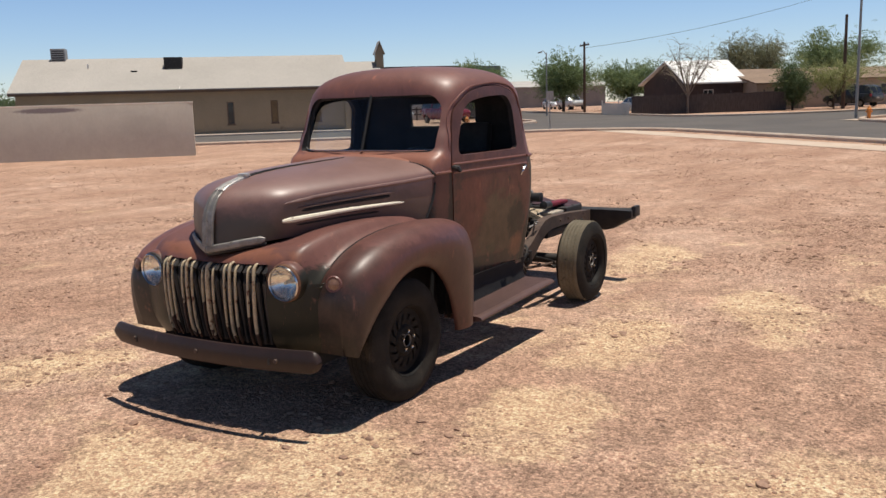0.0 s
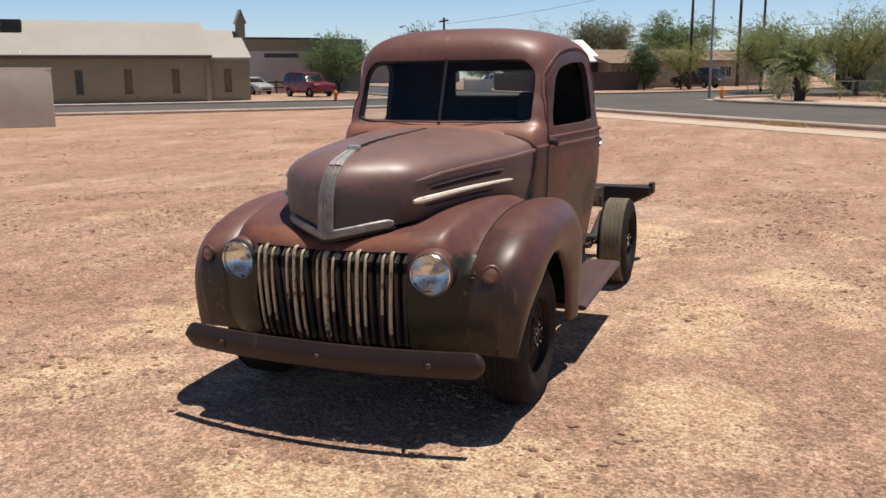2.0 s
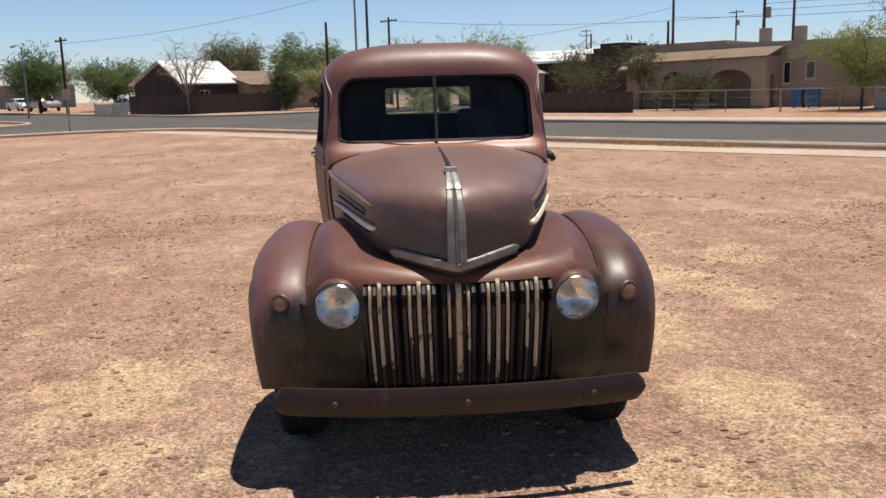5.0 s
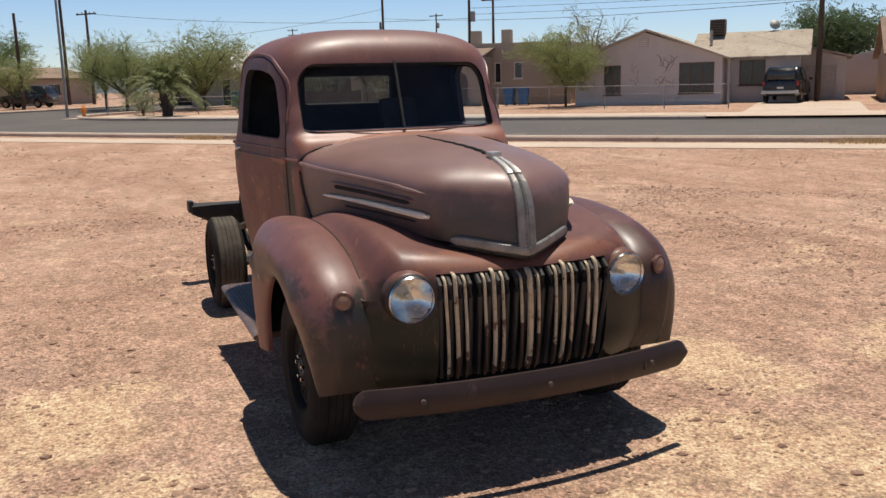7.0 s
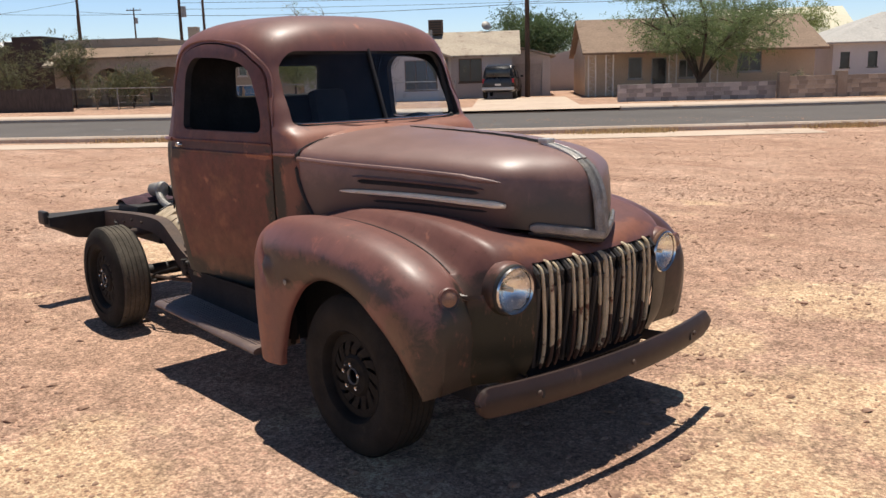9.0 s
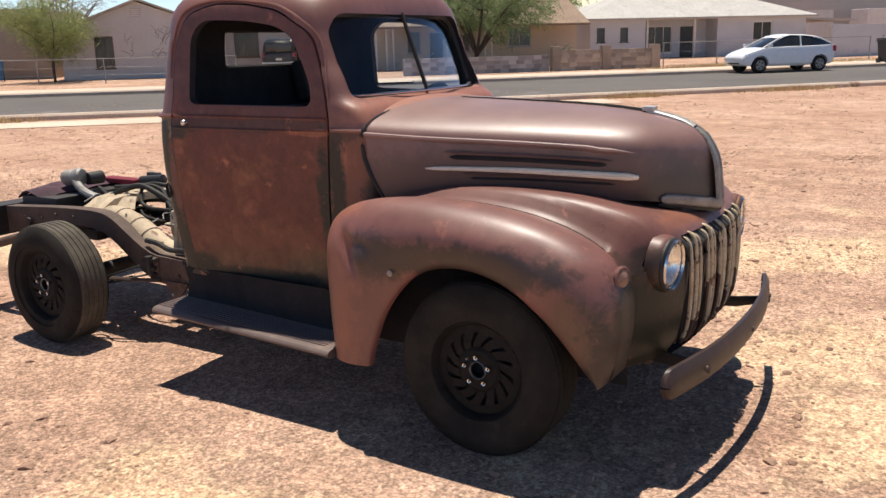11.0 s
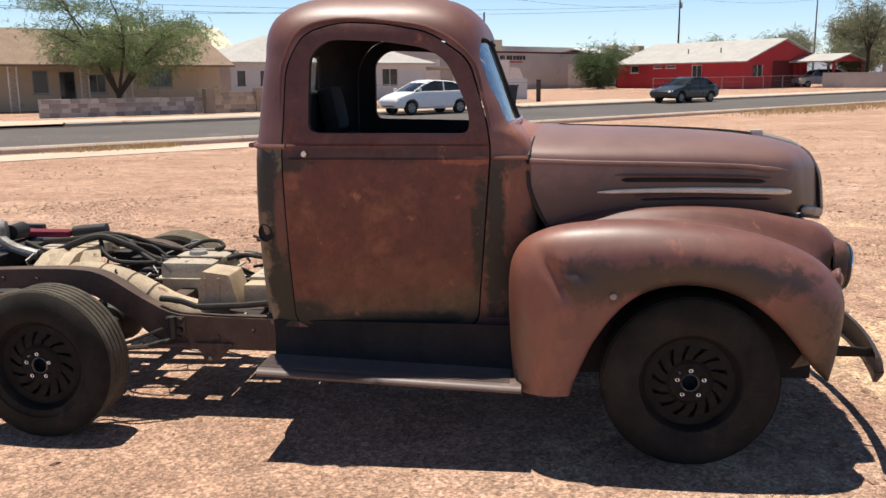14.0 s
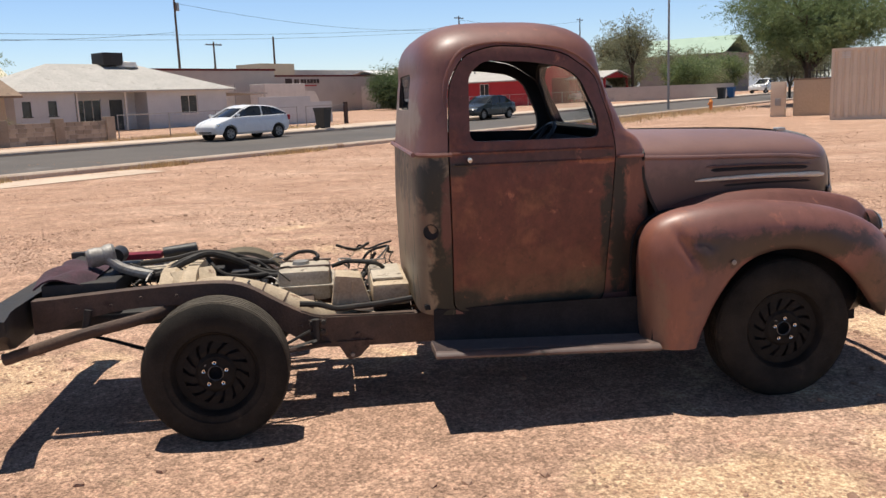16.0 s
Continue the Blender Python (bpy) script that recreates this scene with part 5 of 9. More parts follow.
for s in (1, -1):
    bm = bmesh.new()
    skin(bm, [fender_row(i, s) for i in range(len(fo))])
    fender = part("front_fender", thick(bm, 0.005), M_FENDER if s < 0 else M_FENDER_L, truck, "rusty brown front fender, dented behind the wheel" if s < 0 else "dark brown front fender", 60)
    edge = [fender_row(i, s)[-1] for i in range(len(fo))]
    part("fender_seam", pipe([(p.x, p.y, p.z + 0.0025) for p in edge if p.z > 0.84 and p.x > -0.55], 0.003, 6), M_RUBBER, fender, "dark joint between fender and nose panel")
    # wall behind the fender, closing it towards the cab and engine
    bm = bmesh.new()
    skin(bm, [[(p[0], s * y, p[1] - 0.02) for y in (0.645, 0.60)] for p in fo[3:-6]])
    skin(bm, [[(p[0], s * 0.602, max(0.30, p[1] - 0.02 - d)) for d in (0, 0.2, 0.45, 0.72)] for p in fo[21:-24]])
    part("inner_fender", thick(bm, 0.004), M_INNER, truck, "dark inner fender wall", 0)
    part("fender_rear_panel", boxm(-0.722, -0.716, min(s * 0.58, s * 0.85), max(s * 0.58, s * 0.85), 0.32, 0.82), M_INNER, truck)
    mk = pose(0.573, 0.772 * s, 0.785, 0, -6, 18 * s)
    light = part("marker_light", lathed([(0.030, -0.02), (0.045, 0.0), (0.046, 0.008), (0.041, 0.014), (0.033, 0.012)], 28, "x", mk), M_FENDER, truck, "round marker light with a rusty bezel")
    part("lens", lathed([(0.001, 0.024), (0.016, 0.021), (0.033, 0.011)], 24, "x", mk), M_AMBER, light, "clouded glass lens")
    # running board
    bm = bmesh.new()
    sect = [(0.69, 0.0), (0.70, 0.012), (0.90, 0.012), (0.925, 0.010), (0.940, 0.004), (0.947, -0.006), (0.944, -0.017), (0.93, -0.022), (0.69, -0.02)]
    rows = []
    for x in np.linspace(-1.84, -0.70, 12):
        zz = 0.364 - 0.042 * (x + 1.84) / 1.14
        rows.append([(x, s * (y - (0.016 if s < 0 and y > 0.8 else 0.0)), zz + z) for y, z in sect])
    vv = skin(bm, rows, loop=True)
    bm.faces.new(vv[0])
    bm.faces.new(vv[-1][::-1])
    bmesh.ops.recalc_face_normals(bm, faces=bm.faces)
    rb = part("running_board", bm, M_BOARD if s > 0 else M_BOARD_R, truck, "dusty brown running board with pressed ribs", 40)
    for k in range(9):
        yy = s * (0.715 + 0.021 * k)
        part("rib", pipe([(-1.835, yy, 0.377), (-0.75, yy, 0.3375)], 0.004, 5), M_BOARD if s > 0 else M_BOARD_R, rb)
    bm = bmesh.new()
    skin(bm, [[(x, s * (0.715 - 0.02 * math.sin(math.pi * v)), 0.359 - 0.042 * (x + 1.84) / 1.14 + v * (0.181 + 0.042 * (x + 1.84) / 1.14)) for v in (0, 0.3, 0.6, 1.0)] for x in np.linspace(-1.82, -0.66, 8)])
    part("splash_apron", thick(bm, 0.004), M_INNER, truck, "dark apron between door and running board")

# dent and bare patch on the wheel arch
part("paint_chip", lathed([(0.0, 0.002), (0.010, 0.002), (0.014, 0.0)], 9, "y", pose(-0.335, -0.947, 0.735, 0, 0, 180)), M_ALU, truck, "bare metal chip")

# --- strip added under the grille bars to give their ground shadow a smooth edge
bm = bmesh.new()
skin(bm, [[(nose_x(y) - 0.10, y, 0.430), (nose_x(y) - 0.065, y, 0.402), (nose_x(y) - 0.050, y, 0.392), (nose_x(y) - 0.07, y, 0.375)] for y in np.linspace(-0.40, 0.40, 15)])
part("grille_shadow_strip", thick(bm, 0.004), M_INNER, truck, "dark strip added under the grille bars to smooth their shadow", 40)
# --- bumper
bm = bmesh.new()
rows = []
ends = [0.93, 0.95, 0.965, 0.975, 0.985, 0.992, 0.997, 1.0]
for t in [-q for q in ends[::-1]] + list(np.linspace(-0.9, 0.9, 29)) + ends:
    y = 0.80 * t
    x = 0.862 - 0.10 * abs(t) ** 2.2
    e = max(0.0, (abs(t) - 0.925) / 0.075)
    h = 0.061 * math.sqrt(max(0.004, 1 - e * e))
    rows.append([(x - 0.022, y, 0.404 + h), (x - 0.006, y, 0.404 + h), (x + 0.010, y, 0.404 + 0.55 * h), (x + 0.014, y, 0.404), (x + 0.010, y, 0.404 - 0.55 * h), (x - 0.006, y, 0.404 - h), (x - 0.022, y, 0.404 - h)])
skin(bm, rows)
bumper = part("front_bumper", thick(bm, 0.006), M_BUMPER, truck, "curved rust-brown steel front bumper", 50)
for y in (-0.535, 0.018, 0.56):
    part("bumper_bolt", lathed([(0.0, 0.020), (0.010, 0.017), (0.013, 0.010), (0.013, 0.0)], 12, "x", pose(0.865 - 0.10 * (abs(y) / 0.8) ** 2.2, y, 0.405)), M_FRAME, bumper)
for s in (1, -1):
    part("bumper_bracket", pipe([(0.84, s * 0.52, 0.40), (0.70, s * 0.46, 0.385), (0.55, s * 0.42, 0.385)], [0.02, 0.028, 0.03], 6, flat=0.4), M_BARK_BLACK, bumper, "black bumper bracket")

# --- frame
RAIL = [(0.58, 0.43, 0.34), (0.30, 0.46, 0.34), (-0.30, 0.45, 0.30), (-1.00, 0.455, 0.30), (-1.87, 0.460, 0.300), (-2.28, 0.468, 0.305), (-2.44, 0.485, 0.325), (-2.60, 0.565, 0.42), (-2.75, 0.655, 0.52), (-2.88, 0.690, 0.575), (-3.10, 0.692, 0.590), (-3.36, 0.682, 0.585), (-3.60, 0.668, 0.545), (-3.72, 0.660, 0.50), (-3.84, 0.655, 0.48)]
for s in (1, -1):
    bm = bmesh.new()
    rl = spline(RAIL, 3)
    rows = []
    for p in rl:
        x, t, b = p
        yo, yi = s * 0.435, s * 0.355
        rows.append([(x, yi, t), (x, yo, t), (x, yo, b), (x, yi, b), (x, yi, b + 0.012), (x, yo - s * 0.014, b + 0.012), (x, yo - s * 0.014, t - 0.012), (x, yi, t - 0.012)])
    vv = skin(bm, rows, loop=True)
    bm.faces.new(vv[0])
    bm.faces.new(vv[-1][::-1])
    bmesh.ops.recalc_face_normals(bm, faces=bm.faces)
    rail = part("frame_rail", bm, M_FRAME, truck, "rusty channel-steel frame rail")
    rnd = random.Random(5)
    for x, z in ((-2.02, 0.40), (-2.20, 0.37), (-2.50, 0.43), (-2.40, 0.36), (-3.12, 0.64), (-3.30, 0.64), (-3.45, 0.61), (-3.62, 0.60), (-3.58, 0.56)):
        part("bolt", lathed([(0.0, 0.012), (0.009, 0.012), (0.011, 0.006), (0.011, 0.0)], 8, "y", pose(x, s * 0.435, z, 0, 0, 0 if s > 0 else 180)), M_FRAME, rail)
    part("spring_shackle", pipe([(-3.56, s * 0.46, 0.60), (-3.58, s * 0.46, 0.50)], 0.02, 8, flat=0.5), M_BARK_BLACK, rail)
    part("shock_mount", pipe([(-2.42, s * 0.46, 0.47), (-2.42, s * 0.46, 0.36)], 0.022, 8), M_BARK_BLACK, rail)
    for k in range(3):
        part("spring_leaf", pipe([(-2.42 - 0.14 * k, s * 0.49, 0.365 - 0.028 * k), (-2.90, s * 0.49, 0.275 - 0.012 * k), (-3.54 + 0.18 * k, s * 0.49, 0.47 - 0.065 * k)], 0.006, 4, 6, flat=5.0), M_BARK_BLACK, truck, "dark leaf spring blade")
    part("brake_hose", pipe([(-2.45, s * 0.5, 0.42), (-2.62, s * 0.58, 0.36), (-2.76, s * 0.55, 0.30), (-2.88, s * 0.6, 0.36)], 0.008, 6, 5), M_HOSE, truck)
    part("brake_line", pipe([(-2.35, s * 0.45, 0.33), (-2.55, s * 0.52, 0.33), (-2.78, s * 0.60, 0.335)], 0.012, 6, 4), M_FRAME, truck)
for x, z, h in ((-0.2, 0.36, 0.08), (-1.3, 0.36, 0.08), (-2.47, 0.50, 0.06), (-3.66, 0.58, 0.09)):
    part("cross_member", boxm(x - 0.045, x + 0.045, -0.36, 0.36, z - h / 2, z + h / 2, bevel=0.01), M_FRAME, truck)
# arched tan cross member over the axle
bm = bmesh.new()
skin(bm, [[(x, y, z + dz) for x, dz in ((-3.25, -0.05), (-3.24, 0.0), (-3.17, 0.004), (-3.14, -0.022), (-3.11, 0.004), (-3.05, 0.0), (-3.04, -0.05))] for y, z in ((-0.36, 0.650), (-0.30, 0.655), (-0.18, 0.715), (-0.10, 0.725), (0.10, 0.725), (0.18, 0.715), (0.30, 0.655), (0.36, 0.650))])
part("axle_cross_member", thick(bm, 0.012), M_TAN, truck, "dusty tan arched cross member")
# axle, differential, driveshaft
part("rear_axle", pipe([(-2.90, -0.74, 0.327), (-2.90, 0.74, 0.327)], 0.045, 14), M_BARK_BLACK, truck, "dark rear axle tube")
part("differential", lathed([(0.001, -0.15), (0.08, -0.13), (0.13, -0.06), (0.14, 0.0), (0.13, 0.06), (0.08, 0.13), (0.001, 0.15)], 22, "y", pose(-2.93, 0.0, 0.34)), M_BARK_BLACK, truck, "dark differential housing")
part("driveshaft", pipe([(-2.80, 0, 0.35), (-1.2, 0, 0.42)], 0.042, 12), M_FRAME, truck)
part("front_axle", pipe([(0, -0.70, 0.33), (0, 0.70, 0.33)], 0.045, 10), M_BARK_BLACK, truck)
part("engine", boxm(-0.55, 0.40, -0.26, 0.26, 0.42, 1.02, bevel=0.05), M_INNER, truck, "dark engine block under the hood")
# fuel tank, folded bracket, tray, pale duct along the rail
tank = part("fuel_tank", boxm(-2.63, -2.33, -0.12, 0.30, 0.49, 0.670, bevel=0.04), M_TANK, truck, "dusty beige fuel tank")
part("tank_flange", boxm(-2.65, -2.31, -0.14, 0.32, 0.575, 0.586, bevel=0.004), M_TANK, tank)
part("tank_cap", lathed([(0.0, 0.022), (0.045, 0.020), (0.052, 0.0)], 18, "z", pose(-2.50, 0.10, 0.668)), M_ALU, tank)
for y in (0.0, 0.2):
    part("tank_strap", boxm(-2.635, -2.325, y - 0.016, y + 0.016, 0.668, 0.676, bevel=0.003), M_FRAME, tank)
bracket = part("tank_bracket", prism(bmesh.new(), rounded([(-2.335, 0.485), (-2.115, 0.485), (-2.165, 0.655), (-2.305, 0.672)], 0.012, 3), -0.345, -0.15, "y"), M_TAN, truck, "folded cream sheet bracket", 20)
for x in (-2.285, -2.215):
    part("pressed_rib", pipe([(x - 0.012, -0.349, 0.51), (x, -0.349, 0.64)], 0.009, 6, flat=0.6), M_TAN, bracket)
part("battery_tray", boxm(-2.11, -1.90, -0.31, 0.30, 0.48, 0.605, bevel=0.03), M_TAN, truck, "cream sheet-metal tray behind the cab")
part("tray_lid", boxm(-2.10, -1.93, -0.22, 0.20, 0.607, 0.622, bevel=0.006), M_TANK, truck)
duct = spline([(-3.10, -0.22, 0.585), (-2.94, -0.25, 0.612), (-2.78, -0.275, 0.592), (-2.64, -0.29, 0.542), (-2.48, -0.30, 0.465), (-2.30, -0.30, 0.425), (-2.10, -0.29, 0.42)], 4)
nd = len(duct)
pale = part("exhaust_silencer", pipe(duct, [0.04, 0.065] + [0.082] * (nd - 7) + [0.07, 0.055, 0.045, 0.035, 0.03], 16), M_TAN, truck, "dusty pale exhaust silencer along the frame", 50)
for k in (6, 10, 13):
    p, q = Vector(duct[k]), Vector(duct[k + 1])
    part("silencer_band", pipe([p, p.lerp(q, 0.22)], 0.0845, 16), M_FRAME, pale)
# added plates that block the sun behind the cab, with slots for thin lit strips
for x0, x1, y0, y1 in ((-2.28, -1.87, 0.09, 0.355), (-2.28, -1.87, 0.0, 0.06), (-2.28, -1.87, -0.355, -0.03), (-2.28, -2.15, -0.03, 0.0)):
    part("shadow_plate", boxm(x0, x1, y0 + 0.002, y1 - 0.002, 0.385, 0.397), M_BARK_BLACK, truck, "dark plate added between the rails to close the ground shadow", 0)
# box added between the rails so that the tail casts a filled shadow
part("tail_shadow_box", boxm(-3.86, -3.02, -0.36, 0.36, 0.475, 0.555, bevel=0.03), M_BARK_BLACK, truck, "dark box added between the rails to fill the tail shadow")
rnd = random.Random(41)
for k in range(8):
    x0, x1 = rnd.uniform(-2.5, -2.3), rnd.uniform(-2.05, -1.9)
    z0, z1 = rnd.uniform(0.36, 0.62), rnd.uniform(0.42, 0.66)
    part("loose_wire", pipe([(x0, 0.30, z0), (x0 + 0.08, 0.44 + 0.02 * rnd.random(), z0 - rnd.uniform(0.02, 0.10)), ((x0 + x1) / 2, 0.46, (z0 + z1) / 2 - rnd.uniform(0.0, 0.12)), (x1, 0.40, z1)], rnd.choice((0.005, 0.007, 0.011)), 6, 5), rnd.choice((M_HOSE, M_HOSE, M_ALU)), truck, "loose cable hanging beside the frame rail")
part("tail_pipe", pipe([(-3.06, -0.23, 0.575), (-3.15, -0.36, 0.575), (-3.27, -0.48, 0.548), (-3.60, -0.50, 0.480), (-3.97, -0.52, 0.385)], 0.031, 12, 5), M_FRAME, truck, "rust-pink exhaust tail pipe")
part("rail_hose", pipe([(-2.50, -0.40, 0.545), (-2.40, -0.40, 0.535), (-2.31, -0.40, 0.508), (-2.22, -0.405, 0.512), (-2.08, -0.405, 0.520), (-1.90, -0.40, 0.538)], 0.016, 8, 5), M_HOSE, truck, "thick black hose along the frame rail")
# gusset beside the arched member
bm = bmesh.new()
skin(bm, [[(-3.19, -0.20, 0.716), (-3.09, -0.13, 0.716), (-2.99, -0.05, 0.712)], [(-3.15, -0.25, 0.655), (-3.06, -0.19, 0.660), (-2.97, -0.08, 0.690)], [(-3.10, -0.30, 0.648), (-3.02, -0.22, 0.640), (-2.96, -0.10, 0.640)]])
part("gusset", thick(bm, 0.008), M_TAN, truck, "tan sheet gusset", 20)
# hoses and wiring over the frame
rnd = random.Random(21)
HOSES = [[(-3.50, -0.10, 0.77), (-3.40, -0.10, 0.71), (-3.31, -0.10, 0.685), (-3.20, -0.08, 0.715), (-3.11, -0.05, 0.755), (-3.00, 0.0, 0.778), (-2.85, 0.02, 0.725), (-2.74, 0.04, 0.66), (-2.64, 0.04, 0.635)],
         [(-3.44, 0.0, 0.74), (-3.28, -0.03, 0.70), (-3.14, 0.02, 0.75), (-3.02, 0.06, 0.772), (-2.90, 0.08, 0.745), (-2.78, 0.02, 0.68), (-2.68, -0.02, 0.64), (-2.60, -0.04, 0.64)],
         [(-3.02, 0.02, 0.76), (-2.97, -0.04, 0.70), (-2.90, -0.06, 0.66), (-2.80, -0.04, 0.645), (-2.68, -0.03, 0.648)],
         [(-3.40, 0.10, 0.73), (-3.22, 0.14, 0.74), (-3.06, 0.16, 0.765), (-2.92, 0.20, 0.74), (-2.80, 0.24, 0.69), (-2.66, 0.26, 0.66)],
         [(-2.95, 0.10, 0.74), (-2.86, 0.14, 0.715), (-2.76, 0.12, 0.70), (-2.68, 0.10, 0.65)],
         [(-2.60, 0.20, 0.68), (-2.52, 0.24, 0.715), (-2.44, 0.25, 0.715), (-2.40, 0.22, 0.69), (-2.42, 0.16, 0.685)],
         [(-2.32, 0.05, 0.655), (-2.24, 0.08, 0.672), (-2.14, 0.06, 0.668), (-2.06, 0.05, 0.655), (-2.02, 0.06, 0.625)],
         [(-2.30, 0.14, 0.64), (-2.20, 0.16, 0.66), (-2.08, 0.14, 0.652), (-2.03, 0.18, 0.62)],
         [(-3.30, -0.06, 0.69), (-3.24, 0.04, 0.70), (-3.18, 0.16, 0.70), (-3.06, 0.24, 0.69)],
         [(-2.90, -0.10, 0.64), (-2.82, -0.14, 0.62), (-2.70, -0.16, 0.61), (-2.62, -0.15, 0.60)]]
for h, rad in zip(HOSES, (0.019, 0.014, 0.012, 0.014, 0.010, 0.011, 0.012, 0.009, 0.010, 0.009)):
    part("hose", pipe(h, rad, 8, 6), M_HOSE, truck, "dusty black hose")
for k in range(26):
    x0, y0 = rnd.uniform(-3.6, -2.2), rnd.uniform(-0.28, 0.28)
    p = [(x0, y0, 0.62)]
    for m_ in range(4):
        q = p[-1]
        p.append((q[0] + rnd.uniform(-0.10, 0.10), q[1] + rnd.uniform(-0.10, 0.10), min(0.74, max(0.56, q[2] + rnd.uniform(-0.05, 0.06)))))
    part("wire", pipe(p, rnd.choice((0.003, 0.004, 0.006)), 5, 5), rnd.choice((M_HOSE, M_HOSE, M_HOSE, M_ALU)), truck)
for x, y, z, w_, h_ in ((-2.86, 0.18, 0.60, 0.10, 0.08), (-2.75, 0.05, 0.56, 0.12, 0.07), (-3.0, 0.26, 0.62, 0.09, 0.07), (-3.36, 0.16, 0.64, 0.14, 0.06)):
    part("junction_box", boxm(x - w_ / 2, x + w_ / 2, y - 0.05, y + 0.05, z - h_ / 2, z + h_ / 2, bevel=0.012), M_BARK_BLACK, truck)
# loom of loose wires behind the cab on the driver's side
rnd = random.Random(77)
for k in range(22):
    p = [(rnd.uniform(-2.15, -1.93), rnd.uniform(0.18, 0.42), rnd.uniform(0.50, 0.74))]
    for m_ in range(4):
        q = p[-1]
        p.append((q[0] - rnd.uniform(-0.03, 0.11), min(0.47, q[1] + rnd.uniform(-0.07, 0.08)), min(0.74, max(0.30, q[2] + rnd.uniform(-0.11, 0.05)))))
    part("wire", pipe(p, rnd.choice((0.003, 0.004, 0.006, 0.009)), 5, 5), rnd.choice((M_HOSE, M_HOSE, M_ALU, M_TAN)), truck)
# pump, tray and cloths at the tail
pump = part("pump_body", lathed([(0.001, -0.075), (0.040, -0.072), (0.052, -0.055), (0.054, -0.02), (0.049, 0.01), (0.058, 0.03), (0.060, 0.06), (0.050, 0.075), (0.001, 0.078)], 18, "x", pose(-3.565, -0.10, 0.815, 8, -6, 20)), M_ALU, truck, "grey cast-metal pump")
part("pump_arm", pipe([(-3.52, -0.12, 0.80), (-3.46, -0.13, 0.755), (-3.38, -0.14, 0.725), (-3.30, -0.13, 0.70)], 0.027, 10, 4), M_ALU, pump)
part("pump_motor", lathed([(0.001, -0.06), (0.042, -0.06), (0.046, 0.05), (0.001, 0.06)], 14, "y", pose(-3.50, 0.02, 0.80)), M_BLACK, pump)
part("pump_motor", lathed([(0.001, -0.10), (0.034, -0.10), (0.038, 0.09), (0.001, 0.10)], 14, "x", pose(-3.20, 0.26, 0.765, 0, -4, 8)), M_BLACK, truck, "black cylindrical motor")
bm = bmesh.new()
skin(bm, [[(x, y, 0.748 + 0.05 * noise.noise(Vector((x * 6, y * 6, 1.0))) - 0.35 * max(0, abs(x + 3.72) - 0.10) - 0.30 * max(0, abs(y - 0.0) - 0.24)) for x in np.linspace(-3.86, -3.56, 13)] for y in np.linspace(-0.33, 0.33, 23)])
part("cloth_cover", thick(bm, 0.010), M_PURPLE, truck, "dark magenta cloth over the tail tray", 60)
part("tray", boxm(-3.82, -3.44, -0.33, 0.36, 0.635, 0.715, bevel=0.015), M_BARK_BLACK, truck, "black tray at the tail")
part("red_case", boxm(-3.66, -3.30, 0.18, 0.28, 0.735, 0.772, bevel=0.014), M_RED, truck, "flat red light bar on the frame")
part("tail_light_box", boxm(-3.42, -3.14, 0.02, 0.34, 0.655, 0.70, bevel=0.012), M_TANK, truck, "dented metal case")
for s in (1, -1):
    plate = part("shock_plate", boxm(-2.46, -2.36, min(s * 0.437, s * 0.447), max(s * 0.437, s * 0.447), 0.375, 0.465, bevel=0.004), M_FRAME, truck)
    for x, z in ((-2.44, 0.45), (-2.38, 0.45), (-2.44, 0.395), (-2.385, 0.40)):
        part("bolt", lathed([(0.0, 0.022), (0.012, 0.022), (0.015, 0.012), (0.015, 0.0)], 8, "y", pose(x, s * 0.447, z, 0, 0, 0 if s > 0 else 180)), M_BARK_BLACK, plate)
    hanger = part("hanger_bracket", prism(bmesh.new(), rounded([(-2.32, 0.335), (-2.12, 0.335), (-2.15, 0.295), (-2.20, 0.245), (-2.26, 0.235), (-2.29, 0.29)], 0.012), min(s * 0.437, s * 0.449), max(s * 0.437, s * 0.449), "y"), M_FRAME, truck, "rusty hanger bracket")
    part("bolt", lathed([(0.0, 0.016), (0.010, 0.016), (0.012, 0.0)], 8, "y", pose(-2.235, s * 0.449, 0.262, 0, 0, 0 if s > 0 else 180)), M_ALU, hanger)
# heavy black rear bar with turned-down ends
bm = bmesh.new()
rows = []
for k in range(25):
    t = -1 + 2 * k / 24
    y = 0.86 * t
    w = max(0, abs(t) - 0.72) / 0.28
    x = -3.93 + 0.05 * w
    rows.append([(x + 0.06, y, 0.655), (x - 0.05, y, 0.665 + 0.012 * w), (x - 0.075, y, 0.645), (x - 0.085, y, 0.56 + 0.04 * w), (x - 0.075, y, 0.475 + 0.10 * w), (x - 0.03, y, 0.450 + 0.13 * w), (x + 0.04, y, 0.455 + 0.13 * w), (x + 0.06, y, 0.50 + 0.09 * w)])
vv = skin(bm, rows, loop=True)
bm.faces.new(vv[0])
bm.faces.new(vv[-1][::-1])
bmesh.ops.recalc_face_normals(bm, faces=bm.faces)
part("rear_bumper", bm, M_BARK_BLACK, truck, "heavy black steel rear bumper bar", 40)
for s in (1, -1):
    part("bumper_end_cap", boxm(-4.0, -3.86, min(s * 0.84, s * 0.89), max(s * 0.84, s * 0.89), 0.595, 0.70, bevel=0.02), M_BLACK, truck, "black bumper end cap")


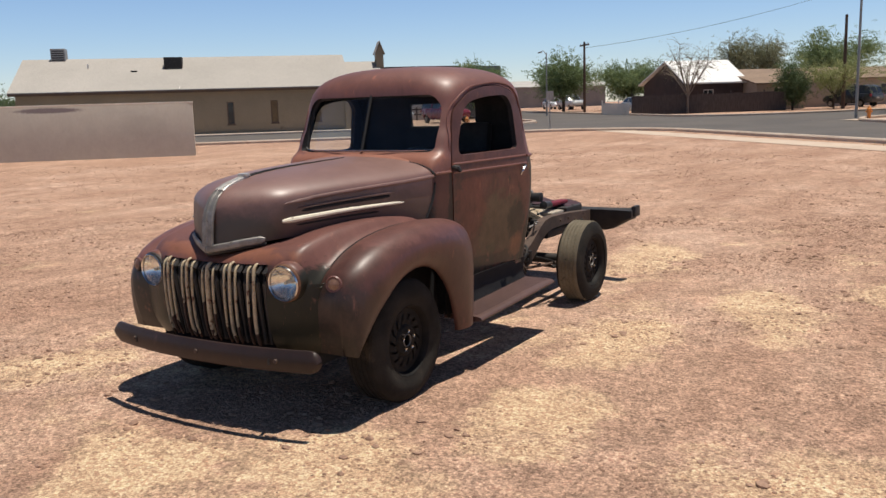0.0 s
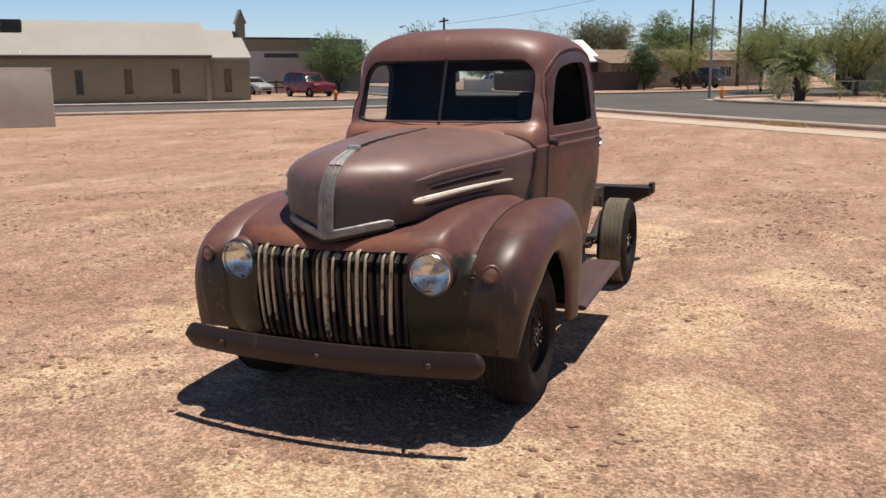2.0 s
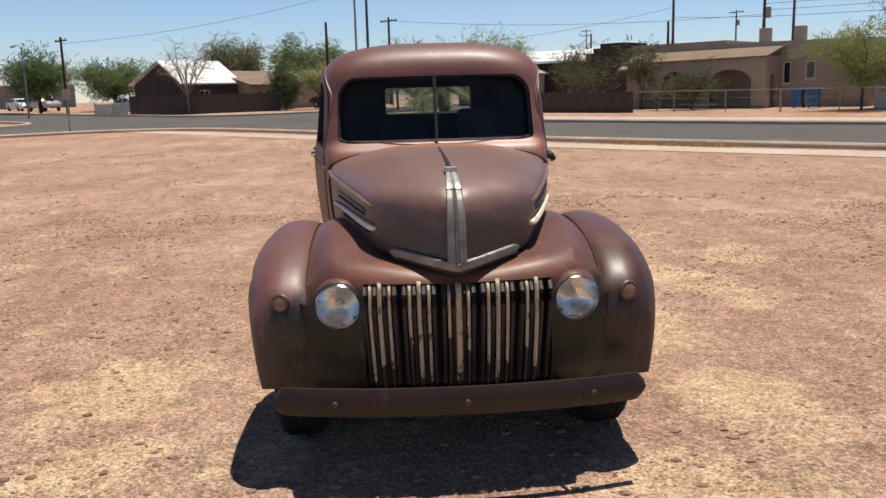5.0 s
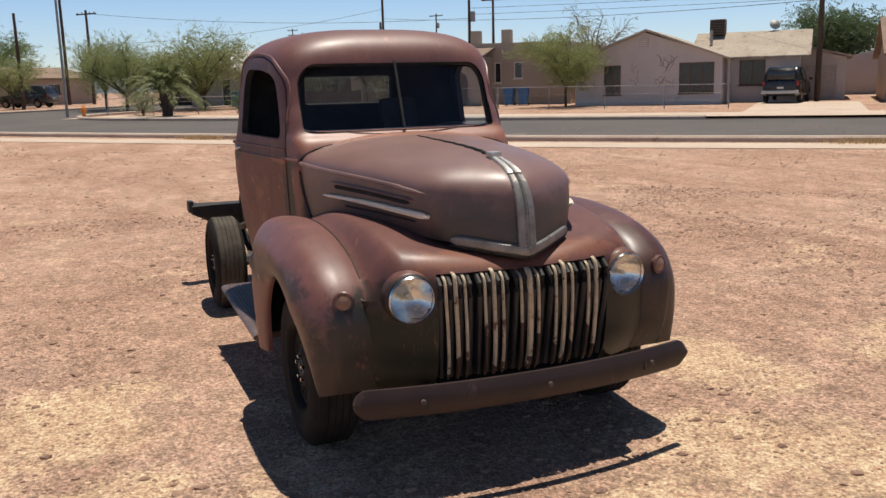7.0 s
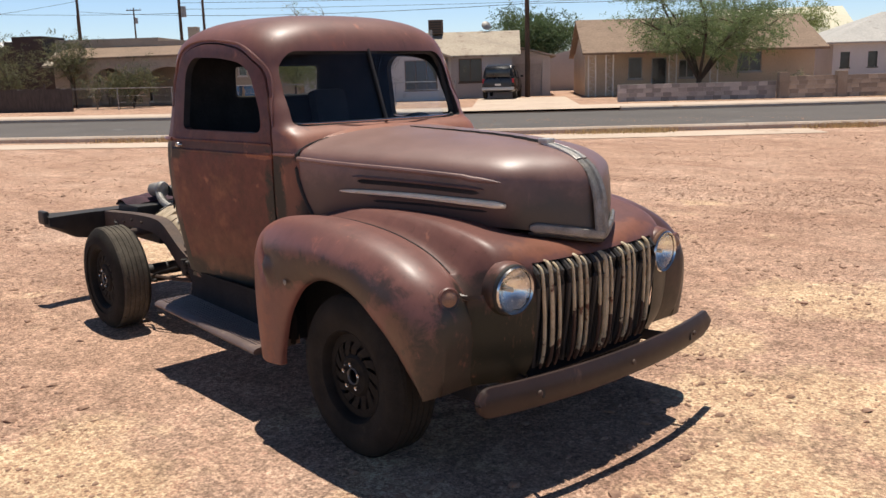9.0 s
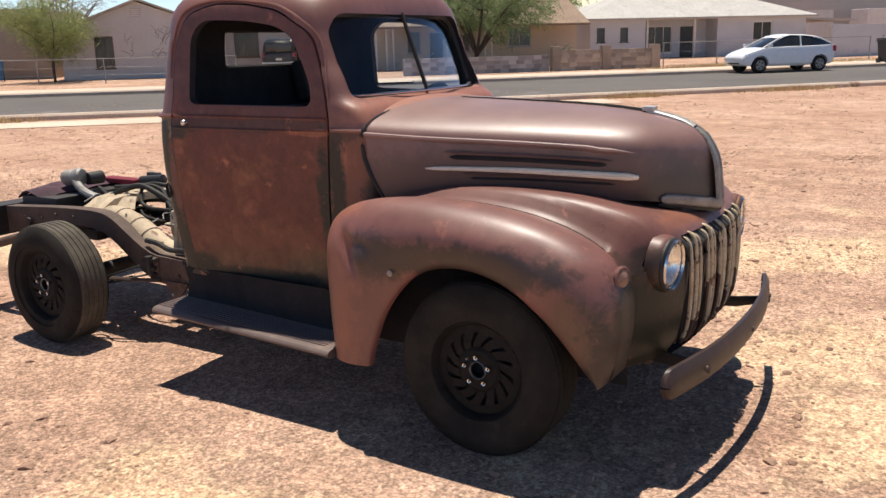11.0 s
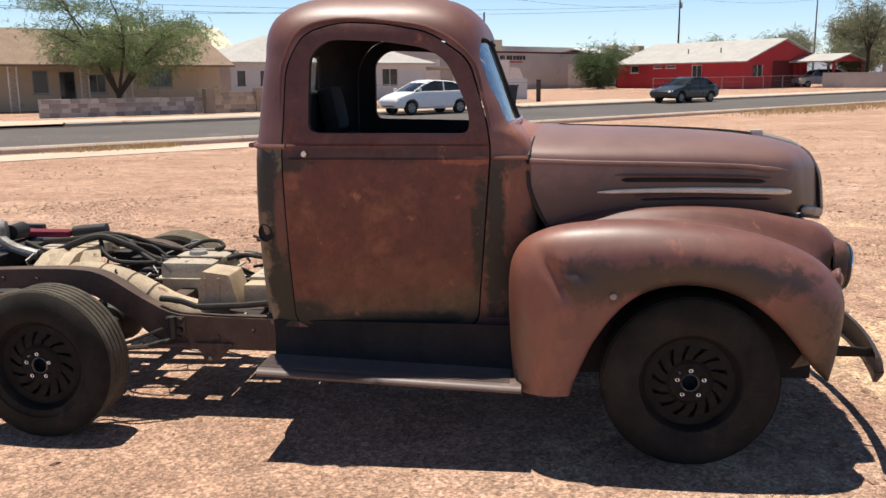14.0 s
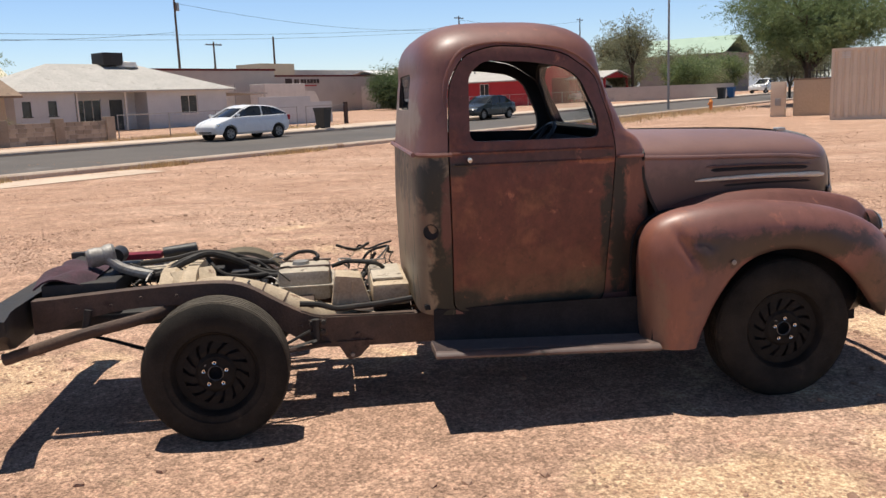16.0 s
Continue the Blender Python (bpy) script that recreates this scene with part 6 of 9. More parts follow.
# --- wheels
def wheel(x, s, r, hub, face, tread):
    """A black five-lug wheel with slanted slots; face: half track at the outside of the tyre."""
    m = pose(x, s * face, hub, 0, 0, 0 if s > 0 else 180)
    w = 0.235
    prof = [(0.205, -w + 0.02), (0.245, -w + 0.004), (r - 0.075, -w), (r - 0.03, -w + 0.012), (r - 0.008, -w + 0.035)]
    for k in range(5):
        c = -w + 0.045 + k * (w - 0.09) / 4.5
        prof += [(r, c), (r, c + 0.022), (r - 0.005, c + 0.024), (r - 0.005, c + 0.029)]
    prof += [(r, -0.05), (r - 0.008, -0.030), (r - 0.03, -0.010), (r - 0.075, 0.0), (r - 0.11, 0.001), (0.245, -0.006), (0.212, -0.012), (0.200, -0.03)]
    wh = part("wheel", lathed([(0.200, -0.20), (0.214, -0.02), (0.209, -0.012), (0.200, -0.022), (0.192, -0.050), (0.186, -0.052)], 48, "y"), M_RIM, truck, "matt black wheel with slanted slots", m=m)
    k0, k1 = 4, len(prof) - 7
    tyre = part("tyre", lathed(prof[:k0 + 1] + [(r - 0.02, -w + 0.05), (r - 0.02, -0.06)] + prof[k1:], 64, "y"), M_TYRE, wh, "dusty road tyre")
    part("tread", lathed(prof[k0:k1 + 1], 64, "y"), tread, tyre, "worn dusty tread")
    bm = bmesh.new()
    # disc: hub plate, slanted spokes, ring
    lathe(bm, [(0.030, -0.040), (0.034, -0.034), (0.082, -0.036), (0.096, -0.046), (0.098, -0.060)], 32, "y")
    lathe(bm, [(0.152, -0.060), (0.157, -0.047), (0.187, -0.048), (0.190, -0.07)], 40, "y")
    for k in range(14):
        a = 2 * math.pi * k / 14
        def P(rr, da, h):
            return (rr * math.cos(a + da), h, rr * math.sin(a + da))
        for q in ([P(0.078, -0.24, -0.050), P(0.078, 0.20, -0.050), P(0.120, 0.37, -0.044), P(0.120, 0.05, -0.044)], [P(0.120, 0.05, -0.044), P(0.120, 0.37, -0.044), P(0.170, 0.58, -0.050), P(0.170, 0.27, -0.050)]):
            bm.faces.new([bm.verts.new(p) for p in q])
    part("rim_disc", bm, M_RIM, wh, "black slotted rim disc")
    part("brake_drum", lathed([(0.001, -0.085), (0.165, -0.085), (0.170, -0.16)], 28, "y"), M_INNER, wh)
    part("hub_ring", lathed([(0.033, -0.036), (0.036, -0.026), (0.039, -0.036)], 28, "y"), M_ALU, wh, "bright hub ring")
    for k in range(5):
        a = 2 * math.pi * k / 5 + 0.3
        part("lug_nut", lathed([(0.0045, -0.030), (0.0045, -0.020), (0.0095, -0.018), (0.0105, -0.040)], 8, "y", Matrix.Translation((0.057 * math.cos(a), 0, 0.057 * math.sin(a)))), M_CHROME, wh)
    part("valve", pipe([(0.045, -0.04, 0.045), (0.045, -0.02, 0.045)], 0.004, 6), M_ALU, wh)
    return wh


for s in (1, -1):
    wheel(0.0, s, 0.368, 0.343, 0.865, M_TYRE)
    wheel(-2.902, s, 0.352, 0.327, 0.855, M_TREAD_L if s > 0 else M_TREAD)

# ---------------------------------------------------------------- the street: materials
def stucco(name, a, b, stain=None):
    return surface(name, a, b, 0.7, 0.9, 0.0, 0.25, 18, stain, 0.9, 0.64)


M_CHURCH = stucco("tan_church_wall", (0.24, 0.195, 0.135), (0.28, 0.225, 0.16), (0.21, 0.165, 0.115))
M_CHROOF = surface("pale_beige_sheet_roof", (0.365, 0.340, 0.305), (0.42, 0.39, 0.352), 0.25, 0.75, 0.0, 0.1, 14, (0.35, 0.32, 0.28), 0.5, 0.68)
M_WHITEWALL = worn_paint("off_white_block_wall", (0.555, 0.510, 0.430), (0.585, 0.540, 0.455), (0.52, 0.47, 0.39), (0.46, 0.41, 0.34), 0.66, 0.74, 0.05, 0.2, 0.8,
                         [((-7.5, 0, 1.86), (1.15, 2, 0.10), (0.17, 0.135, 0.145), 0.85), ((-4.2, 0, 1.2), (0.9, 2, 0.45), (0.49, 0.45, 0.38), 0.5)], 0.1, 0.5, 0.05, 0.9, 0.15, 0.0)
M_WALLCAP = stucco("pale_wall_cap", (0.68, 0.63, 0.55), (0.74, 0.69, 0.60), (0.60, 0.54, 0.46))
M_WHITE = stucco("white_stucco", (0.50, 0.47, 0.46), (0.56, 0.53, 0.51), (0.43, 0.395, 0.37))
M_BEIGE = stucco("beige_stucco", (0.36, 0.295, 0.235), (0.42, 0.345, 0.275), (0.31, 0.25, 0.20))
M_PEACH = stucco("sandy_stucco", (0.50, 0.40, 0.29), (0.56, 0.45, 0.33), (0.43, 0.34, 0.25))
M_BLUEGREY = stucco("blue_grey_paint", (0.49, 0.505, 0.525), (0.55, 0.565, 0.585), (0.45, 0.46, 0.475))
M_GREYB = stucco("pale_grey_block", (0.42, 0.385, 0.36), (0.47, 0.43, 0.40), (0.37, 0.33, 0.31))
M_REDWALL = stucco("red_painted_wall", (0.36, 0.030, 0.040), (0.42, 0.040, 0.048), (0.28, 0.03, 0.04))
M_DARKWALL = stucco("dark_brown_boards", (0.05, 0.036, 0.032), (0.075, 0.052, 0.046))
M_GREYROOF = surface("light_grey_shingles", (0.40, 0.385, 0.36), (0.47, 0.45, 0.42), 0.8, 0.9, 0.0, 0.4, 9, (0.33, 0.31, 0.28), 1.5, 0.6)
M_TANROOF = surface("worn_tan_shingles", (0.36, 0.30, 0.235), (0.44, 0.38, 0.30), 0.9, 0.9, 0.0, 0.4, 9, (0.26, 0.20, 0.155), 1.6, 0.58)
M_BROWNROOF = surface("brown_shingles", (0.22, 0.155, 0.11), (0.28, 0.20, 0.145), 0.9, 0.9, 0.0, 0.4, 9, (0.16, 0.11, 0.08), 1.6, 0.6)
M_METALROOF = surface("white_metal_roof", (0.74, 0.74, 0.72), (0.82, 0.81, 0.78), 0.5, 0.5, 0.0, 0.1, 10)
M_CREAMROOF = surface("cream_coated_roof", (0.62, 0.58, 0.44), (0.70, 0.66, 0.52), 0.6, 0.8, 0.0, 0.2, 12)
M_GREENROOF = surface("pale_green_metal_roof", (0.30, 0.42, 0.33), (0.36, 0.48, 0.38), 0.5, 0.5, 0.0, 0.1, 10)
M_TRIMW = surface("white_painted_wood", (0.62, 0.59, 0.55), (0.7, 0.67, 0.62), 2, 0.7, 0.0, 0.1, 20)
M_TRIMB = surface("brown_painted_wood", (0.10, 0.065, 0.045), (0.14, 0.09, 0.06), 2, 0.7, 0.0, 0.1, 20)
M_WIN = surface("dark_window_glass", (0.014, 0.016, 0.018), (0.03, 0.033, 0.035), 1.5, 0.08, 0.0, 0.0, 10, spec=0.6)
M_WOODPANE = surface("boarded_brown_window", (0.13, 0.085, 0.045), (0.17, 0.115, 0.06), 2.5, 0.7, 0.0, 0.1, 20)
M_DOORD = surface("dark_green_door", (0.03, 0.04, 0.04), (0.05, 0.06, 0.06), 2.5, 0.5, 0.0, 0.1, 20)
M_POLE = surface("weathered_wood_pole", (0.07, 0.045, 0.032), (0.12, 0.08, 0.055), 3, 0.9, 0.0, 0.3, 30, stretch=(6, 6, 1))
M_STEELPOLE = surface("grey_steel_pole", (0.30, 0.29, 0.28), (0.38, 0.37, 0.35), 3, 0.5, 0.4, 0.1, 30)
M_FENCE = surface("galvanised_fence_steel", (0.28, 0.28, 0.28), (0.36, 0.355, 0.35), 3, 0.45, 0.6, 0.1, 30)
M_WOODF = surface("dark_weathered_fence", (0.055, 0.045, 0.042), (0.09, 0.075, 0.068), 2, 0.9, 0.0, 0.3, 20, stretch=(5, 5, 1))
M_BLOCKG = surface("grey_garden_block", (0.33, 0.30, 0.28), (0.40, 0.365, 0.34), 2, 0.9, 0.0, 0.3, 18, vary=0.38)
M_BLOCKT = surface("tan_garden_block", (0.34, 0.265, 0.20), (0.44, 0.365, 0.29), 2, 0.9, 0.0, 0.3, 18, vary=0.3)
M_CABLE = surface("black_cable", (0.02, 0.02, 0.022), (0.03, 0.03, 0.03), 3, 0.6, 0.0, 0.0, 20)
M_HYDRANT = surface("orange_hydrant_paint", (0.62, 0.20, 0.035), (0.70, 0.26, 0.05), 4, 0.5, 0.0, 0.1, 30)
M_BINBLACK = surface("black_bin_plastic", (0.018, 0.018, 0.018), (0.03, 0.03, 0.03), 4, 0.5, 0.0, 0.1, 30)
M_BINBLUE = surface("blue_bin_plastic", (0.015, 0.10, 0.26), (0.025, 0.13, 0.32), 4, 0.5, 0.0, 0.1, 30)
M_CONT = surface("beige_container_paint", (0.62, 0.51, 0.395), (0.69, 0.575, 0.45), 0.8, 0.6, 0.0, 0.05, 40)
M_BARK = surface("tree_bark", (0.045, 0.032, 0.024), (0.085, 0.062, 0.045), 5, 0.95, 0.0, 0.5, 30, stretch=(4, 4, 1))
M_TWIG = surface("bare_grey_twigs", (0.16, 0.13, 0.105), (0.21, 0.175, 0.14), 5, 0.95, 0.0, 0.2, 30)


def leaf_mat(name, a, b):
    """Thin leaves: part of the light shines through them."""
    m = surface(name, a, b, 0.9, 0.6, 0.0, 0.0, 6)
    nt = m.node_tree
    n = nt.nodes
    bs = n["Principled BSDF"]
    tr, mx = n.new("ShaderNodeBsdfTranslucent"), n.new("ShaderNodeMixShader")
    nt.links.new(bs.inputs["Base Color"].links[0].from_socket, tr.inputs["Color"])
    mx.inputs[0].default_value = 0.45
    nt.links.new(bs.outputs[0], mx.inputs[1])
    nt.links.new(tr.outputs[0], mx.inputs[2])
    nt.links.new(mx.outputs[0], n["Material Output"].inputs["Surface"])
    return m


M_LEAF = leaf_mat("mesquite_leaf", (0.135, 0.190, 0.080), (0.220, 0.285, 0.130))
M_LEAF2 = leaf_mat("pale_palo_verde_leaf", (0.24, 0.27, 0.10), (0.32, 0.35, 0.15))
M_LEAF3 = leaf_mat("dark_oleander_leaf", (0.08, 0.125, 0.055), (0.13, 0.18, 0.08))
M_LEAF4 = leaf_mat("grey_green_leaf", (0.19, 0.20, 0.12), (0.27, 0.275, 0.17))
M_LEAF5 = leaf_mat("dull_olive_leaf", (0.105, 0.110, 0.055), (0.160, 0.160, 0.085))
M_PALM = leaf_mat("palm_frond", (0.15, 0.185, 0.07), (0.24, 0.265, 0.12))

# ---------------------------------------------------------------- builders for houses


def face_windows(house, wins, depth=0.07, y=0.0, frame_mat=None, pane_mat=None):
    """Windows in the front wall: frame, sill and panes set into the opening; wins: x0, x1, z0, z1, panes."""
    for x0, x1, z0, z1, k in wins:
        bm = bmesh.new()
        t = 0.055
        ya, yb = y + depth - 0.03, y + depth + 0.03
        ring = [[bm.verts.new((x, yy, z)) for x, z in ((x0 + i, z0 + i), (x1 - i, z0 + i), (x1 - i, z1 - i), (x0 + i, z1 - i))] for i, yy in ((0, ya), (t, ya), (t, yb), (0, yb))]
        for a, b in zip(ring, ring[1:] + ring[:1]):
            for i in range(4):
                bm.faces.new([a[i], a[(i + 1) % 4], b[(i + 1) % 4], b[i]])
        bmesh.ops.recalc_face_normals(bm, faces=bm.faces)
        w = part("window", bm, frame_mat or M_TRIMW, house, smooth=0)
        for i in range(1, k):
            xm = x0 + (x1 - x0) * i / k
            part("mullion", boxm(xm - 0.02, xm + 0.02, y + depth - 0.025, y + depth + 0.025, z0 + t, z1 - t), frame_mat or M_TRIMW, w, smooth=0)
        for i in range(k):
            xa, xb = x0 + (x1 - x0) * i / k, x0 + (x1 - x0) * (i + 1) / k
            part("pane", boxm(xa + 0.01, xb - 0.01, y + depth + 0.01, y + depth + 0.02, z0 + 0.01, z1 - 0.01), pane_mat or M_WIN, w, smooth=0)
        part("sill", boxm(x0 - 0.05, x1 + 0.05, y - 0.05, y + 0.02, z0 - 0.07, z0 - 0.003), frame_mat or M_TRIMW, w, smooth=0)


def walls(house, poly, depth, mat, wins=(), y=0.0, name="wall", label=""):
    """A solid house body: front outline (x, z) pushed back by depth, with openings cut into the front."""
    steps = [("DIFFERENCE", boxm(a, b, y - 0.2, y + 0.14, c, d)) for a, b, c, d, *_ in wins]
    me = carve(prism(bmesh.new(), poly, y, y + depth, "y"), steps)
    return part_mesh(name, me, mat, house, label, 0)


def slab(points, t=0.12):
    """A roof plane: a polygon given a thickness downwards."""
    bm = bmesh.new()
    a = [bm.verts.new(p) for p in points]
    b = [bm.verts.new(Vector(p) - Vector((0, 0, t))) for p in points]
    n = len(a)
    bm.faces.new(a)
    bm.faces.new(b[::-1])
    for i in range(n):
        bm.faces.new([a[i], b[i], b[(i + 1) % n], a[(i + 1) % n]])
    bmesh.ops.recalc_face_normals(bm, faces=bm.faces)
    return bm


def gable_y(house, x0, x1, y0, y1, ze, zp, mat, over=0.35, xp=None):
    """Front-gabled roof: ridge along y."""
    xp = (x0 + x1) / 2 if xp is None else xp
    k0 = (zp - ze) / (xp - x0)
    k1 = (zp - ze) / (x1 - xp)
    for pts in ([(x0 - over, y0 - over, ze - over * k0), (xp, y0 - over, zp), (xp, y1 + over, zp), (x0 - over, y1 + over, ze - over * k0)],
                [(xp, y0 - over, zp), (x1 + over, y0 - over, ze - over * k1), (x1 + over, y1 + over, ze - over * k1), (xp, y1 + over, zp)]):
        part("roof", slab([(p[0], p[1], p[2] + 0.13) for p in pts]), mat, house, smooth=0)


def gable_x(house, x0, x1, y0, y1, ze, zp, mat, over=0.35, yp=None):
    """Side-gabled roof: ridge along x."""
    yp = (y0 + y1) / 2 if yp is None else yp
    k0, k1 = (zp - ze) / (yp - y0), (zp - ze) / (y1 - yp)
    for pts in ([(x0 - over, y0 - over, ze - over * k0), (x1 + over, y0 - over, ze - over * k0), (x1 + over, yp, zp), (x0 - over, yp, zp)],
                [(x0 - over, yp, zp), (x1 + over, yp, zp), (x1 + over, y1 + over, ze - over * k1), (x0 - over, y1 + over, ze - over * k1)]):
        part("roof", slab([(p[0], p[1], p[2] + 0.13) for p in pts]), mat, house, smooth=0)


def gable_ends(house, x0, x1, y0, y1, ze, zp, mat, yp=None):
    yp = (y0 + y1) / 2 if yp is None else yp
    for x in (x0, x1 - 0.15):
        part("gable_wall", prism(bmesh.new(), [(y0, ze - 0.05), (y1, ze - 0.05), (yp, zp)], x, x + 0.15, "x"), mat, house, smooth=0)


def hip(house, x0, x1, y0, y1, ze, zp, mat, over=0.5):
    xa, xb, ya, yb = x0 - over, x1 + over, y0 - over, y1 + over
    d = (yb - ya) / 2
    r0, r1, ym = (xa + d, (ya + yb) / 2, zp), (xb - d, (ya + yb) / 2, zp), (ya + yb) / 2
    if xb - d < xa + d:
        r0 = r1 = ((xa + xb) / 2, ym, zp)
    for pts in ([(xa, ya, ze), (xb, ya, ze), r1, r0], [(xb, yb, ze), (xa, yb, ze), r0, r1], [(xa, yb, ze), (xa, ya, ze), r0], [(xb, ya, ze), (xb, yb, ze), r1]):
        q = [pts[0]]
        for p in pts[1:]:
            if (Vector(p) - Vector(q[-1])).length > 0.01:
                q.append(p)
        part("roof", slab(q, 0.10), mat, house, smooth=0)


def roof_cooler(house, x, y, z, w=1.0, h=0.8, mat=None):
    b = part("roof_cooler", boxm(x - w / 2, x + w / 2, y - w / 2, y + w / 2, z, z + h, bevel=0.02), mat or M_STEELPOLE, house, "boxy evaporative cooler")
    for k in range(5):
        part("louvre", boxm(x - w * 0.42, x + w * 0.42, y - w / 2 - 0.02, y - w / 2, z + 0.08 + k * h * 0.17, z + 0.10 + k * h * 0.17 + 0.05), M_BARK_BLACK, b, smooth=0)


# ---------------------------------------------------------------- church and west side
church = thing("church", "long tan church with a pale pitched roof and a small belfry", "church", at_street(-52.6, 0, 90))
cw = [(-1.62, -1.17, 0.62, 2.05, 1), (1.16, 1.62, 0.64, 2.08, 1), (3.96, 4.42, 0.64, 2.08, 1), (-4.5, -4.0, 0.62, 2.05, 1), (-7.4, -6.9, 0.62, 2.05, 1)]
walls(church, [(-14.2, -0.3), (6.25, -0.3), (6.25, 2.93), (-14.2, 2.93)], 9.0, M_CHURCH, cw)
face_windows(church, cw[:1], frame_mat=M_TRIMB)
face_windows(church, cw[1:], frame_mat=M_TRIMB, pane_mat=M_WOODPANE)
walls(church, [(6.26, -0.3), (8.85, -0.3), (8.85, 2.72), (6.26, 2.72)], 8.4, M_CHURCH, [(7.2, 7.66, 0.66, 2.08, 1)], y=0.35)
face_windows(church, [(7.2, 7.66, 0.66, 2.08, 1)], y=0.35, frame_mat=M_TRIMB, pane_mat=M_WOODPANE)
gable_x(church, -14.2, 6.1, 0, 9.0, 2.95, 5.05, M_CHROOF, 0.35)
gable_ends(church, -14.1, 6.2, 0, 9.0, 2.95, 5.05, M_CHURCH)
gable_x(church, 6.3, 8.7, 0.35, 8.75, 2.75, 4.55, M_CHROOF, 0.25)
gable_ends(church, 6.3, 8.85, 0.35, 8.75, 2.75, 4.5, M_CHURCH)
part("fascia", boxm(-14.5, 6.4, -0.40, -0.34, 2.70, 2.86), M_TRIMB, church, smooth=0)
part("pilaster", boxm(6.0, 6.3, -0.12, 0.0, -0.2, 2.3), M_CHURCH, church, smooth=0)
bel = part("belfry", prism(bmesh.new(), [(8.72, 3.9), (9.22, 3.9), (9.22, 5.25), (8.97, 5.9), (8.72, 5.25)], 3.4, 4.3, "y"), M_CHURCH, church, "small gabled belfry", 0)
part("belfry_roof", slab([(8.62, 3.3, 5.16), (8.97, 3.3, 6.02), (8.97, 4.4, 6.02), (8.62, 4.4, 5.16)], 0.08), M_CHROOF, bel, smooth=0)
part("belfry_roof", slab([(8.97, 3.3, 6.02), (9.32, 3.3, 5.16), (9.32, 4.4, 5.16), (8.97, 4.4, 6.02)], 0.08), M_CHROOF, bel, smooth=0)
roof_cooler(church, -4.95, 3.2, 4.35, 1.15, 0.75, M_BARK_BLACK)
roof_cooler(church, -12.3, 4.6, 5.0, 0.9, 0.85, M_STEELPOLE)
part("vent_pipe", pipe([(-10.3, 3.0, 4.2), (-10.3, 3.0, 4.75)], 0.05, 8), M_TRIMW, church)
part("roof_vent", boxm(-7.6, -7.2, 2.3, 2.6, 4.05, 4.25), M_BARK_BLACK, church, smooth=0)
part("gutter_drip_stain", pipe([(-4.35, 3.0, 4.4), (-4.4, 1.0, 3.46), (-4.45, -0.3, 2.95)], 0.03, 6), M_TRIMW, church, "pale pipe down the roof slope")

wall_block = solo("wall_block", boxm(-28.0, -2.35, -0.10, 0.10, -0.2, 2.01, bevel=0.012), M_WHITEWALL, "long off-white stuccoed block wall", "wall", at_street(-29.4, 0, 90), kind="structure")
solo("wall_cap", boxm(-28.0, -2.33, -0.12, 0.12, 2.01, 2.06, bevel=0.01), M_WALLCAP, "rough cap course on the off-white wall", "wall", at_street(-29.4, 0, 90), kind="structure")

M_DARKRED = stucco("shaded_red_stucco", (0.10, 0.012, 0.014), (0.13, 0.016, 0.018))
M_DARKGREY = stucco("dull_grey_block", (0.22, 0.205, 0.19), (0.27, 0.25, 0.23), (0.18, 0.165, 0.15))
shop = thing("garage_building", "grey flat-roofed garage with a white front", "building", at_street(-72, 12, 90))
walls(shop, [(-3, -0.3), (6.5, -0.3), (6.5, 4.6), (-3, 4.6)], 12, M_CHURCH, [(2.0, 4.0, 0, 2.6, 2)])
part("white_front", boxm(-0.5, 5.6, -0.12, 0.0, 0.0, 3.6), M_GREYB, shop, smooth=0)
part("side_block", boxm(6.7, 10.6, 0.5, 10, -0.3, 4.7), M_DARKGREY, shop, smooth=0)
part("sign_bar", boxm(1.6, 4.6, -0.17, -0.12, 3.05, 3.4), M_DOORD, shop, smooth=0)
face_windows(shop, [(2.0, 4.0, 0.0, 2.6, 2)])
part("parapet", boxm(-3.1, 6.6, -0.1, 0.2, 4.6, 4.75), M_DARKWALL, shop, smooth=0)

barn = thing("gabled_house", "dark gabled house with a bright white metal roof", "house", at_street(-63.5, 36.5, 90))
walls(barn, [(0, -0.3), (5.4, -0.3), (5.4, 2.55), (0, 2.55)], 8.2, M_DARKWALL, [(1.6, 2.6, 1.0, 1.9, 2)])
face_windows(barn, [(1.6, 2.6, 1.0, 1.9, 2)])
gable_x(barn, 0, 5.4, 0, 8.2, 2.6, 4.4, M_METALROOF, 0.4, yp=3.3)
gable_ends(barn, 0.0, 5.4, 0, 8.2, 2.6, 4.4, M_DARKWALL, yp=3.3)
far_row = thing("long_shed", "long low grey shed at the street's far end", "building", at_street(-122, 30, 90))
part("wall", boxm(-6, 24, 0, 9, -0.3, 3.1), M_DARKGREY, far_row, smooth=0)
gable_x(far_row, -6, 24, 0, 9, 3.1, 4.0, M_GREYROOF, 0.4)
house_w = thing("low_house", "low pale house with a brown shingle roof", "house", at_street(-61.5, 42.0, 90))
walls(house_w, [(0, -0.3), (4.6, -0.3), (4.6, 2.2), (0, 2.2)], 7.2, M_BEIGE, [(1.6, 2.6, 0.9, 1.9, 2)])
face_windows(house_w, [(1.6, 2.6, 0.9, 1.9, 2)])
gable_x(house_w, 0, 4.6, 0, 7.2, 2.25, 3.25, M_BROWNROOF, 0.4, yp=4.2)
gable_ends(house_w, 0.0, 4.6, 0, 7.2, 2.25, 3.25, M_BEIGE, yp=4.2)
house_x = thing("long_house", "long low beige house with a brown roof", "house", at_street(-64.5, 50, 90))
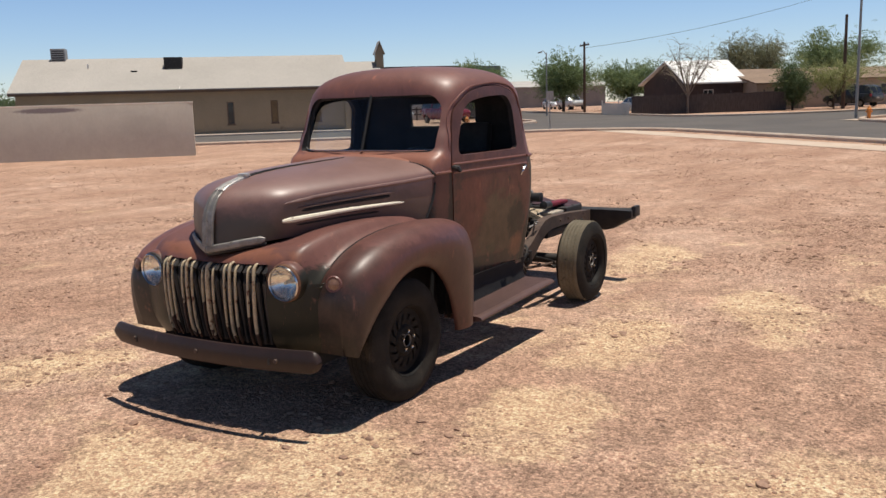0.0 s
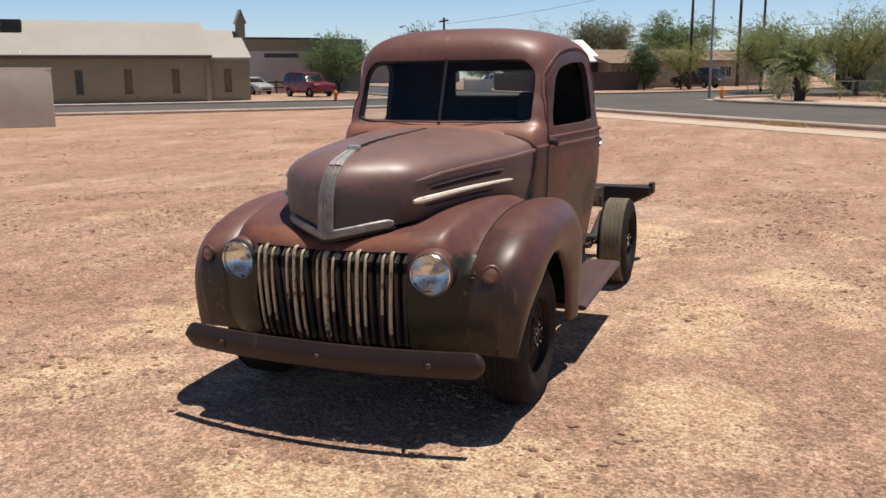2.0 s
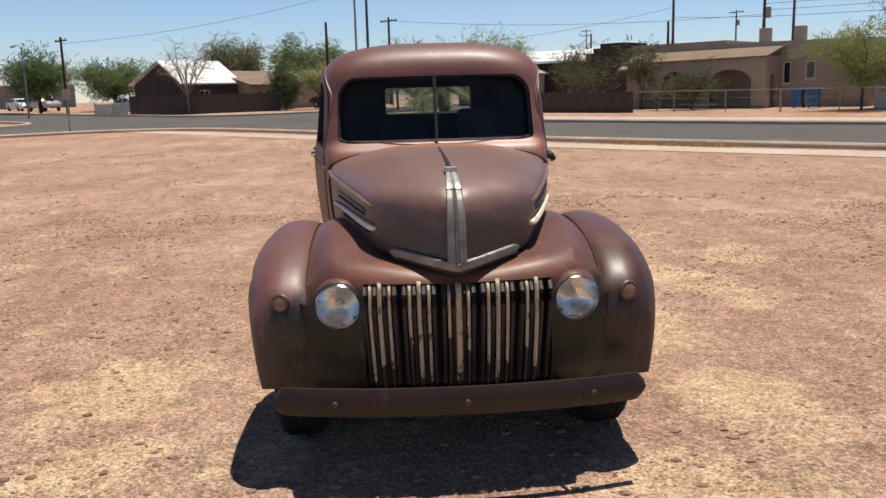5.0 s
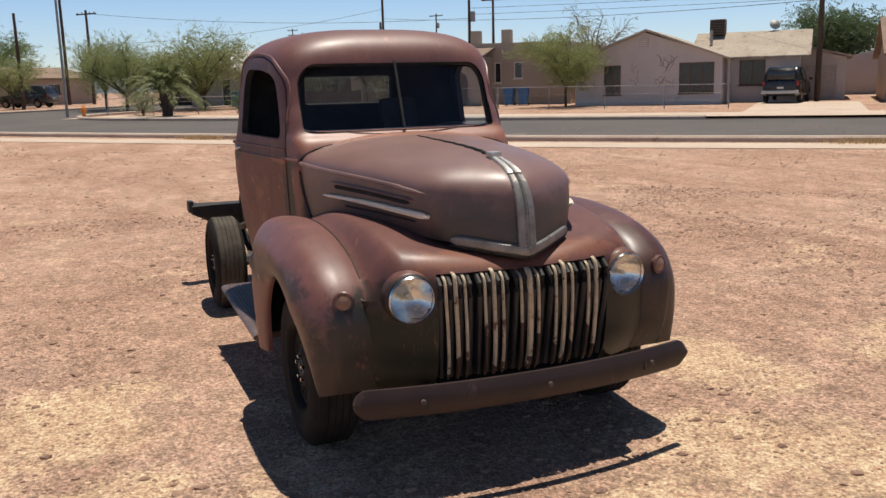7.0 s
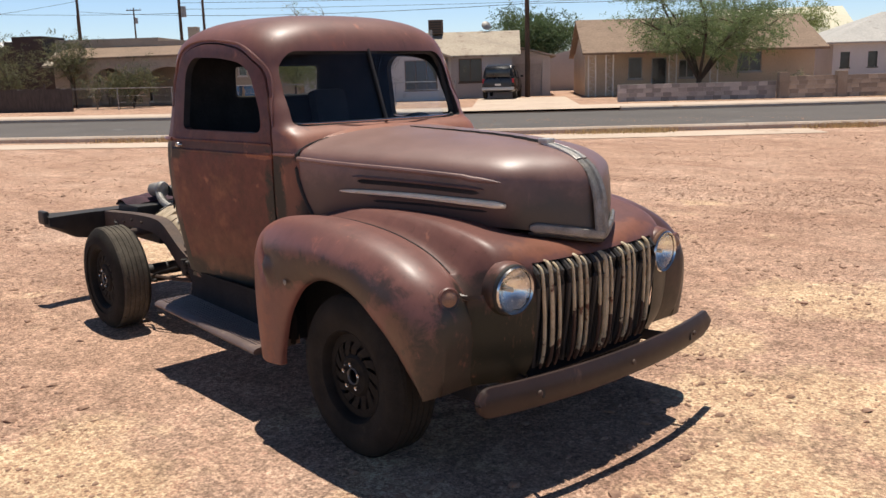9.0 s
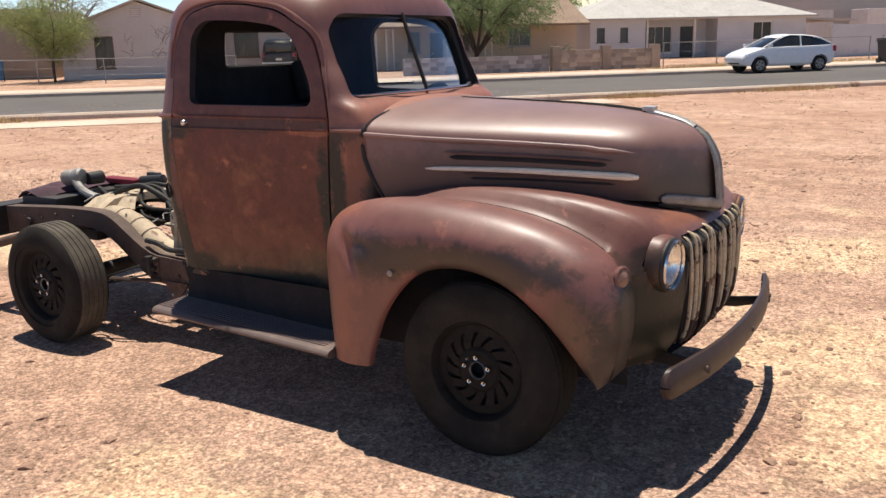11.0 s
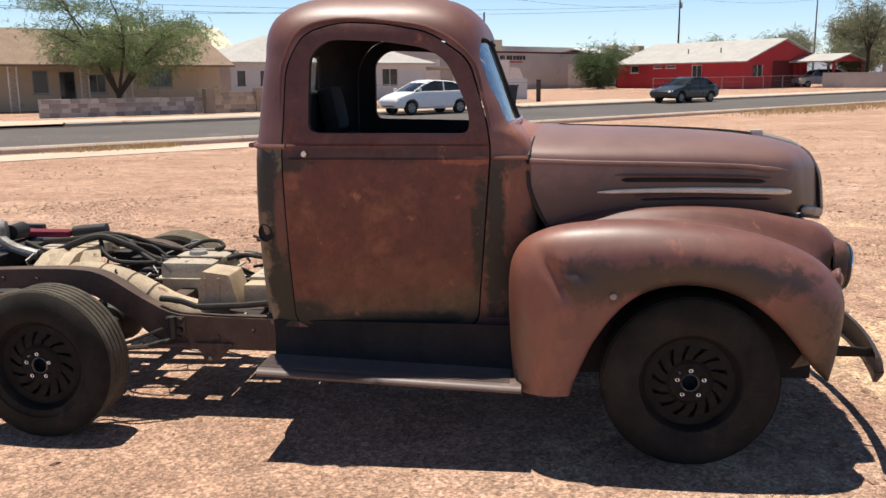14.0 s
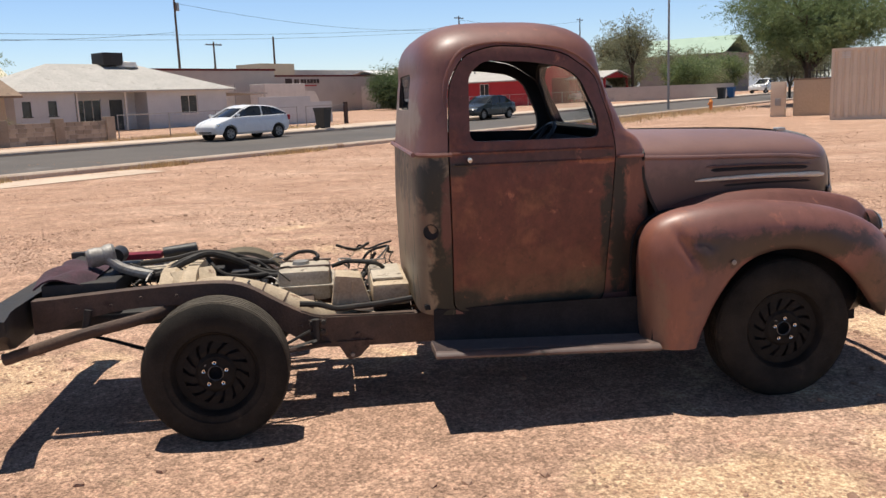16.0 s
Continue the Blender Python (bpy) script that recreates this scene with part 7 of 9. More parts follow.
walls(house_x, [(-5.5, -0.3), (12, -0.3), (12, 2.5), (-5.5, 2.5)], 8, M_BEIGE, [(3.0, 4.2, 0.9, 2.0, 2), (6.5, 8.0, 0.9, 2.0, 2)])
face_windows(house_x, [(3.0, 4.2, 0.9, 2.0, 2), (6.5, 8.0, 0.9, 2.0, 2)])
gable_x(house_x, -5.5, 12, 0, 8, 2.5, 3.5, M_BROWNROOF, 0.4)


def board_fence(label, u0, n0, u1, n1, h, mat, gap=0.0, w=0.9):
    """A fence of boards between posts."""
    d = math.hypot(u1 - u0, n1 - n0)
    ang = math.degrees(math.atan2(n1 - n0, u1 - u0))
    f = thing("fence", label, "fence", at_street(u0, n0, ang))
    k = int(d / w)
    for i in range(k):
        rise = terrain(*street(u0 + (u1 - u0) * i / k, n0 + (n1 - n0) * i / k).xy) - terrain(*street(u0, n0).xy)
        part("board", boxm(i * w + gap / 2, (i + 1) * w - gap / 2, -0.015, 0.015, rise - 0.05, rise + h + 0.03 * math.sin(i * 2.3)), mat, f, smooth=0)
    for i in range(int(d / 2.7) + 1):
        part("post", boxm(i * 2.7 - 0.04, i * 2.7 + 0.04, 0.02, 0.10, -0.05, h + 0.25), mat, f, smooth=0)
    return f


board_fence("dark screened yard fence along the corner house", -61.5, 30.6, -58.6, 43.0, 1.55, M_WOODF)
board_fence("white painted picket fence", -66.0, 29.8, -61.4, 30.4, 1.0, M_TRIMW, 0.06, 0.16)
board_fence("weathered dark board fence", -29.5, 40.3, -22.5, 40.3, 1.2, M_WOODF, 0.01, 0.3)


def chain_fence(label, u0, n0, u1, n1, h=1.15, step=3.0):
    d = math.hypot(u1 - u0, n1 - n0)
    ang = math.degrees(math.atan2(n1 - n0, u1 - u0))
    f = thing("chain_link_fence", label, "fence", at_street(u0, n0, ang))
    z1 = terrain(*street(u1, n1).xy) - terrain(*street(u0, n0).xy)
    k = max(1, round(d / step))
    for i in range(k + 1):
        x, z = d * i / k, z1 * i / k
        part("post", pipe([(x, 0, z - 0.1), (x, 0, z + h + 0.03)], 0.03, 8), M_FENCE, f)
    part("top_rail", pipe([(0, 0, h), (d, 0, z1 + h)], 0.022, 6), M_FENCE, f)
    bm = bmesh.new()
    for zz in (0.08, 0.4, 0.75):
        tube(bm, [(0, 0, zz), (d, 0, z1 + zz)], 0.004, 4)
    for i in range(int(d / 0.3)):
        x = i * 0.3
        tube(bm, [(x, 0, 0.02), (x + 0.3, 0, h)], 0.0022, 3, caps=False)
        tube(bm, [(x + 0.3, 0, 0.02), (x, 0, h)], 0.0022, 3, caps=False)
    part("wire_mesh", bm, M_FENCE, f, smooth=0)
    return f


chain_fence("galvanised chain-link fence before the white house", -14.6, 41.0, -2.4, 39.4)
chain_fence("chain-link fence before the arcaded house", -26.5, 41.2, -14.6, 41.2)
chain_fence("chain-link yard fence on the corner", -36.5, 35.0, -29.5, 38.5, 1.0)
chain_fence("chain-link fence round the grey house yard", 18.6, 37.4, 30.2, 37.2, 1.2)
chain_fence("chain-link fence round the grey house yard", 31.2, 37.5, 34.6, 37.5, 1.2)
chain_fence("chain-link fence along the vacant lot", 56, 46.0, 92, 44.0, 1.2)

rail_w = thing("rail_fence", "brown two-rail timber fence before the garage", "fence", at_street(-72.0, 11.6, 62))
for k in range(4):
    part("post", boxm(1.5 * k - 0.06, 1.5 * k + 0.06, -0.06, 0.06, -0.1, 1.15, bevel=0.01), M_WOODF, rail_w, smooth=0)
for z in (0.5, 0.95):
    part("rail", boxm(-0.1, 4.6, -0.10, -0.062, z - 0.06, z + 0.06), M_WOODF, rail_w, smooth=0)

# ---------------------------------------------------------------- houses along the street
house_b = thing("arcaded_house", "beige flat-roofed house with an arched porch", "house", at_street(-18, 48.5))
wb = [(0.55, 1.0, 1.35, 2.6, 1), (1.85, 2.4, 1.6, 2.6, 1), (-7.6, -6.4, 0.9, 2.1, 2), (-4.6, -3.6, 0.2, 2.2, 1)]
walls(house_b, [(-9.5, -0.3), (5.5, -0.3), (5.5, 3.75), (-3.0, 3.85), (-3.0, 4.05), (-9.5, 4.05)], 10, M_BEIGE, wb)
face_windows(house_b, wb, frame_mat=M_TRIMW)
arches = [prism(bmesh.new(), [(x0, -0.5), (x1, -0.5), (x1, 1.5), *[((x0 + x1) / 2 + (x1 - x0) / 2 * math.cos(a), 1.5 + 0.75 * math.sin(a)) for a in np.linspace(0.2, math.pi - 0.2, 9)], (x0, 1.5)], -3, 3, "y") for x0, x1 in ((-7.7, -6.5), (-6.2, -4.3), (-3.0, -0.4))]
part_mesh("porch_front", carve(boxm(-8.6, 0.45, -2.2, -1.95, -0.3, 2.85), [("DIFFERENCE", a) for a in arches]), M_BEIGE, house_b, "arched porch wall", 0)
part_mesh("porch_side", carve(boxm(0.25, 0.45, -1.95, 0, -0.3, 2.95), [("DIFFERENCE", prism(bmesh.new(), [(-1.6, -0.5), (-0.5, -0.5), (-0.5, 1.7), (-1.05, 2.2), (-1.6, 1.7)], -1, 1, "x"))]), M_BEIGE, house_b, "", 0)
part("porch_roof", slab([(-8.8, -2.4, 2.85), (0.6, -2.4, 2.95), (0.6, -0.003, 3.55), (-8.8, -0.003, 3.55)], 0.12), M_BROWNROOF, house_b, smooth=0)
for x in (-1.6, 0.55):
    part("chimney", boxm(x - 0.3, x + 0.3, 2.2, 2.8, 3.6, 4.75, bevel=0.03), M_BEIGE, house_b, smooth=0)

house_c = thing("white_house", "white stucco house with a front gable and shingle roof", "house", at_street(-7.4, 45))
wc = [(-2.25, -1.30, 0.58, 2.20, 2), (1.86, 3.70, 0.60, 2.24, 3)]
walls(house_c, [(-3.9, -0.3), (4.1, -0.3), (4.1, 2.50), (-0.1, 3.95), (-3.9, 2.45)], 9, M_WHITE, wc)
face_windows(house_c, wc, frame_mat=M_TRIMB)
walls(house_c, [(4.1, -0.3), (7.9, -0.3), (7.9, 2.45), (4.1, 2.45)], 7, M_WHITE, [(4.8, 6.15, 0.95, 2.30, 2)], y=2.0)
face_windows(house_c, [(4.8, 6.15, 0.95, 2.30, 2)], y=2.0, frame_mat=M_TRIMB)
walls(house_c, [(7.9, -0.3), (10.2, -0.3), (10.2, 2.35), (7.9, 2.95)], 6, M_WHITE, [(8.1, 9.7, -0.1, 1.95, 1)], y=4.0, label="garage end")
part("garage_door", boxm(8.12, 9.68, 4.08, 4.12, -0.1, 1.93), M_GREYB, house_c, "pale panelled garage door", 0)
gable_y(house_c, -3.9, 4.1, 0, 9, 2.45, 3.95, M_TANROOF, 0.4)
gable_x(house_c, 2.5, 8.0, 2.0, 9.0, 2.50, 3.85, M_TANROOF, 0.4)
part("roof", slab([(7.7, 3.5, 3.12), (10.5, 3.5, 2.40), (10.5, 10.4, 2.40), (7.7, 10.4, 3.12)], 0.10), M_TANROOF, house_c, smooth=0)
part("porch_post", boxm(4.25, 4.37, 1.5, 1.62, -0.1, 2.4), M_TRIMW, house_c, smooth=0)
part("gable_vent", boxm(-0.3, 0.2, -0.04, 0.0, 3.15, 3.6), M_GREYB, house_c, smooth=0)
for k in range(4):
    part("vent_slat", boxm(-0.26, 0.16, -0.06, -0.04, 3.2 + 0.1 * k, 3.24 + 0.1 * k), M_TRIMW, house_c, smooth=0)
roof_cooler(house_c, 3.3, 5.0, 3.85, 0.85, 0.85, M_TRIMB)
part("roof_vent", pipe([(3.1, 3.6, 3.3), (3.1, 3.6, 4.05)], 0.09, 10), M_STEELPOLE, house_c)
part("dish", lathed([(0.001, 0.0), (0.2, 0.03), (0.3, 0.09)], 16, "y", pose(6.4, 5.4, 4.35, -25, 0, 20)), M_STEELPOLE, house_c)
rnd = random.Random(3)
for k in range(22):
    x, z = rnd.choice((-0.55, 0.9, 1.4)) + rnd.uniform(-0.25, 0.25), rnd.uniform(0.9, 2.3)
    part("wall_vine_mark", pipe([(x, -0.006, z), (x + rnd.uniform(-0.2, 0.2), -0.006, z + 0.25), (x + rnd.uniform(-0.3, 0.3), -0.006, z + 0.45)], 0.011, 5, 3), M_TWIG, house_c, "dead vine traces")

shed = solo("shed", prism(bmesh.new(), [(-2.3, -0.3), (2.3, -0.3), (2.3, 2.2), (0, 2.75), (-2.3, 2.2)], 0, 4, "y"), M_GREYB, "weathered grey garden shed with a low gable", "shed", at_street(4.6, 58), smooth=0)

house_d = thing("porch_house", "sandy house with a tan gable roof and white lattice porch posts", "house", at_street(4.6, 46))
wd = [(8.4, 9.75, 1.15, 2.25, 2), (2.4, 3.2, 0.9, 2.1, 1), (5.2, 6.1, 0.9, 1.9, 2), (3.7, 4.55, -0.1, 2.05, 1)]
walls(house_d, [(0, -0.3), (12.6, -0.3), (12.6, 2.45), (0, 2.45)], 8, M_PEACH, wd)
face_windows(house_d, wd, frame_mat=M_STEELPOLE)
gable_x(house_d, 0.0, 12.4, -1.6, 8, 2.35, 4.25, M_BROWNROOF, 0.3, yp=3.2)
gable_ends(house_d, 0.05, 12.5, 0, 8, 2.40, 3.95, M_PEACH, yp=3.4)
for x in (0.05, 1.0, 4.4, 6.6):
    ps = part("porch_post", boxm(x - 0.03, x + 0.03, -1.55, -1.49, -0.1, 2.3), M_TRIMW, house_d, "white lattice porch post", 0)
    part("post_side", boxm(x + 0.36, x + 0.42, -1.55, -1.49, -0.1, 2.3), M_TRIMW, ps, smooth=0)
    for k in range(6):
        part("lattice_bar", pipe([(x, -1.52, 0.05 + 0.37 * k), (x + 0.39, -1.52, 0.23 + 0.37 * k), (x, -1.52, 0.42 + 0.37 * k)], 0.014, 5), M_TRIMW, ps)

house_e = thing("hip_roof_house", "blue-grey house with a pale hip roof and corner porch", "house", at_street(19.7, 50))
we = [(0.35, 0.9, 1.15, 2.05, 1), (1.95, 2.5, 1.15, 2.05, 1), (3.9, 6.3, 0.35, 2.1, 4), (11.4, 12.8, 0.95, 2.25, 2)]
walls(house_e, [(-0.1, -0.3), (3.7, -0.3), (3.7, 2.6), (-0.1, 2.6)], 9, M_BLUEGREY, we[:2])
walls(house_e, [(3.7, -0.3), (8.8, -0.3), (8.8, 2.6), (3.7, 2.6)], 7.5, M_BLUEGREY, [we[2]], y=1.5)
walls(house_e, [(8.8, -0.3), (15.3, -0.3), (15.3, 2.6), (8.8, 2.6)], 9, M_BLUEGREY, [we[3]])
face_windows(house_e, we[:2], frame_mat=M_WIN)
face_windows(house_e, [we[3]], frame_mat=M_TRIMW)
face_windows(house_e, [we[2]], y=1.5, frame_mat=M_TRIMW)
part("front_door", boxm(6.9, 7.8, 1.44, 1.5, -0.05, 2.05), M_DOORD, house_e, "dark front door", 0)
hip(house_e, -0.1, 15.3, 0, 9, 2.62, 4.55, M_GREYROOF, 0.55)
part("soffit", boxm(-0.55, 15.75, -0.45, 9.4, 2.50, 2.56), M_TRIMW, house_e, smooth=0)
for x in (3.85, 7.2):
    part("porch_post", boxm(x - 0.06, x + 0.06, 0.0, 0.12, -0.1, 2.5), M_TRIMW, house_e, smooth=0)
part("carport_roof", slab([(15.7, 0.5, 2.45), (19.6, 0.5, 2.30), (19.6, 6.5, 2.30), (15.7, 6.5, 2.45)], 0.12), M_GREYROOF, house_e, smooth=0)
for y in (0.7, 6.2):
    part("carport_post", boxm(19.2, 19.3, y, y + 0.1, -0.1, 2.25), M_TRIMW, house_e, smooth=0)
roof_cooler(house_e, 8.8, 4.4, 4.45, 1.5, 0.85, M_BARK_BLACK)
part("roof_vent", lathed([(0.0, 0.45), (0.75, 0.35), (0.85, 0.0)], 18, "z", pose(10.0, 4.2, 4.3)), M_TRIMW, house_e)


def block_wall(label, u0, u1, n, rows, mat, pillar=None):
    w = tagged(new("garden_wall", None), label, "wall")
    w.matrix_world = at_street(u0, n)
    me = bpy.data.meshes.new("block")
    b = boxm(0.006, 0.394, -0.09, 0.09, 0.006, 0.196, bevel=0.010)
    b.to_mesh(me)
    b.free()
    me.materials.append(mat)
    part("mortar_core", boxm(0, u1 - u0, -0.07, 0.07, -0.2, 0.2 * rows - 0.01), M_GREYB, w, smooth=0)
    k = int((u1 - u0) / 0.4)
    for r in range(rows):
        for i in range(k):
            o = new("block", me)
            o.parent = w
            o.matrix_local = Matrix.Translation((i * 0.4 + (0.2 if r % 2 else 0) - (0.1 if r % 2 else 0), 0, r * 0.2))
    for x in pillar or ():
        part("pillar", boxm(x - 0.22, x + 0.22, -0.22, 0.22, -0.1, 0.2 * rows + 0.18, bevel=0.02), mat, w, smooth=0)


gate_wall = thing("yard_wall", "white painted yard wall beside the grey house", "wall", at_street(31.2, 42.0))
part("panel", boxm(0.2, 4.6, 0, 0.16, -0.2, 1.85, bevel=0.01), M_BLUEGREY, gate_wall, smooth=0)
part("panel", boxm(4.6, 6.6, 0, 0.16, -0.2, 1.45, bevel=0.01), M_BLUEGREY, gate_wall, smooth=0)
part("gate_post", boxm(3.3, 3.5, -4.6, -4.4, -0.2, 1.35), M_DARKWALL, gate_wall, smooth=0)

depot = thing("depot_building", "pale grey flat-roofed depot with a maroon parapet band", "building", at_street(44, 68))
walls(depot, [(-4, -0.3), (11.2, -0.3), (11.2, 4.55), (-4, 4.55)], 14, M_GREYB, [(3.2, 6.0, -0.1, 3.2, 1)])
part("roller_door", boxm(3.2, 6.0, 0.08, 0.12, -0.1, 3.2), M_TRIMW, depot, "pale roller door", 0)
walls(depot, [(11.2, -0.3), (30, -0.3), (30, 3.95), (11.2, 3.95)], 14, M_GREYB, [(24, 27, -0.1, 2.8, 1)])
part("roller_door", boxm(24.0, 27.0, 0.08, 0.12, -0.1, 2.8), M_TRIMW, depot, "pale roller door", 0)
part("parapet_band", boxm(-4.1, 11.3, -0.08, 0.2, 4.55, 4.75), M_DARKRED, depot, smooth=0)
part("parapet_band", boxm(11.3, 30.1, -0.08, 0.2, 3.95, 4.12), M_DARKRED, depot, smooth=0)
part("sign_emblem", boxm(12.6, 13.5, -0.06, -0.003, 2.85, 3.75), M_DARKWALL, depot, smooth=0)
for k, wd_ in enumerate((0.36, 0.16, 0.38, 0.30, 0.34, 0.36, 0.34, 0.36)):
    part("sign_bar", boxm(13.85 + 0.46 * k, 13.85 + 0.46 * k + wd_, -0.05, -0.003, 3.25, 3.68), M_DARKWALL, depot, smooth=0)
part("sign_bar", boxm(14.1, 17.0, -0.05, -0.003, 2.95, 3.08), M_REDWALL, depot, smooth=0)
part("rooftop_room", boxm(13.5, 18.5, 5, 9, 3.95, 5.6), M_PEACH, depot, "cream rooftop room", 0)
far_shed = solo("warehouse", boxm(0, 26, 0, 16, -0.3, 5.2), M_GREYB, "long grey flat-roofed warehouse building", "building", at_street(72, 84), smooth=0)
white_roofs = thing("long_shed", "long low shed with a white metal roof", "building", at_street(78, 72))
part("wall", boxm(0, 30, 0, 10, -0.3, 3.6), M_GREYB, white_roofs, smooth=0)
gable_x(white_roofs, 0, 30, 0, 10, 3.6, 4.7, M_METALROOF, 0.3)
for x in (5, 10, 16):
    roof_cooler(white_roofs, x, 3, 4.3, 1.2, 0.9, M_PEACH)

red_house = thing("red_house", "long red-walled house with a pale gable roof", "house", at_street(70.6, 63, -90))
wr = [(1.9, 3.0, 1.62, 2.37, 1), (5.0, 6.15, 2.05, 2.3, 1), (6.6, 7.9, 2.05, 2.3, 1), (9.9, 11.1, 1.05, 2.3, 2)]
walls(red_house, [(0.15, -0.3), (15.85, -0.3), (15.85, 2.5), (0.15, 2.5)], 11, M_REDWALL, wr)
face_windows(red_house, wr)
END = [(0, -0.3), (11, -0.3), (11, 3.4), (6.5, 4.66), (0, 2.5)]
part("gable_wall", prism(bmesh.new(), END, 0.0, 0.15, "x"), M_REDWALL, red_house, smooth=0)
me = carve(prism(bmesh.new(), END, 15.85, 16.0, "x"), [("DIFFERENCE", boxm(15.5, 16.3, 4.7, 8.7, -0.1, 2.65)), ("DIFFERENCE", boxm(15.5, 16.3, 1.35, 3.1, 1.1, 2.2))])
part_mesh("gable_wall", me, M_REDWALL, red_house, "", 0)
# shallow plate in a darker red: the porch's shade is put into its colour
part("porch_recess", boxm(15.852, 15.862, 4.72, 8.68, -0.1, 2.64), M_DARKRED, red_house, "shaded dark red porch recess", 0)
win = part("window", boxm(15.87, 15.90, 1.36, 3.09, 1.11, 2.19), M_WIN, red_house, "dark two-pane window", 0)
for y in (1.38, 2.225, 3.07):
    part("mullion", boxm(15.90, 15.94, y - 0.03, y + 0.03, 1.11, 2.19), M_TRIMW, win, smooth=0)
for pts in ([(-0.3, -0.4, 2.42), (16.4, -0.4, 2.42), (16.4, 6.5, 4.72), (-0.3, 6.5, 4.72)], [(-0.3, 6.5, 4.72), (16.4, 6.5, 4.72), (16.4, 11.5, 3.28), (-0.3, 11.5, 3.28)]):
    part("roof", slab([(a, b, z + 0.13) for a, b, z in pts]), M_GREYROOF, red_house, smooth=0)
for x in (7.5, 11.5):
    part("vent_pipe", pipe([(x, 2.5, 3.3), (x, 2.5, 4.0)], 0.07, 8), M_STEELPOLE, red_house)
carport = thing("carport", "red-posted carport with a pale roof", "carport", at_street(78.6, 42.8))
gable_y(carport, 0, 6.4, 0, 3.9, 2.55, 3.25, M_GREYROOF, 0.35)
part("gable_wall", prism(bmesh.new(), [(0, 2.56), (6.4, 2.56), (3.2, 3.25)], 0.1, 0.25, "y"), M_REDWALL, carport, smooth=0)
for x in (0.9, 6.1):
    for y in (0.15, 3.6):
        part("post", boxm(x, x + 0.2, y, y + 0.2, -0.3, 2.52), M_REDWALL, carport, smooth=0)
house_r = thing("rear_house", "house behind with a bright cream roof", "house", at_street(17.2, 64))
walls(house_r, [(0, -0.3), (9, -0.3), (9, 3.4), (0, 3.4)], 8, M_BEIGE)
gable_x(house_r, 0, 9, 0, 8, 3.4, 5.6, M_CREAMROOF, 0.4)
gable_ends(house_r, 0, 9, 0, 8, 3.4, 5.6, M_BEIGE)
hall = thing("green_roof_hall", "large hall with a pale green metal roof", "building", at_street(150, 57, 90))
part("wall", boxm(0, 16, -14, 0, -0.5, 7.2), M_DARKGREY, hall, smooth=0)
gable_x(hall, 0, 16, -14, 0, 7.2, 10.2, M_GREENROOF, 0.8)
wall_far = solo("wall_far", boxm(0, 14, -0.1, 0.1, -0.5, 1.45), M_GREYB, "long grey block boundary wall", "wall", at_street(78.5, 43.5, -68.6), kind="structure", smooth=0)

# north-west buildings seen past the corner
house_n = thing("dark_board_building", "dark low building with a bright white roof", "building", at_street(-47, 53))
walls(house_n, [(0, -0.3), (17.5, -0.3), (17.5, 3.2), (0, 3.2)], 9, M_DARKWALL, [(1.0, 2.2, 0.9, 2.0, 2)])
face_windows(house_n, [(1.0, 2.2, 0.9, 2.0, 2)])
part("white_roof", slab([(-0.3, -0.4, 3.35), (12.9, -0.4, 3.35), (12.9, 9, 4.6), (-0.3, 9, 4.6)], 0.15), M_METALROOF, house_n, smooth=0)
for x0, x1, z in ((12.95, 13.6, 3.75), (13.6, 14.2, 4.08), (14.2, 16.3, 4.4)):
    part("step_parapet", boxm(x0, x1, -0.1, 3, 3.2, z), M_DARKWALL, house_n, smooth=0)
house_m = thing("small_grey_house", "small grey gabled house with a front porch", "house", at_street(-40, 49.5))
walls(house_m, [(-2.2, -0.3), (2.4, -0.3), (2.4, 2.5), (0.1, 3.3), (-2.2, 2.5)], 3, M_GREYB, [(-1.6, -1.0, 0.6, 2.0, 1), (0.6, 1.4, 0.0, 2.0, 1)])
face_windows(house_m, [(-1.6, -1.0, 0.6, 2.0, 1), (0.6, 1.4, 0.0, 2.0, 1)])
gable_y(house_m, -2.2, 2.4, 0, 3, 2.5, 3.3, M_GREYROOF, 0.3)
porch_n = thing("porch_shelter", "brown-roofed porch shelter on pale posts", "shelter", at_street(-27.5, 47.5))
gable_x(porch_n, 0, 3.6, 0, 3, 2.5, 3.2, M_TANROOF, 0.3)
for x in (0.2, 3.1):
    part("post", boxm(x, x + 0.35, 0.1, 0.45, -0.3, 2.5), M_BEIGE, porch_n, smooth=0)

# ---------------------------------------------------------------- hills
bm = bmesh.new()
rows = []
for k in range(80):
    a = radians(-10 + 200 * k / 79)
    hgt = 36 + 44 * noise.noise(Vector((k * 0.17, 0.3, 0))) + 14 * noise.noise(Vector((k * 0.6, 2.3, 0)))
    rows.append([(2600 * math.cos(a), 2600 * math.sin(a), -2), (2750 * math.cos(a), 2750 * math.sin(a), max(6, hgt))])
skin(bm, rows)
solo("backdrop", bm, surface("hazy_hills", (0.20, 0.22, 0.26), (0.24, 0.255, 0.29), 0.004, 1.0, 0.0, 0.0, 0.02), "hazy blue-grey desert hills on the horizon", "hills", kind="structure")

# ---------------------------------------------------------------- poles, wires, hydrants, bins


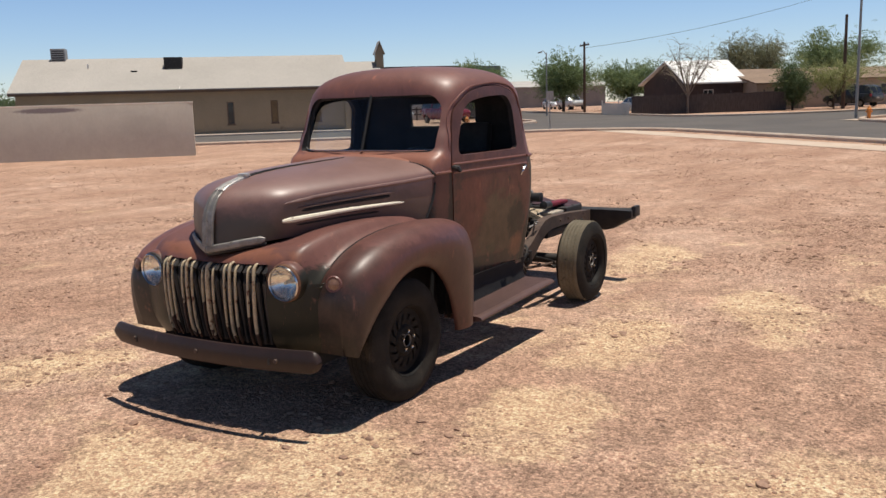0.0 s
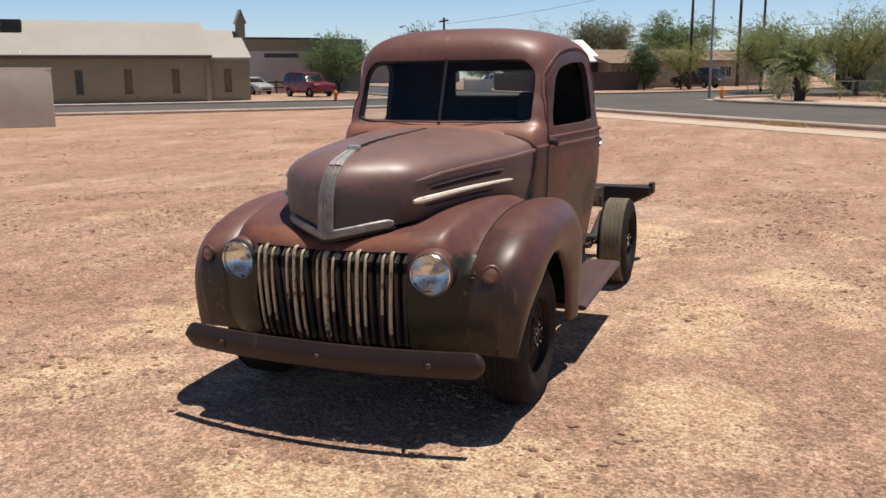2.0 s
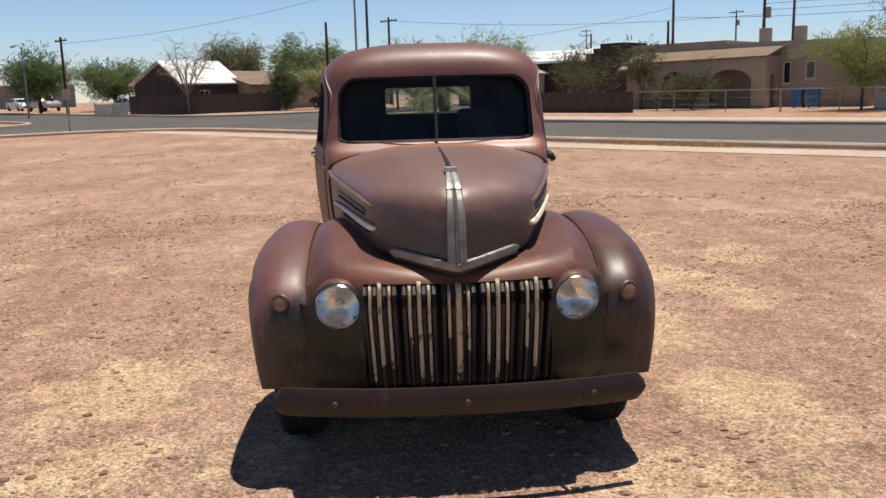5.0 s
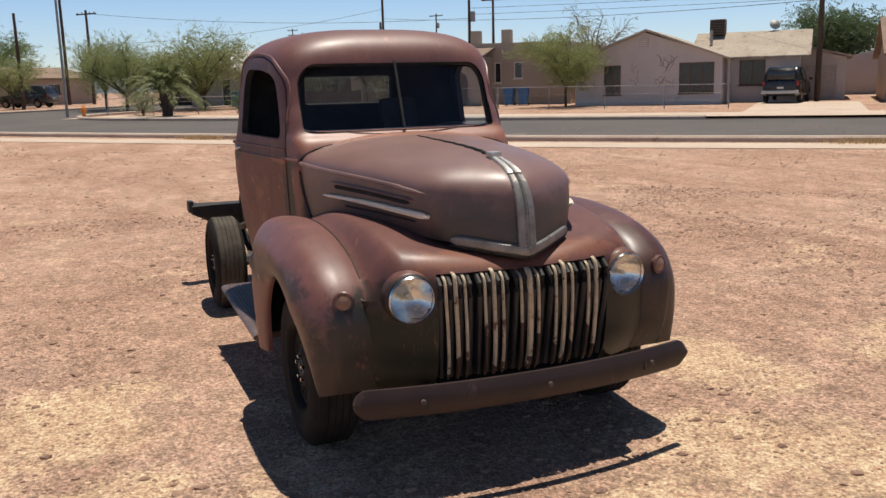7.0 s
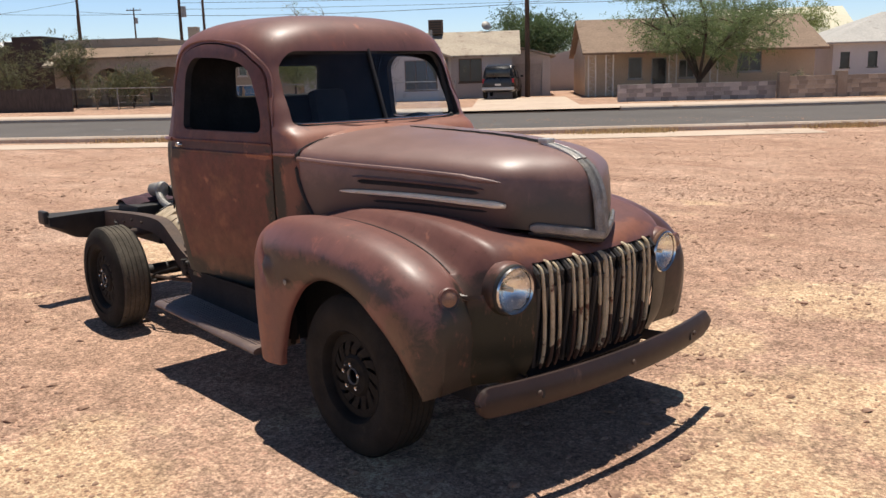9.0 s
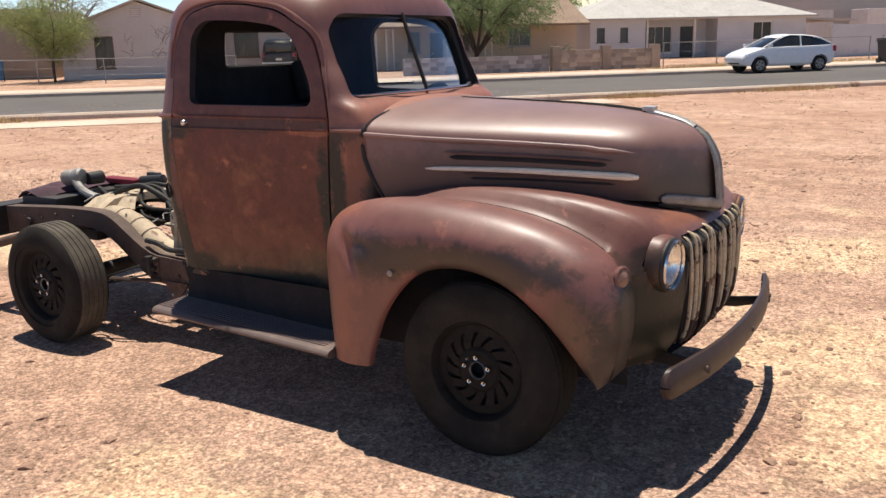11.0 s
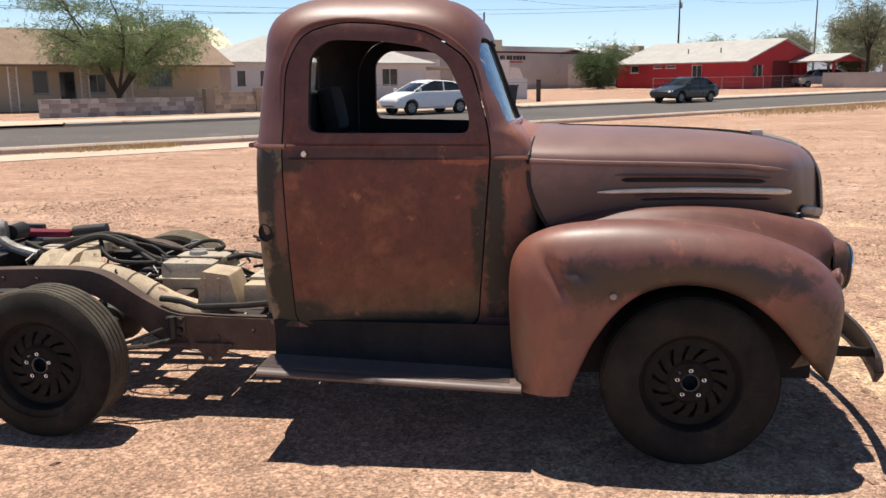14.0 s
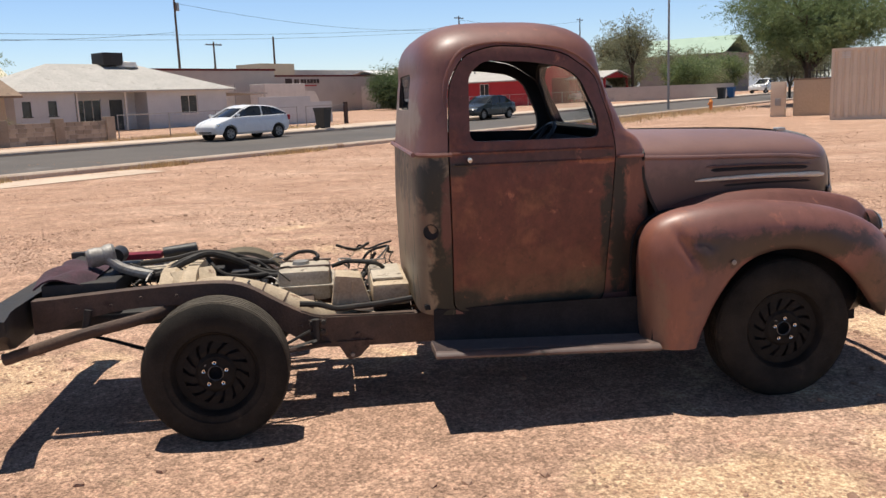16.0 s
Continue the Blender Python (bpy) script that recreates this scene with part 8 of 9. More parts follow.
def utility_pole(u, n, h, arms=1, transformer=False, turn=0.0, label="dark wooden utility pole with a crossarm"):
    p = thing("utility_pole", label, "utility pole", at_street(u, n, turn), group="utility poles")
    part("shaft", pipe([(0, 0, -0.2), (0, 0, h * 0.5), (0.0, 0, h)], [0.16, 0.135, 0.10], 10), M_POLE, p)
    for k in range(arms):
        z = h - 0.35 - 0.9 * k
        arm = part("crossarm", boxm(-1.15, 1.15, -0.06, 0.06, z - 0.06, z + 0.06), M_POLE, p, smooth=0)
        for x in (-1.0, -0.45, 0.45, 1.0):
            part("insulator", lathed([(0.0, 0.16), (0.035, 0.13), (0.05, 0.05), (0.03, 0.0)], 8, "z", pose(x, 0, z + 0.06)), M_STEELPOLE, arm)
    if transformer:
        part("transformer", lathed([(0.0, 0.45), (0.2, 0.43), (0.22, -0.4), (0.0, -0.42)], 12, "z", pose(0.32, 0, h - 1.9)), M_STEELPOLE, p, "grey drum transformer")
    return p


def lamp_pole(u, n, h, turn=0.0, arm=1.8, mat=None):
    p = thing("street_lamp", "slim grey steel street lamp pole", "street lamp", at_street(u, n, turn), group="street lamps")
    part("shaft", pipe([(0, 0, -0.1), (0, 0, h)], [0.085, 0.055], 10), mat or M_STEELPOLE, p)
    if arm:
        part("arm", pipe([(0, 0, h - 0.2), (arm * 0.5, 0, h + 0.2), (arm, 0, h + 0.15)], 0.035, 8, 4), mat or M_STEELPOLE, p)
        part("lamp_head", boxm(arm - 0.1, arm + 0.45, -0.11, 0.11, h + 0.06, h + 0.18, bevel=0.03), M_STEELPOLE, p)
    return p


POLES = [(-56.5, 46.6, 7.4, 0, False), (-62.0, 56.5, 13.0, 1, True), (-26.0, 66.0, 8.6, 1, True), (-27.5, 76, 9.2, 1, False), (-41.7, 80.7, 14.0, 0, False), (1.4, 47.5, 12.0, 0, False),
         (51.35, 78.7, 13.5, 1, True), (108.0, 84.0, 13.6, 1, True), (-36.5, 70, 6.9, 0, False), (-60.5, 58.0, 8.5, 1, False), (-55.6, 126.6, 11.8, 1, True), (-94.8, 145.3, 12.2, 2, False), (-55.65, 86.8, 7.3, 0, False), (60, 84, 8.5, 1, False), (64, 78, 8.8, 0, False), (147.8, 84.6, 15.2, 1, False), (-78, 33, 7.0, 1, False), (-68.5, -24, 8.4, 1, False), (-70, -20, 7.6, 1, True), (-66, -28, 6.0, 0, False)]
for u, n, h, a, tr in POLES:
    utility_pole(u, n, h, a, tr)
lamp_pole(-38.4, 33.8, 9.9, 180, 0)
lamp_pole(-69.5, 26.0, 5.6, 180, 1.6)
lamp_pole(50.5, 22.8, 11.5, 0, 0)
lamp_pole(-64.5, -23, 5.6, 270, 1.8)
sign = thing("sign_post", "thin steel sign post with a small plate", "sign", at_street(-38.2, 15.2))
part("post", pipe([(0, 0, -0.1), (0, 0, 2.1)], 0.03, 8), M_STEELPOLE, sign)
part("plate", boxm(-0.02, 0.02, -0.2, 0.2, 1.6, 2.1), M_STEELPOLE, sign, smooth=0)


def wire(a, b, sag, group="overhead wires"):
    P, Q = street(a[0], a[1], a[2]), street(b[0], b[1], b[2])
    pts = [P.lerp(Q, t) - Vector((0, 0, 4 * sag * t * (1 - t))) for t in np.linspace(0, 1, 13)]
    return solo("overhead_wire", pipe(pts, 0.016, 4), M_CABLE, "thin black overhead wire between poles", "wire", group=group)


wire((-62, 56.5, 12.4), (-26, 66, 8.2), 0.5)
for dz in (0, -0.5):
    wire((-26, 66, 7.4 + dz), (108, 84, 11.9 + dz), 1.6)
wire((-60.5, 58, 8.2), (-26, 66, 6.6), 0.6)
wire((-41.7, 80.7, 9.0), (-60, 58, 5.4), 0.7)
wire((1.4, 47.5, 5.3), (-41.7, 80.7, 8.0), 0.5)
wire((1.4, 47.5, 5.3), (51.35, 78.7, 9.0), 0.6)
wire((51.35, 78.7, 12.0), (108, 84, 11.6), 1.2)
wire((108, 84, 13.0), (147.8, 84.6, 14.6), 0.8)
wire((-41.7, 80.7, 12.6), (51.35, 78.7, 13.0), 1.0)
wire((-62, 56.5, 12.2), (-41.7, 80.7, 13.0), 0.6)
wire((-78, 33, 6.4), (-62, 56.5, 11.6), 0.8)
wire((-70, -20, 6.5), (-110, -60, 6.5), 0.6)
wire((-68.5, -24, 5.0), (-60, -60, 4.0), 0.5)


def hydrant(u, n):
    h = thing("fire_hydrant", "orange fire hydrant by the kerb", "hydrant", at_street(u, n), group="fire hydrants")
    part("barrel", lathed([(0.0, -0.05), (0.15, -0.05), (0.15, 0.03), (0.10, 0.05), (0.10, 0.50), (0.13, 0.52), (0.13, 0.56), (0.10, 0.60), (0.06, 0.68), (0.0, 0.70)], 16, "z"), M_HYDRANT, h)
    for a in (0, 90, 180):
        part("outlet", lathed([(0.0, 0.18), (0.055, 0.18), (0.055, 0.10), (0.04, 0.05)], 10, "x", pose(0, 0, 0.42, 0, 0, a + 20)), M_HYDRANT, h)
    part("nut", boxm(-0.025, 0.025, -0.025, 0.025, 0.70, 0.75), M_HYDRANT, h, smooth=0)


hydrant(-36.2, 32.9)
hydrant(46.3, 18.2)
hydrant(-48.6, 13.3)


def bin_(u, n, mat, label, turn=0.0, dz=0.0):
    b = thing("wheelie_bin", label, "bin", at_street(u, n, turn, dz), group="wheelie bins")
    bm = bmesh.new()
    rows = [[(-a, -a, z), (a, -a, z), (a, a * 1.1, z), (-a, a * 1.1, z)] for a, z in ((0.24, 0.06), (0.31, 0.98), (0.335, 0.985), (0.335, 1.03))]
    vv = skin(bm, rows, loop=True)
    bm.faces.new(vv[0][::-1])
    bm.faces.new(vv[-1])
    part("body", bm, mat, b, smooth=0)
    part("lid", boxm(-0.35, 0.35, -0.36, 0.38, 1.035, 1.10, bevel=0.03), mat, b)
    part("handle", pipe([(-0.28, 0.42, 0.95), (0.28, 0.42, 0.95)], 0.02, 8), mat, b)
    for s in (-1, 1):
        part("wheel", lathed([(0.0, -0.03), (0.12, -0.03), (0.12, 0.03), (0.0, 0.03)], 14, "x", pose(0.27 * s, 0.24, 0.10)), M_BINBLACK, b)


bin_(26.3, 30.9, M_BINBLACK, "black wheelie bin at the kerb", 10, 0.10)
bin_(-15.7, 46.3, M_BINBLUE, "blue wheelie bin beside the arcaded house", 0)
bin_(-14.85, 46.4, M_BINBLUE, "blue wheelie bin beside the arcaded house", 8)
bin_(-36.6, 47.5, M_BINBLUE, "blue wheelie bin by the small house")
bin_(78, 29.6, M_BINBLACK, "black wheelie bin far along the street")
bin_(80, 29.4, M_BINBLUE, "blue wheelie bin far along the street")

# ---------------------------------------------------------------- container, cabinet, tan wall at the lot's east end
cont = thing("shipping_container", "beige corrugated shipping container standing on the dirt", "container", at_street(33.0, 7.9, -77))
bm = bmesh.new()
prof = []
for k in range(22):
    x = 0.28 * k
    prof += [(x, 0.0), (x + 0.07, 0.0), (x + 0.11, 0.05), (x + 0.18, 0.05), (x + 0.22, 0.0)]
skin(bm, [[(x, y, z) for x, y in prof] for z in (0.12, 2.84)])
part("side_panel", thick(bm, 0.004), M_CONT, cont, "corrugated beige side", 20)
part("end_panel", boxm(-0.02, 0.0, 0.0, 2.4, 0.12, 2.84), M_CONT, cont, smooth=0)
part("back_panel", boxm(0, 6.06, 2.38, 2.42, 0.12, 2.84), M_CONT, cont, smooth=0)
part("roof_panel", boxm(-0.02, 6.06, 0.0, 2.42, 2.84, 2.88), M_CONT, cont, smooth=0)
for z in (0.06, 2.82):
    part("rail", boxm(-0.04, 6.08, -0.03, 0.05, z - 0.06, z + 0.06), M_CONT, cont, smooth=0)
for x in (-0.04, 6.02):
    part("corner_post", boxm(x, x + 0.1, -0.035, 0.06, 0.0, 2.88), M_CONT, cont, smooth=0)
for k in range(4):
    part("vent_slat", boxm(0.34, 0.66, -0.03, -0.01, 2.48 + 0.07 * k, 2.52 + 0.07 * k), M_TRIMW, cont, smooth=0)
tan_wall = thing("tan_wall", "tan stuccoed enclosure wall beside the container", "wall", at_street(37.3, 10.7, -77))
part("panel", boxm(0, 4.6, 0, 0.2, -0.2, 1.66, bevel=0.015), M_PEACH, tan_wall, smooth=0)
part("cap", boxm(-0.03, 4.63, -0.03, 0.23, 1.66, 1.73, bevel=0.01), M_BROWNROOF, tan_wall, smooth=0)
cab2 = thing("electrical_cabinet", "pale steel electrical cabinet", "cabinet", at_street(37.0, 11.3, -77))
part("body", boxm(-0.32, 0.34, -0.2, 0.3, -0.05, 1.62, bevel=0.02), M_CONT, cab2)
part("door", boxm(-0.28, 0.30, -0.225, -0.203, 0.1, 1.52, bevel=0.01), M_CONT, cab2)
part("meter", boxm(-0.12, 0.14, -0.28, -0.228, 0.5, 0.85, bevel=0.02), M_STEELPOLE, cab2)
rail_f = thing("iron_fence", "dark iron bar fence behind the tan wall", "fence", at_street(46.0, 12.5, -77))
for k in range(40):
    part("bar", pipe([(0.2 * k, 0, -0.1), (0.2 * k, 0, 2.4)], 0.018, 5), M_BARK_BLACK, rail_f)
for z in (0.3, 2.1):
    part("rail", pipe([(0, 0, z), (7.8, 0, z)], 0.022, 6), M_BARK_BLACK, rail_f)


# ---------------------------------------------------------------- cars
def car(u, n, turn, paint, glassy, label, kind="sedan", category="car", dz=0.0):
    """A parked vehicle: nose to its local +x."""
    c = thing("parked_car", label, category, at_street(u, n, turn, dz))
    if kind == "hatch":
        L_, W, prof = 4.2, 0.86, [(2.13, 0.45, 0.62), (1.98, 0.30, 0.76), (1.5, 0.28, 0.92), (0.95, 0.26, 1.02), (-0.5, 0.26, 1.04), (-1.5, 0.28, 1.06), (-1.93, 0.32, 1.08), (-2.03, 0.42, 0.95)]
        gh = [(1.25, 0.98), (0.25, 1.45), (-0.35, 1.49), (-1.15, 1.41), (-1.86, 1.12)]
        wx = (1.38, -1.32)
    elif kind == "sedan":
        L_, W, prof = 4.5, 0.87, [(2.25, 0.42, 0.62), (2.05, 0.28, 0.74), (1.4, 0.26, 0.88), (0.85, 0.25, 0.97), (-0.8, 0.25, 0.99), (-1.5, 0.26, 1.01), (-2.12, 0.32, 0.99), (-2.25, 0.42, 0.80)]
        gh = [(1.0, 0.94), (0.15, 1.38), (-0.55, 1.43), (-1.15, 1.36), (-1.75, 1.0)]
        wx = (1.36, -1.34)
    elif kind == "suv":
        L_, W, prof = 4.8, 0.93, [(2.40, 0.50, 0.80), (2.25, 0.38, 0.95), (1.5, 0.34, 1.05), (1.05, 0.33, 1.10), (-0.8, 0.33, 1.12), (-1.8, 0.34, 1.13), (-2.32, 0.38, 1.12), (-2.40, 0.48, 0.95)]
        gh = [(1.2, 1.06), (0.55, 1.68), (-0.4, 1.78), (-1.9, 1.74), (-2.32, 1.12)]
        wx = (1.5, -1.42)
    else:
        L_, W, prof = 5.4, 0.95, [(2.7, 0.50, 0.80), (2.5, 0.40, 0.98), (1.8, 0.38, 1.10), (1.2, 0.38, 1.12), (-0.4, 0.38, 1.12), (-0.7, 0.40, 1.14), (-2.6, 0.42, 1.14), (-2.7, 0.50, 1.0)]
        gh = [(1.25, 1.08), (0.6, 1.70), (0.2, 1.76), (-0.4, 1.72), (-0.6, 1.12)]
        wx = (1.75, -1.65)
    rows = []
    for p in spline(prof, 4):
        x, b, t = p
        taper = 1 - 0.16 * max(0, (abs(x) - L_ * 0.38) / (L_ * 0.12)) ** 1.5
        w = W * taper
        half = [(0, b), (w * 0.86, b), (w * 0.98, b + 0.10), (w, b + (t - b) * 0.45), (w * 0.985, b + (t - b) * 0.75), (w * 0.93, t - 0.02), (w * 0.80, t + 0.01), (0, t + 0.025)]
        rows.append([(x, y, z) for y, z in half] + [(x, -y, z) for y, z in half[-2:0:-1]])
    steps = []
    for x in wx:
        steps.append(("DIFFERENCE", lathed([(0.0, -1.2), (0.37, -1.2), (0.37, -0.62), (0.0, -0.62)], 22, "y", pose(x, 0, 0.33))))
        steps.append(("DIFFERENCE", lathed([(0.0, 0.62), (0.37, 0.62), (0.37, 1.2), (0.0, 1.2)], 22, "y", pose(x, 0, 0.33))))
    bm = bmesh.new()
    vv = skin(bm, rows, loop=True)
    bm.faces.new(vv[0])
    bm.faces.new(vv[-1][::-1])
    bmesh.ops.recalc_face_normals(bm, faces=bm.faces)
    for _, s in steps:
        bmesh.ops.remove_doubles(s, verts=s.verts, dist=1e-4)
        bmesh.ops.recalc_face_normals(s, faces=s.faces)
    body = part_mesh("body", carve(bm, steps), paint, c, "", 40)
    bm = bmesh.new()
    g = spline(gh, 4)
    rows = []
    zb = min(gh[0][1], gh[-1][1]) - 0.05
    for x, z in g:
        f = (z - zb) / (max(q[1] for q in gh) - zb)
        hw = W * (0.90 - 0.17 * max(0.0, f))
        rows.append([(x, W * 0.90, min(z, zb)), (x, W * 0.90 * (1 - f) + hw * f, z - 0.04), (x, hw * 0.93, z), (x, 0, z + 0.015), (x, -hw * 0.93, z), (x, -(W * 0.90 * (1 - f) + hw * f), z - 0.04), (x, -W * 0.90, min(z, zb))])
    skin(bm, rows)
    part("glasshouse", bm, glassy, c, "dark tinted windows", 40)
    bm = bmesh.new()
    top = [r for r in rows if r[2][2] > max(q[1] for q in gh) - 0.16]
    skin(bm, [[(p[0], p[1] * 1.01, p[2] + 0.012) for p in r[1:6]] for r in top])
    part("roof", bm, paint, c, "", 40)
    for s in (1, -1):
        for i in (0, -1):
            k0, k1 = (0, 5) if i == 0 else (-5, -1)
            seq = rows[k0:k1] if i == 0 else rows[-5:]
            part("pillar", pipe([(r[2 if s > 0 else 4][0], r[2 if s > 0 else 4][1] * 1.01, r[2][2]) for r in seq], 0.035, 6), paint, c)
        xm = (gh[1][0] + gh[3][0]) / 2
        part("pillar", pipe([(xm, s * W * 0.91, zb + 0.02), (xm - 0.02, s * W * 0.75, max(q[1] for q in gh) - 0.05)], 0.035, 6), paint, c)
        part("headlight", boxm(L_ / 2 - 0.32, L_ / 2 - 0.10, min(s * W * 0.52, s * W * 0.90), max(s * W * 0.52, s * W * 0.90), prof[1][2] - 0.14, prof[1][2] - 0.01, bevel=0.02), M_CHROME, c, "clear headlight")
        part("tail_light", boxm(-L_ / 2 + 0.02, -L_ / 2 + 0.16, min(s * W * 0.62, s * W * 0.92), max(s * W * 0.62, s * W * 0.92), prof[-2][2] - 0.28, prof[-2][2] - 0.06, bevel=0.02), M_REDWALL, c, "red tail light")
        part("wing_mirror", boxm(gh[0][0] - 0.28, gh[0][0] - 0.14, min(s * W, s * (W + 0.16)), max(s * W, s * (W + 0.16)), zb + 0.10, zb + 0.22, bevel=0.03), paint, c)
        for x in wx:
            m = pose(x, s * (W - 0.02), 0.32, 0, 0, 0 if s > 0 else 180)
            wh = part("wheel", lathed([(0.0, -0.012), (0.06, -0.008), (0.18, -0.02), (0.205, 0.0), (0.21, -0.12)], 20, "y"), M_ALU, c, "alloy wheel", m=m)
            part("tyre", lathed([(0.205, 0.0), (0.26, 0.005), (0.31, -0.02), (0.32, -0.06), (0.32, -0.18), (0.28, -0.2), (0.2, -0.2)], 22, "y"), M_TYRE, wh)
            for k in range(5):
                a = 2 * math.pi * k / 5
                part("slot", boxm(0.09, 0.17, -0.001, 0.003, -0.025, 0.025, m=pose(0, -0.012, 0, 0, math.degrees(a), 0)), M_BINBLACK, wh, smooth=0)
    part("grille", boxm(L_ / 2 - 0.06, L_ / 2 + 0.005, -W * 0.5, W * 0.5, 0.36, 0.48, bevel=0.01), M_BINBLACK, c, "black lower grille")
    part("plate", boxm(-L_ / 2 - 0.02, -L_ / 2 + 0.04, -0.16, 0.16, 0.70, 0.80), M_TRIMW, c, smooth=0)
    return c


def gloss(name, c, rough=0.2):
    return surface(name, c, tuple(x * 0.95 for x in c), 1.0, rough, 0.0, 0.0, 20, spec=0.6)


P_WHITE, P_DARK, P_BLACK, P_RED, P_SILVER = gloss("white_car_paint", (0.75, 0.76, 0.78)), gloss("dark_grey_car_paint", (0.035, 0.042, 0.046)), gloss("black_car_paint", (0.010, 0.010, 0.012)), gloss("maroon_car_paint", (0.18, 0.015, 0.035)), gloss("silver_car_paint", (0.42, 0.43, 0.44))
car(19.95, 30.0 - 0.6, 180, P_WHITE, M_WIN, "white hatchback parked at the kerb", "hatch")
car(38.4, 30.0 - 0.75, 180, P_DARK, M_WIN, "dark grey sedan parked at the kerb", "sedan")
suv_ = car(-0.05, 45.6, 84, P_BLACK, M_WIN, "black sport utility vehicle on the white house driveway", "suv", dz=0.06)
part("rear_bumper", boxm(-2.50, -2.38, -0.88, 0.88, 0.46, 0.62, bevel=0.03), P_SILVER, suv_, "pale rear bumper")
part("rear_glass", boxm(-2.36, -2.22, -0.66, 0.66, 1.16, 1.55, bevel=0.02, m=None), M_WIN, suv_, "dark rear window")
car(-60.3, 50.4, 195, P_DARK, M_WIN, "dark grey sport utility vehicle beside the long house", "suv")
car(-103.0, 38.6, 0, P_WHITE, M_WIN, "white sedan parked far down the street", "sedan")
car(-95.0, 38.0, 0, P_SILVER, M_WIN, "silver pickup parked far down the street", "pickup", "pickup")
car(-66.5, 33.5, 0, P_SILVER, M_WIN, "silver sedan behind the picket fence", "sedan")
car(-60.2, 14.5, 18, P_RED, M_WIN, "maroon sport utility vehicle on the side street", "suv")
car(-69.5, 12.0, 20, P_SILVER, M_WIN, "silver sedan before the garage", "sedan")
car(80.6, 45.2, 150, P_SILVER, M_WIN, "silver people carrier under the carport", "suv")
car(100.0, 32.6, 170, P_WHITE, M_WIN, "white pickup parked far along the street", "pickup", "pickup")
box_truck = thing("box_truck", "white box truck parked by the depot", "truck", at_street(50.0, 63.5))
part("cargo_box", boxm(0, 5.2, 0, 2.2, 0.9, 3.1, bevel=0.03), M_TRIMW, box_truck, smooth=0)
part("cab", prism(bmesh.new(), rounded([(5.3, 0.6), (7.2, 0.6), (7.1, 1.5), (6.6, 2.3), (5.3, 2.4)], 0.1), 0.1, 2.1, "y"), M_TRIMW, box_truck)
for x in (1.2, 6.3):
    part("wheel", lathed([(0.0, -0.14), (0.4, -0.14), (0.4, 0.14), (0.0, 0.14)], 18, "y", pose(x, 0.15, 0.4)), M_TYRE, box_truck)


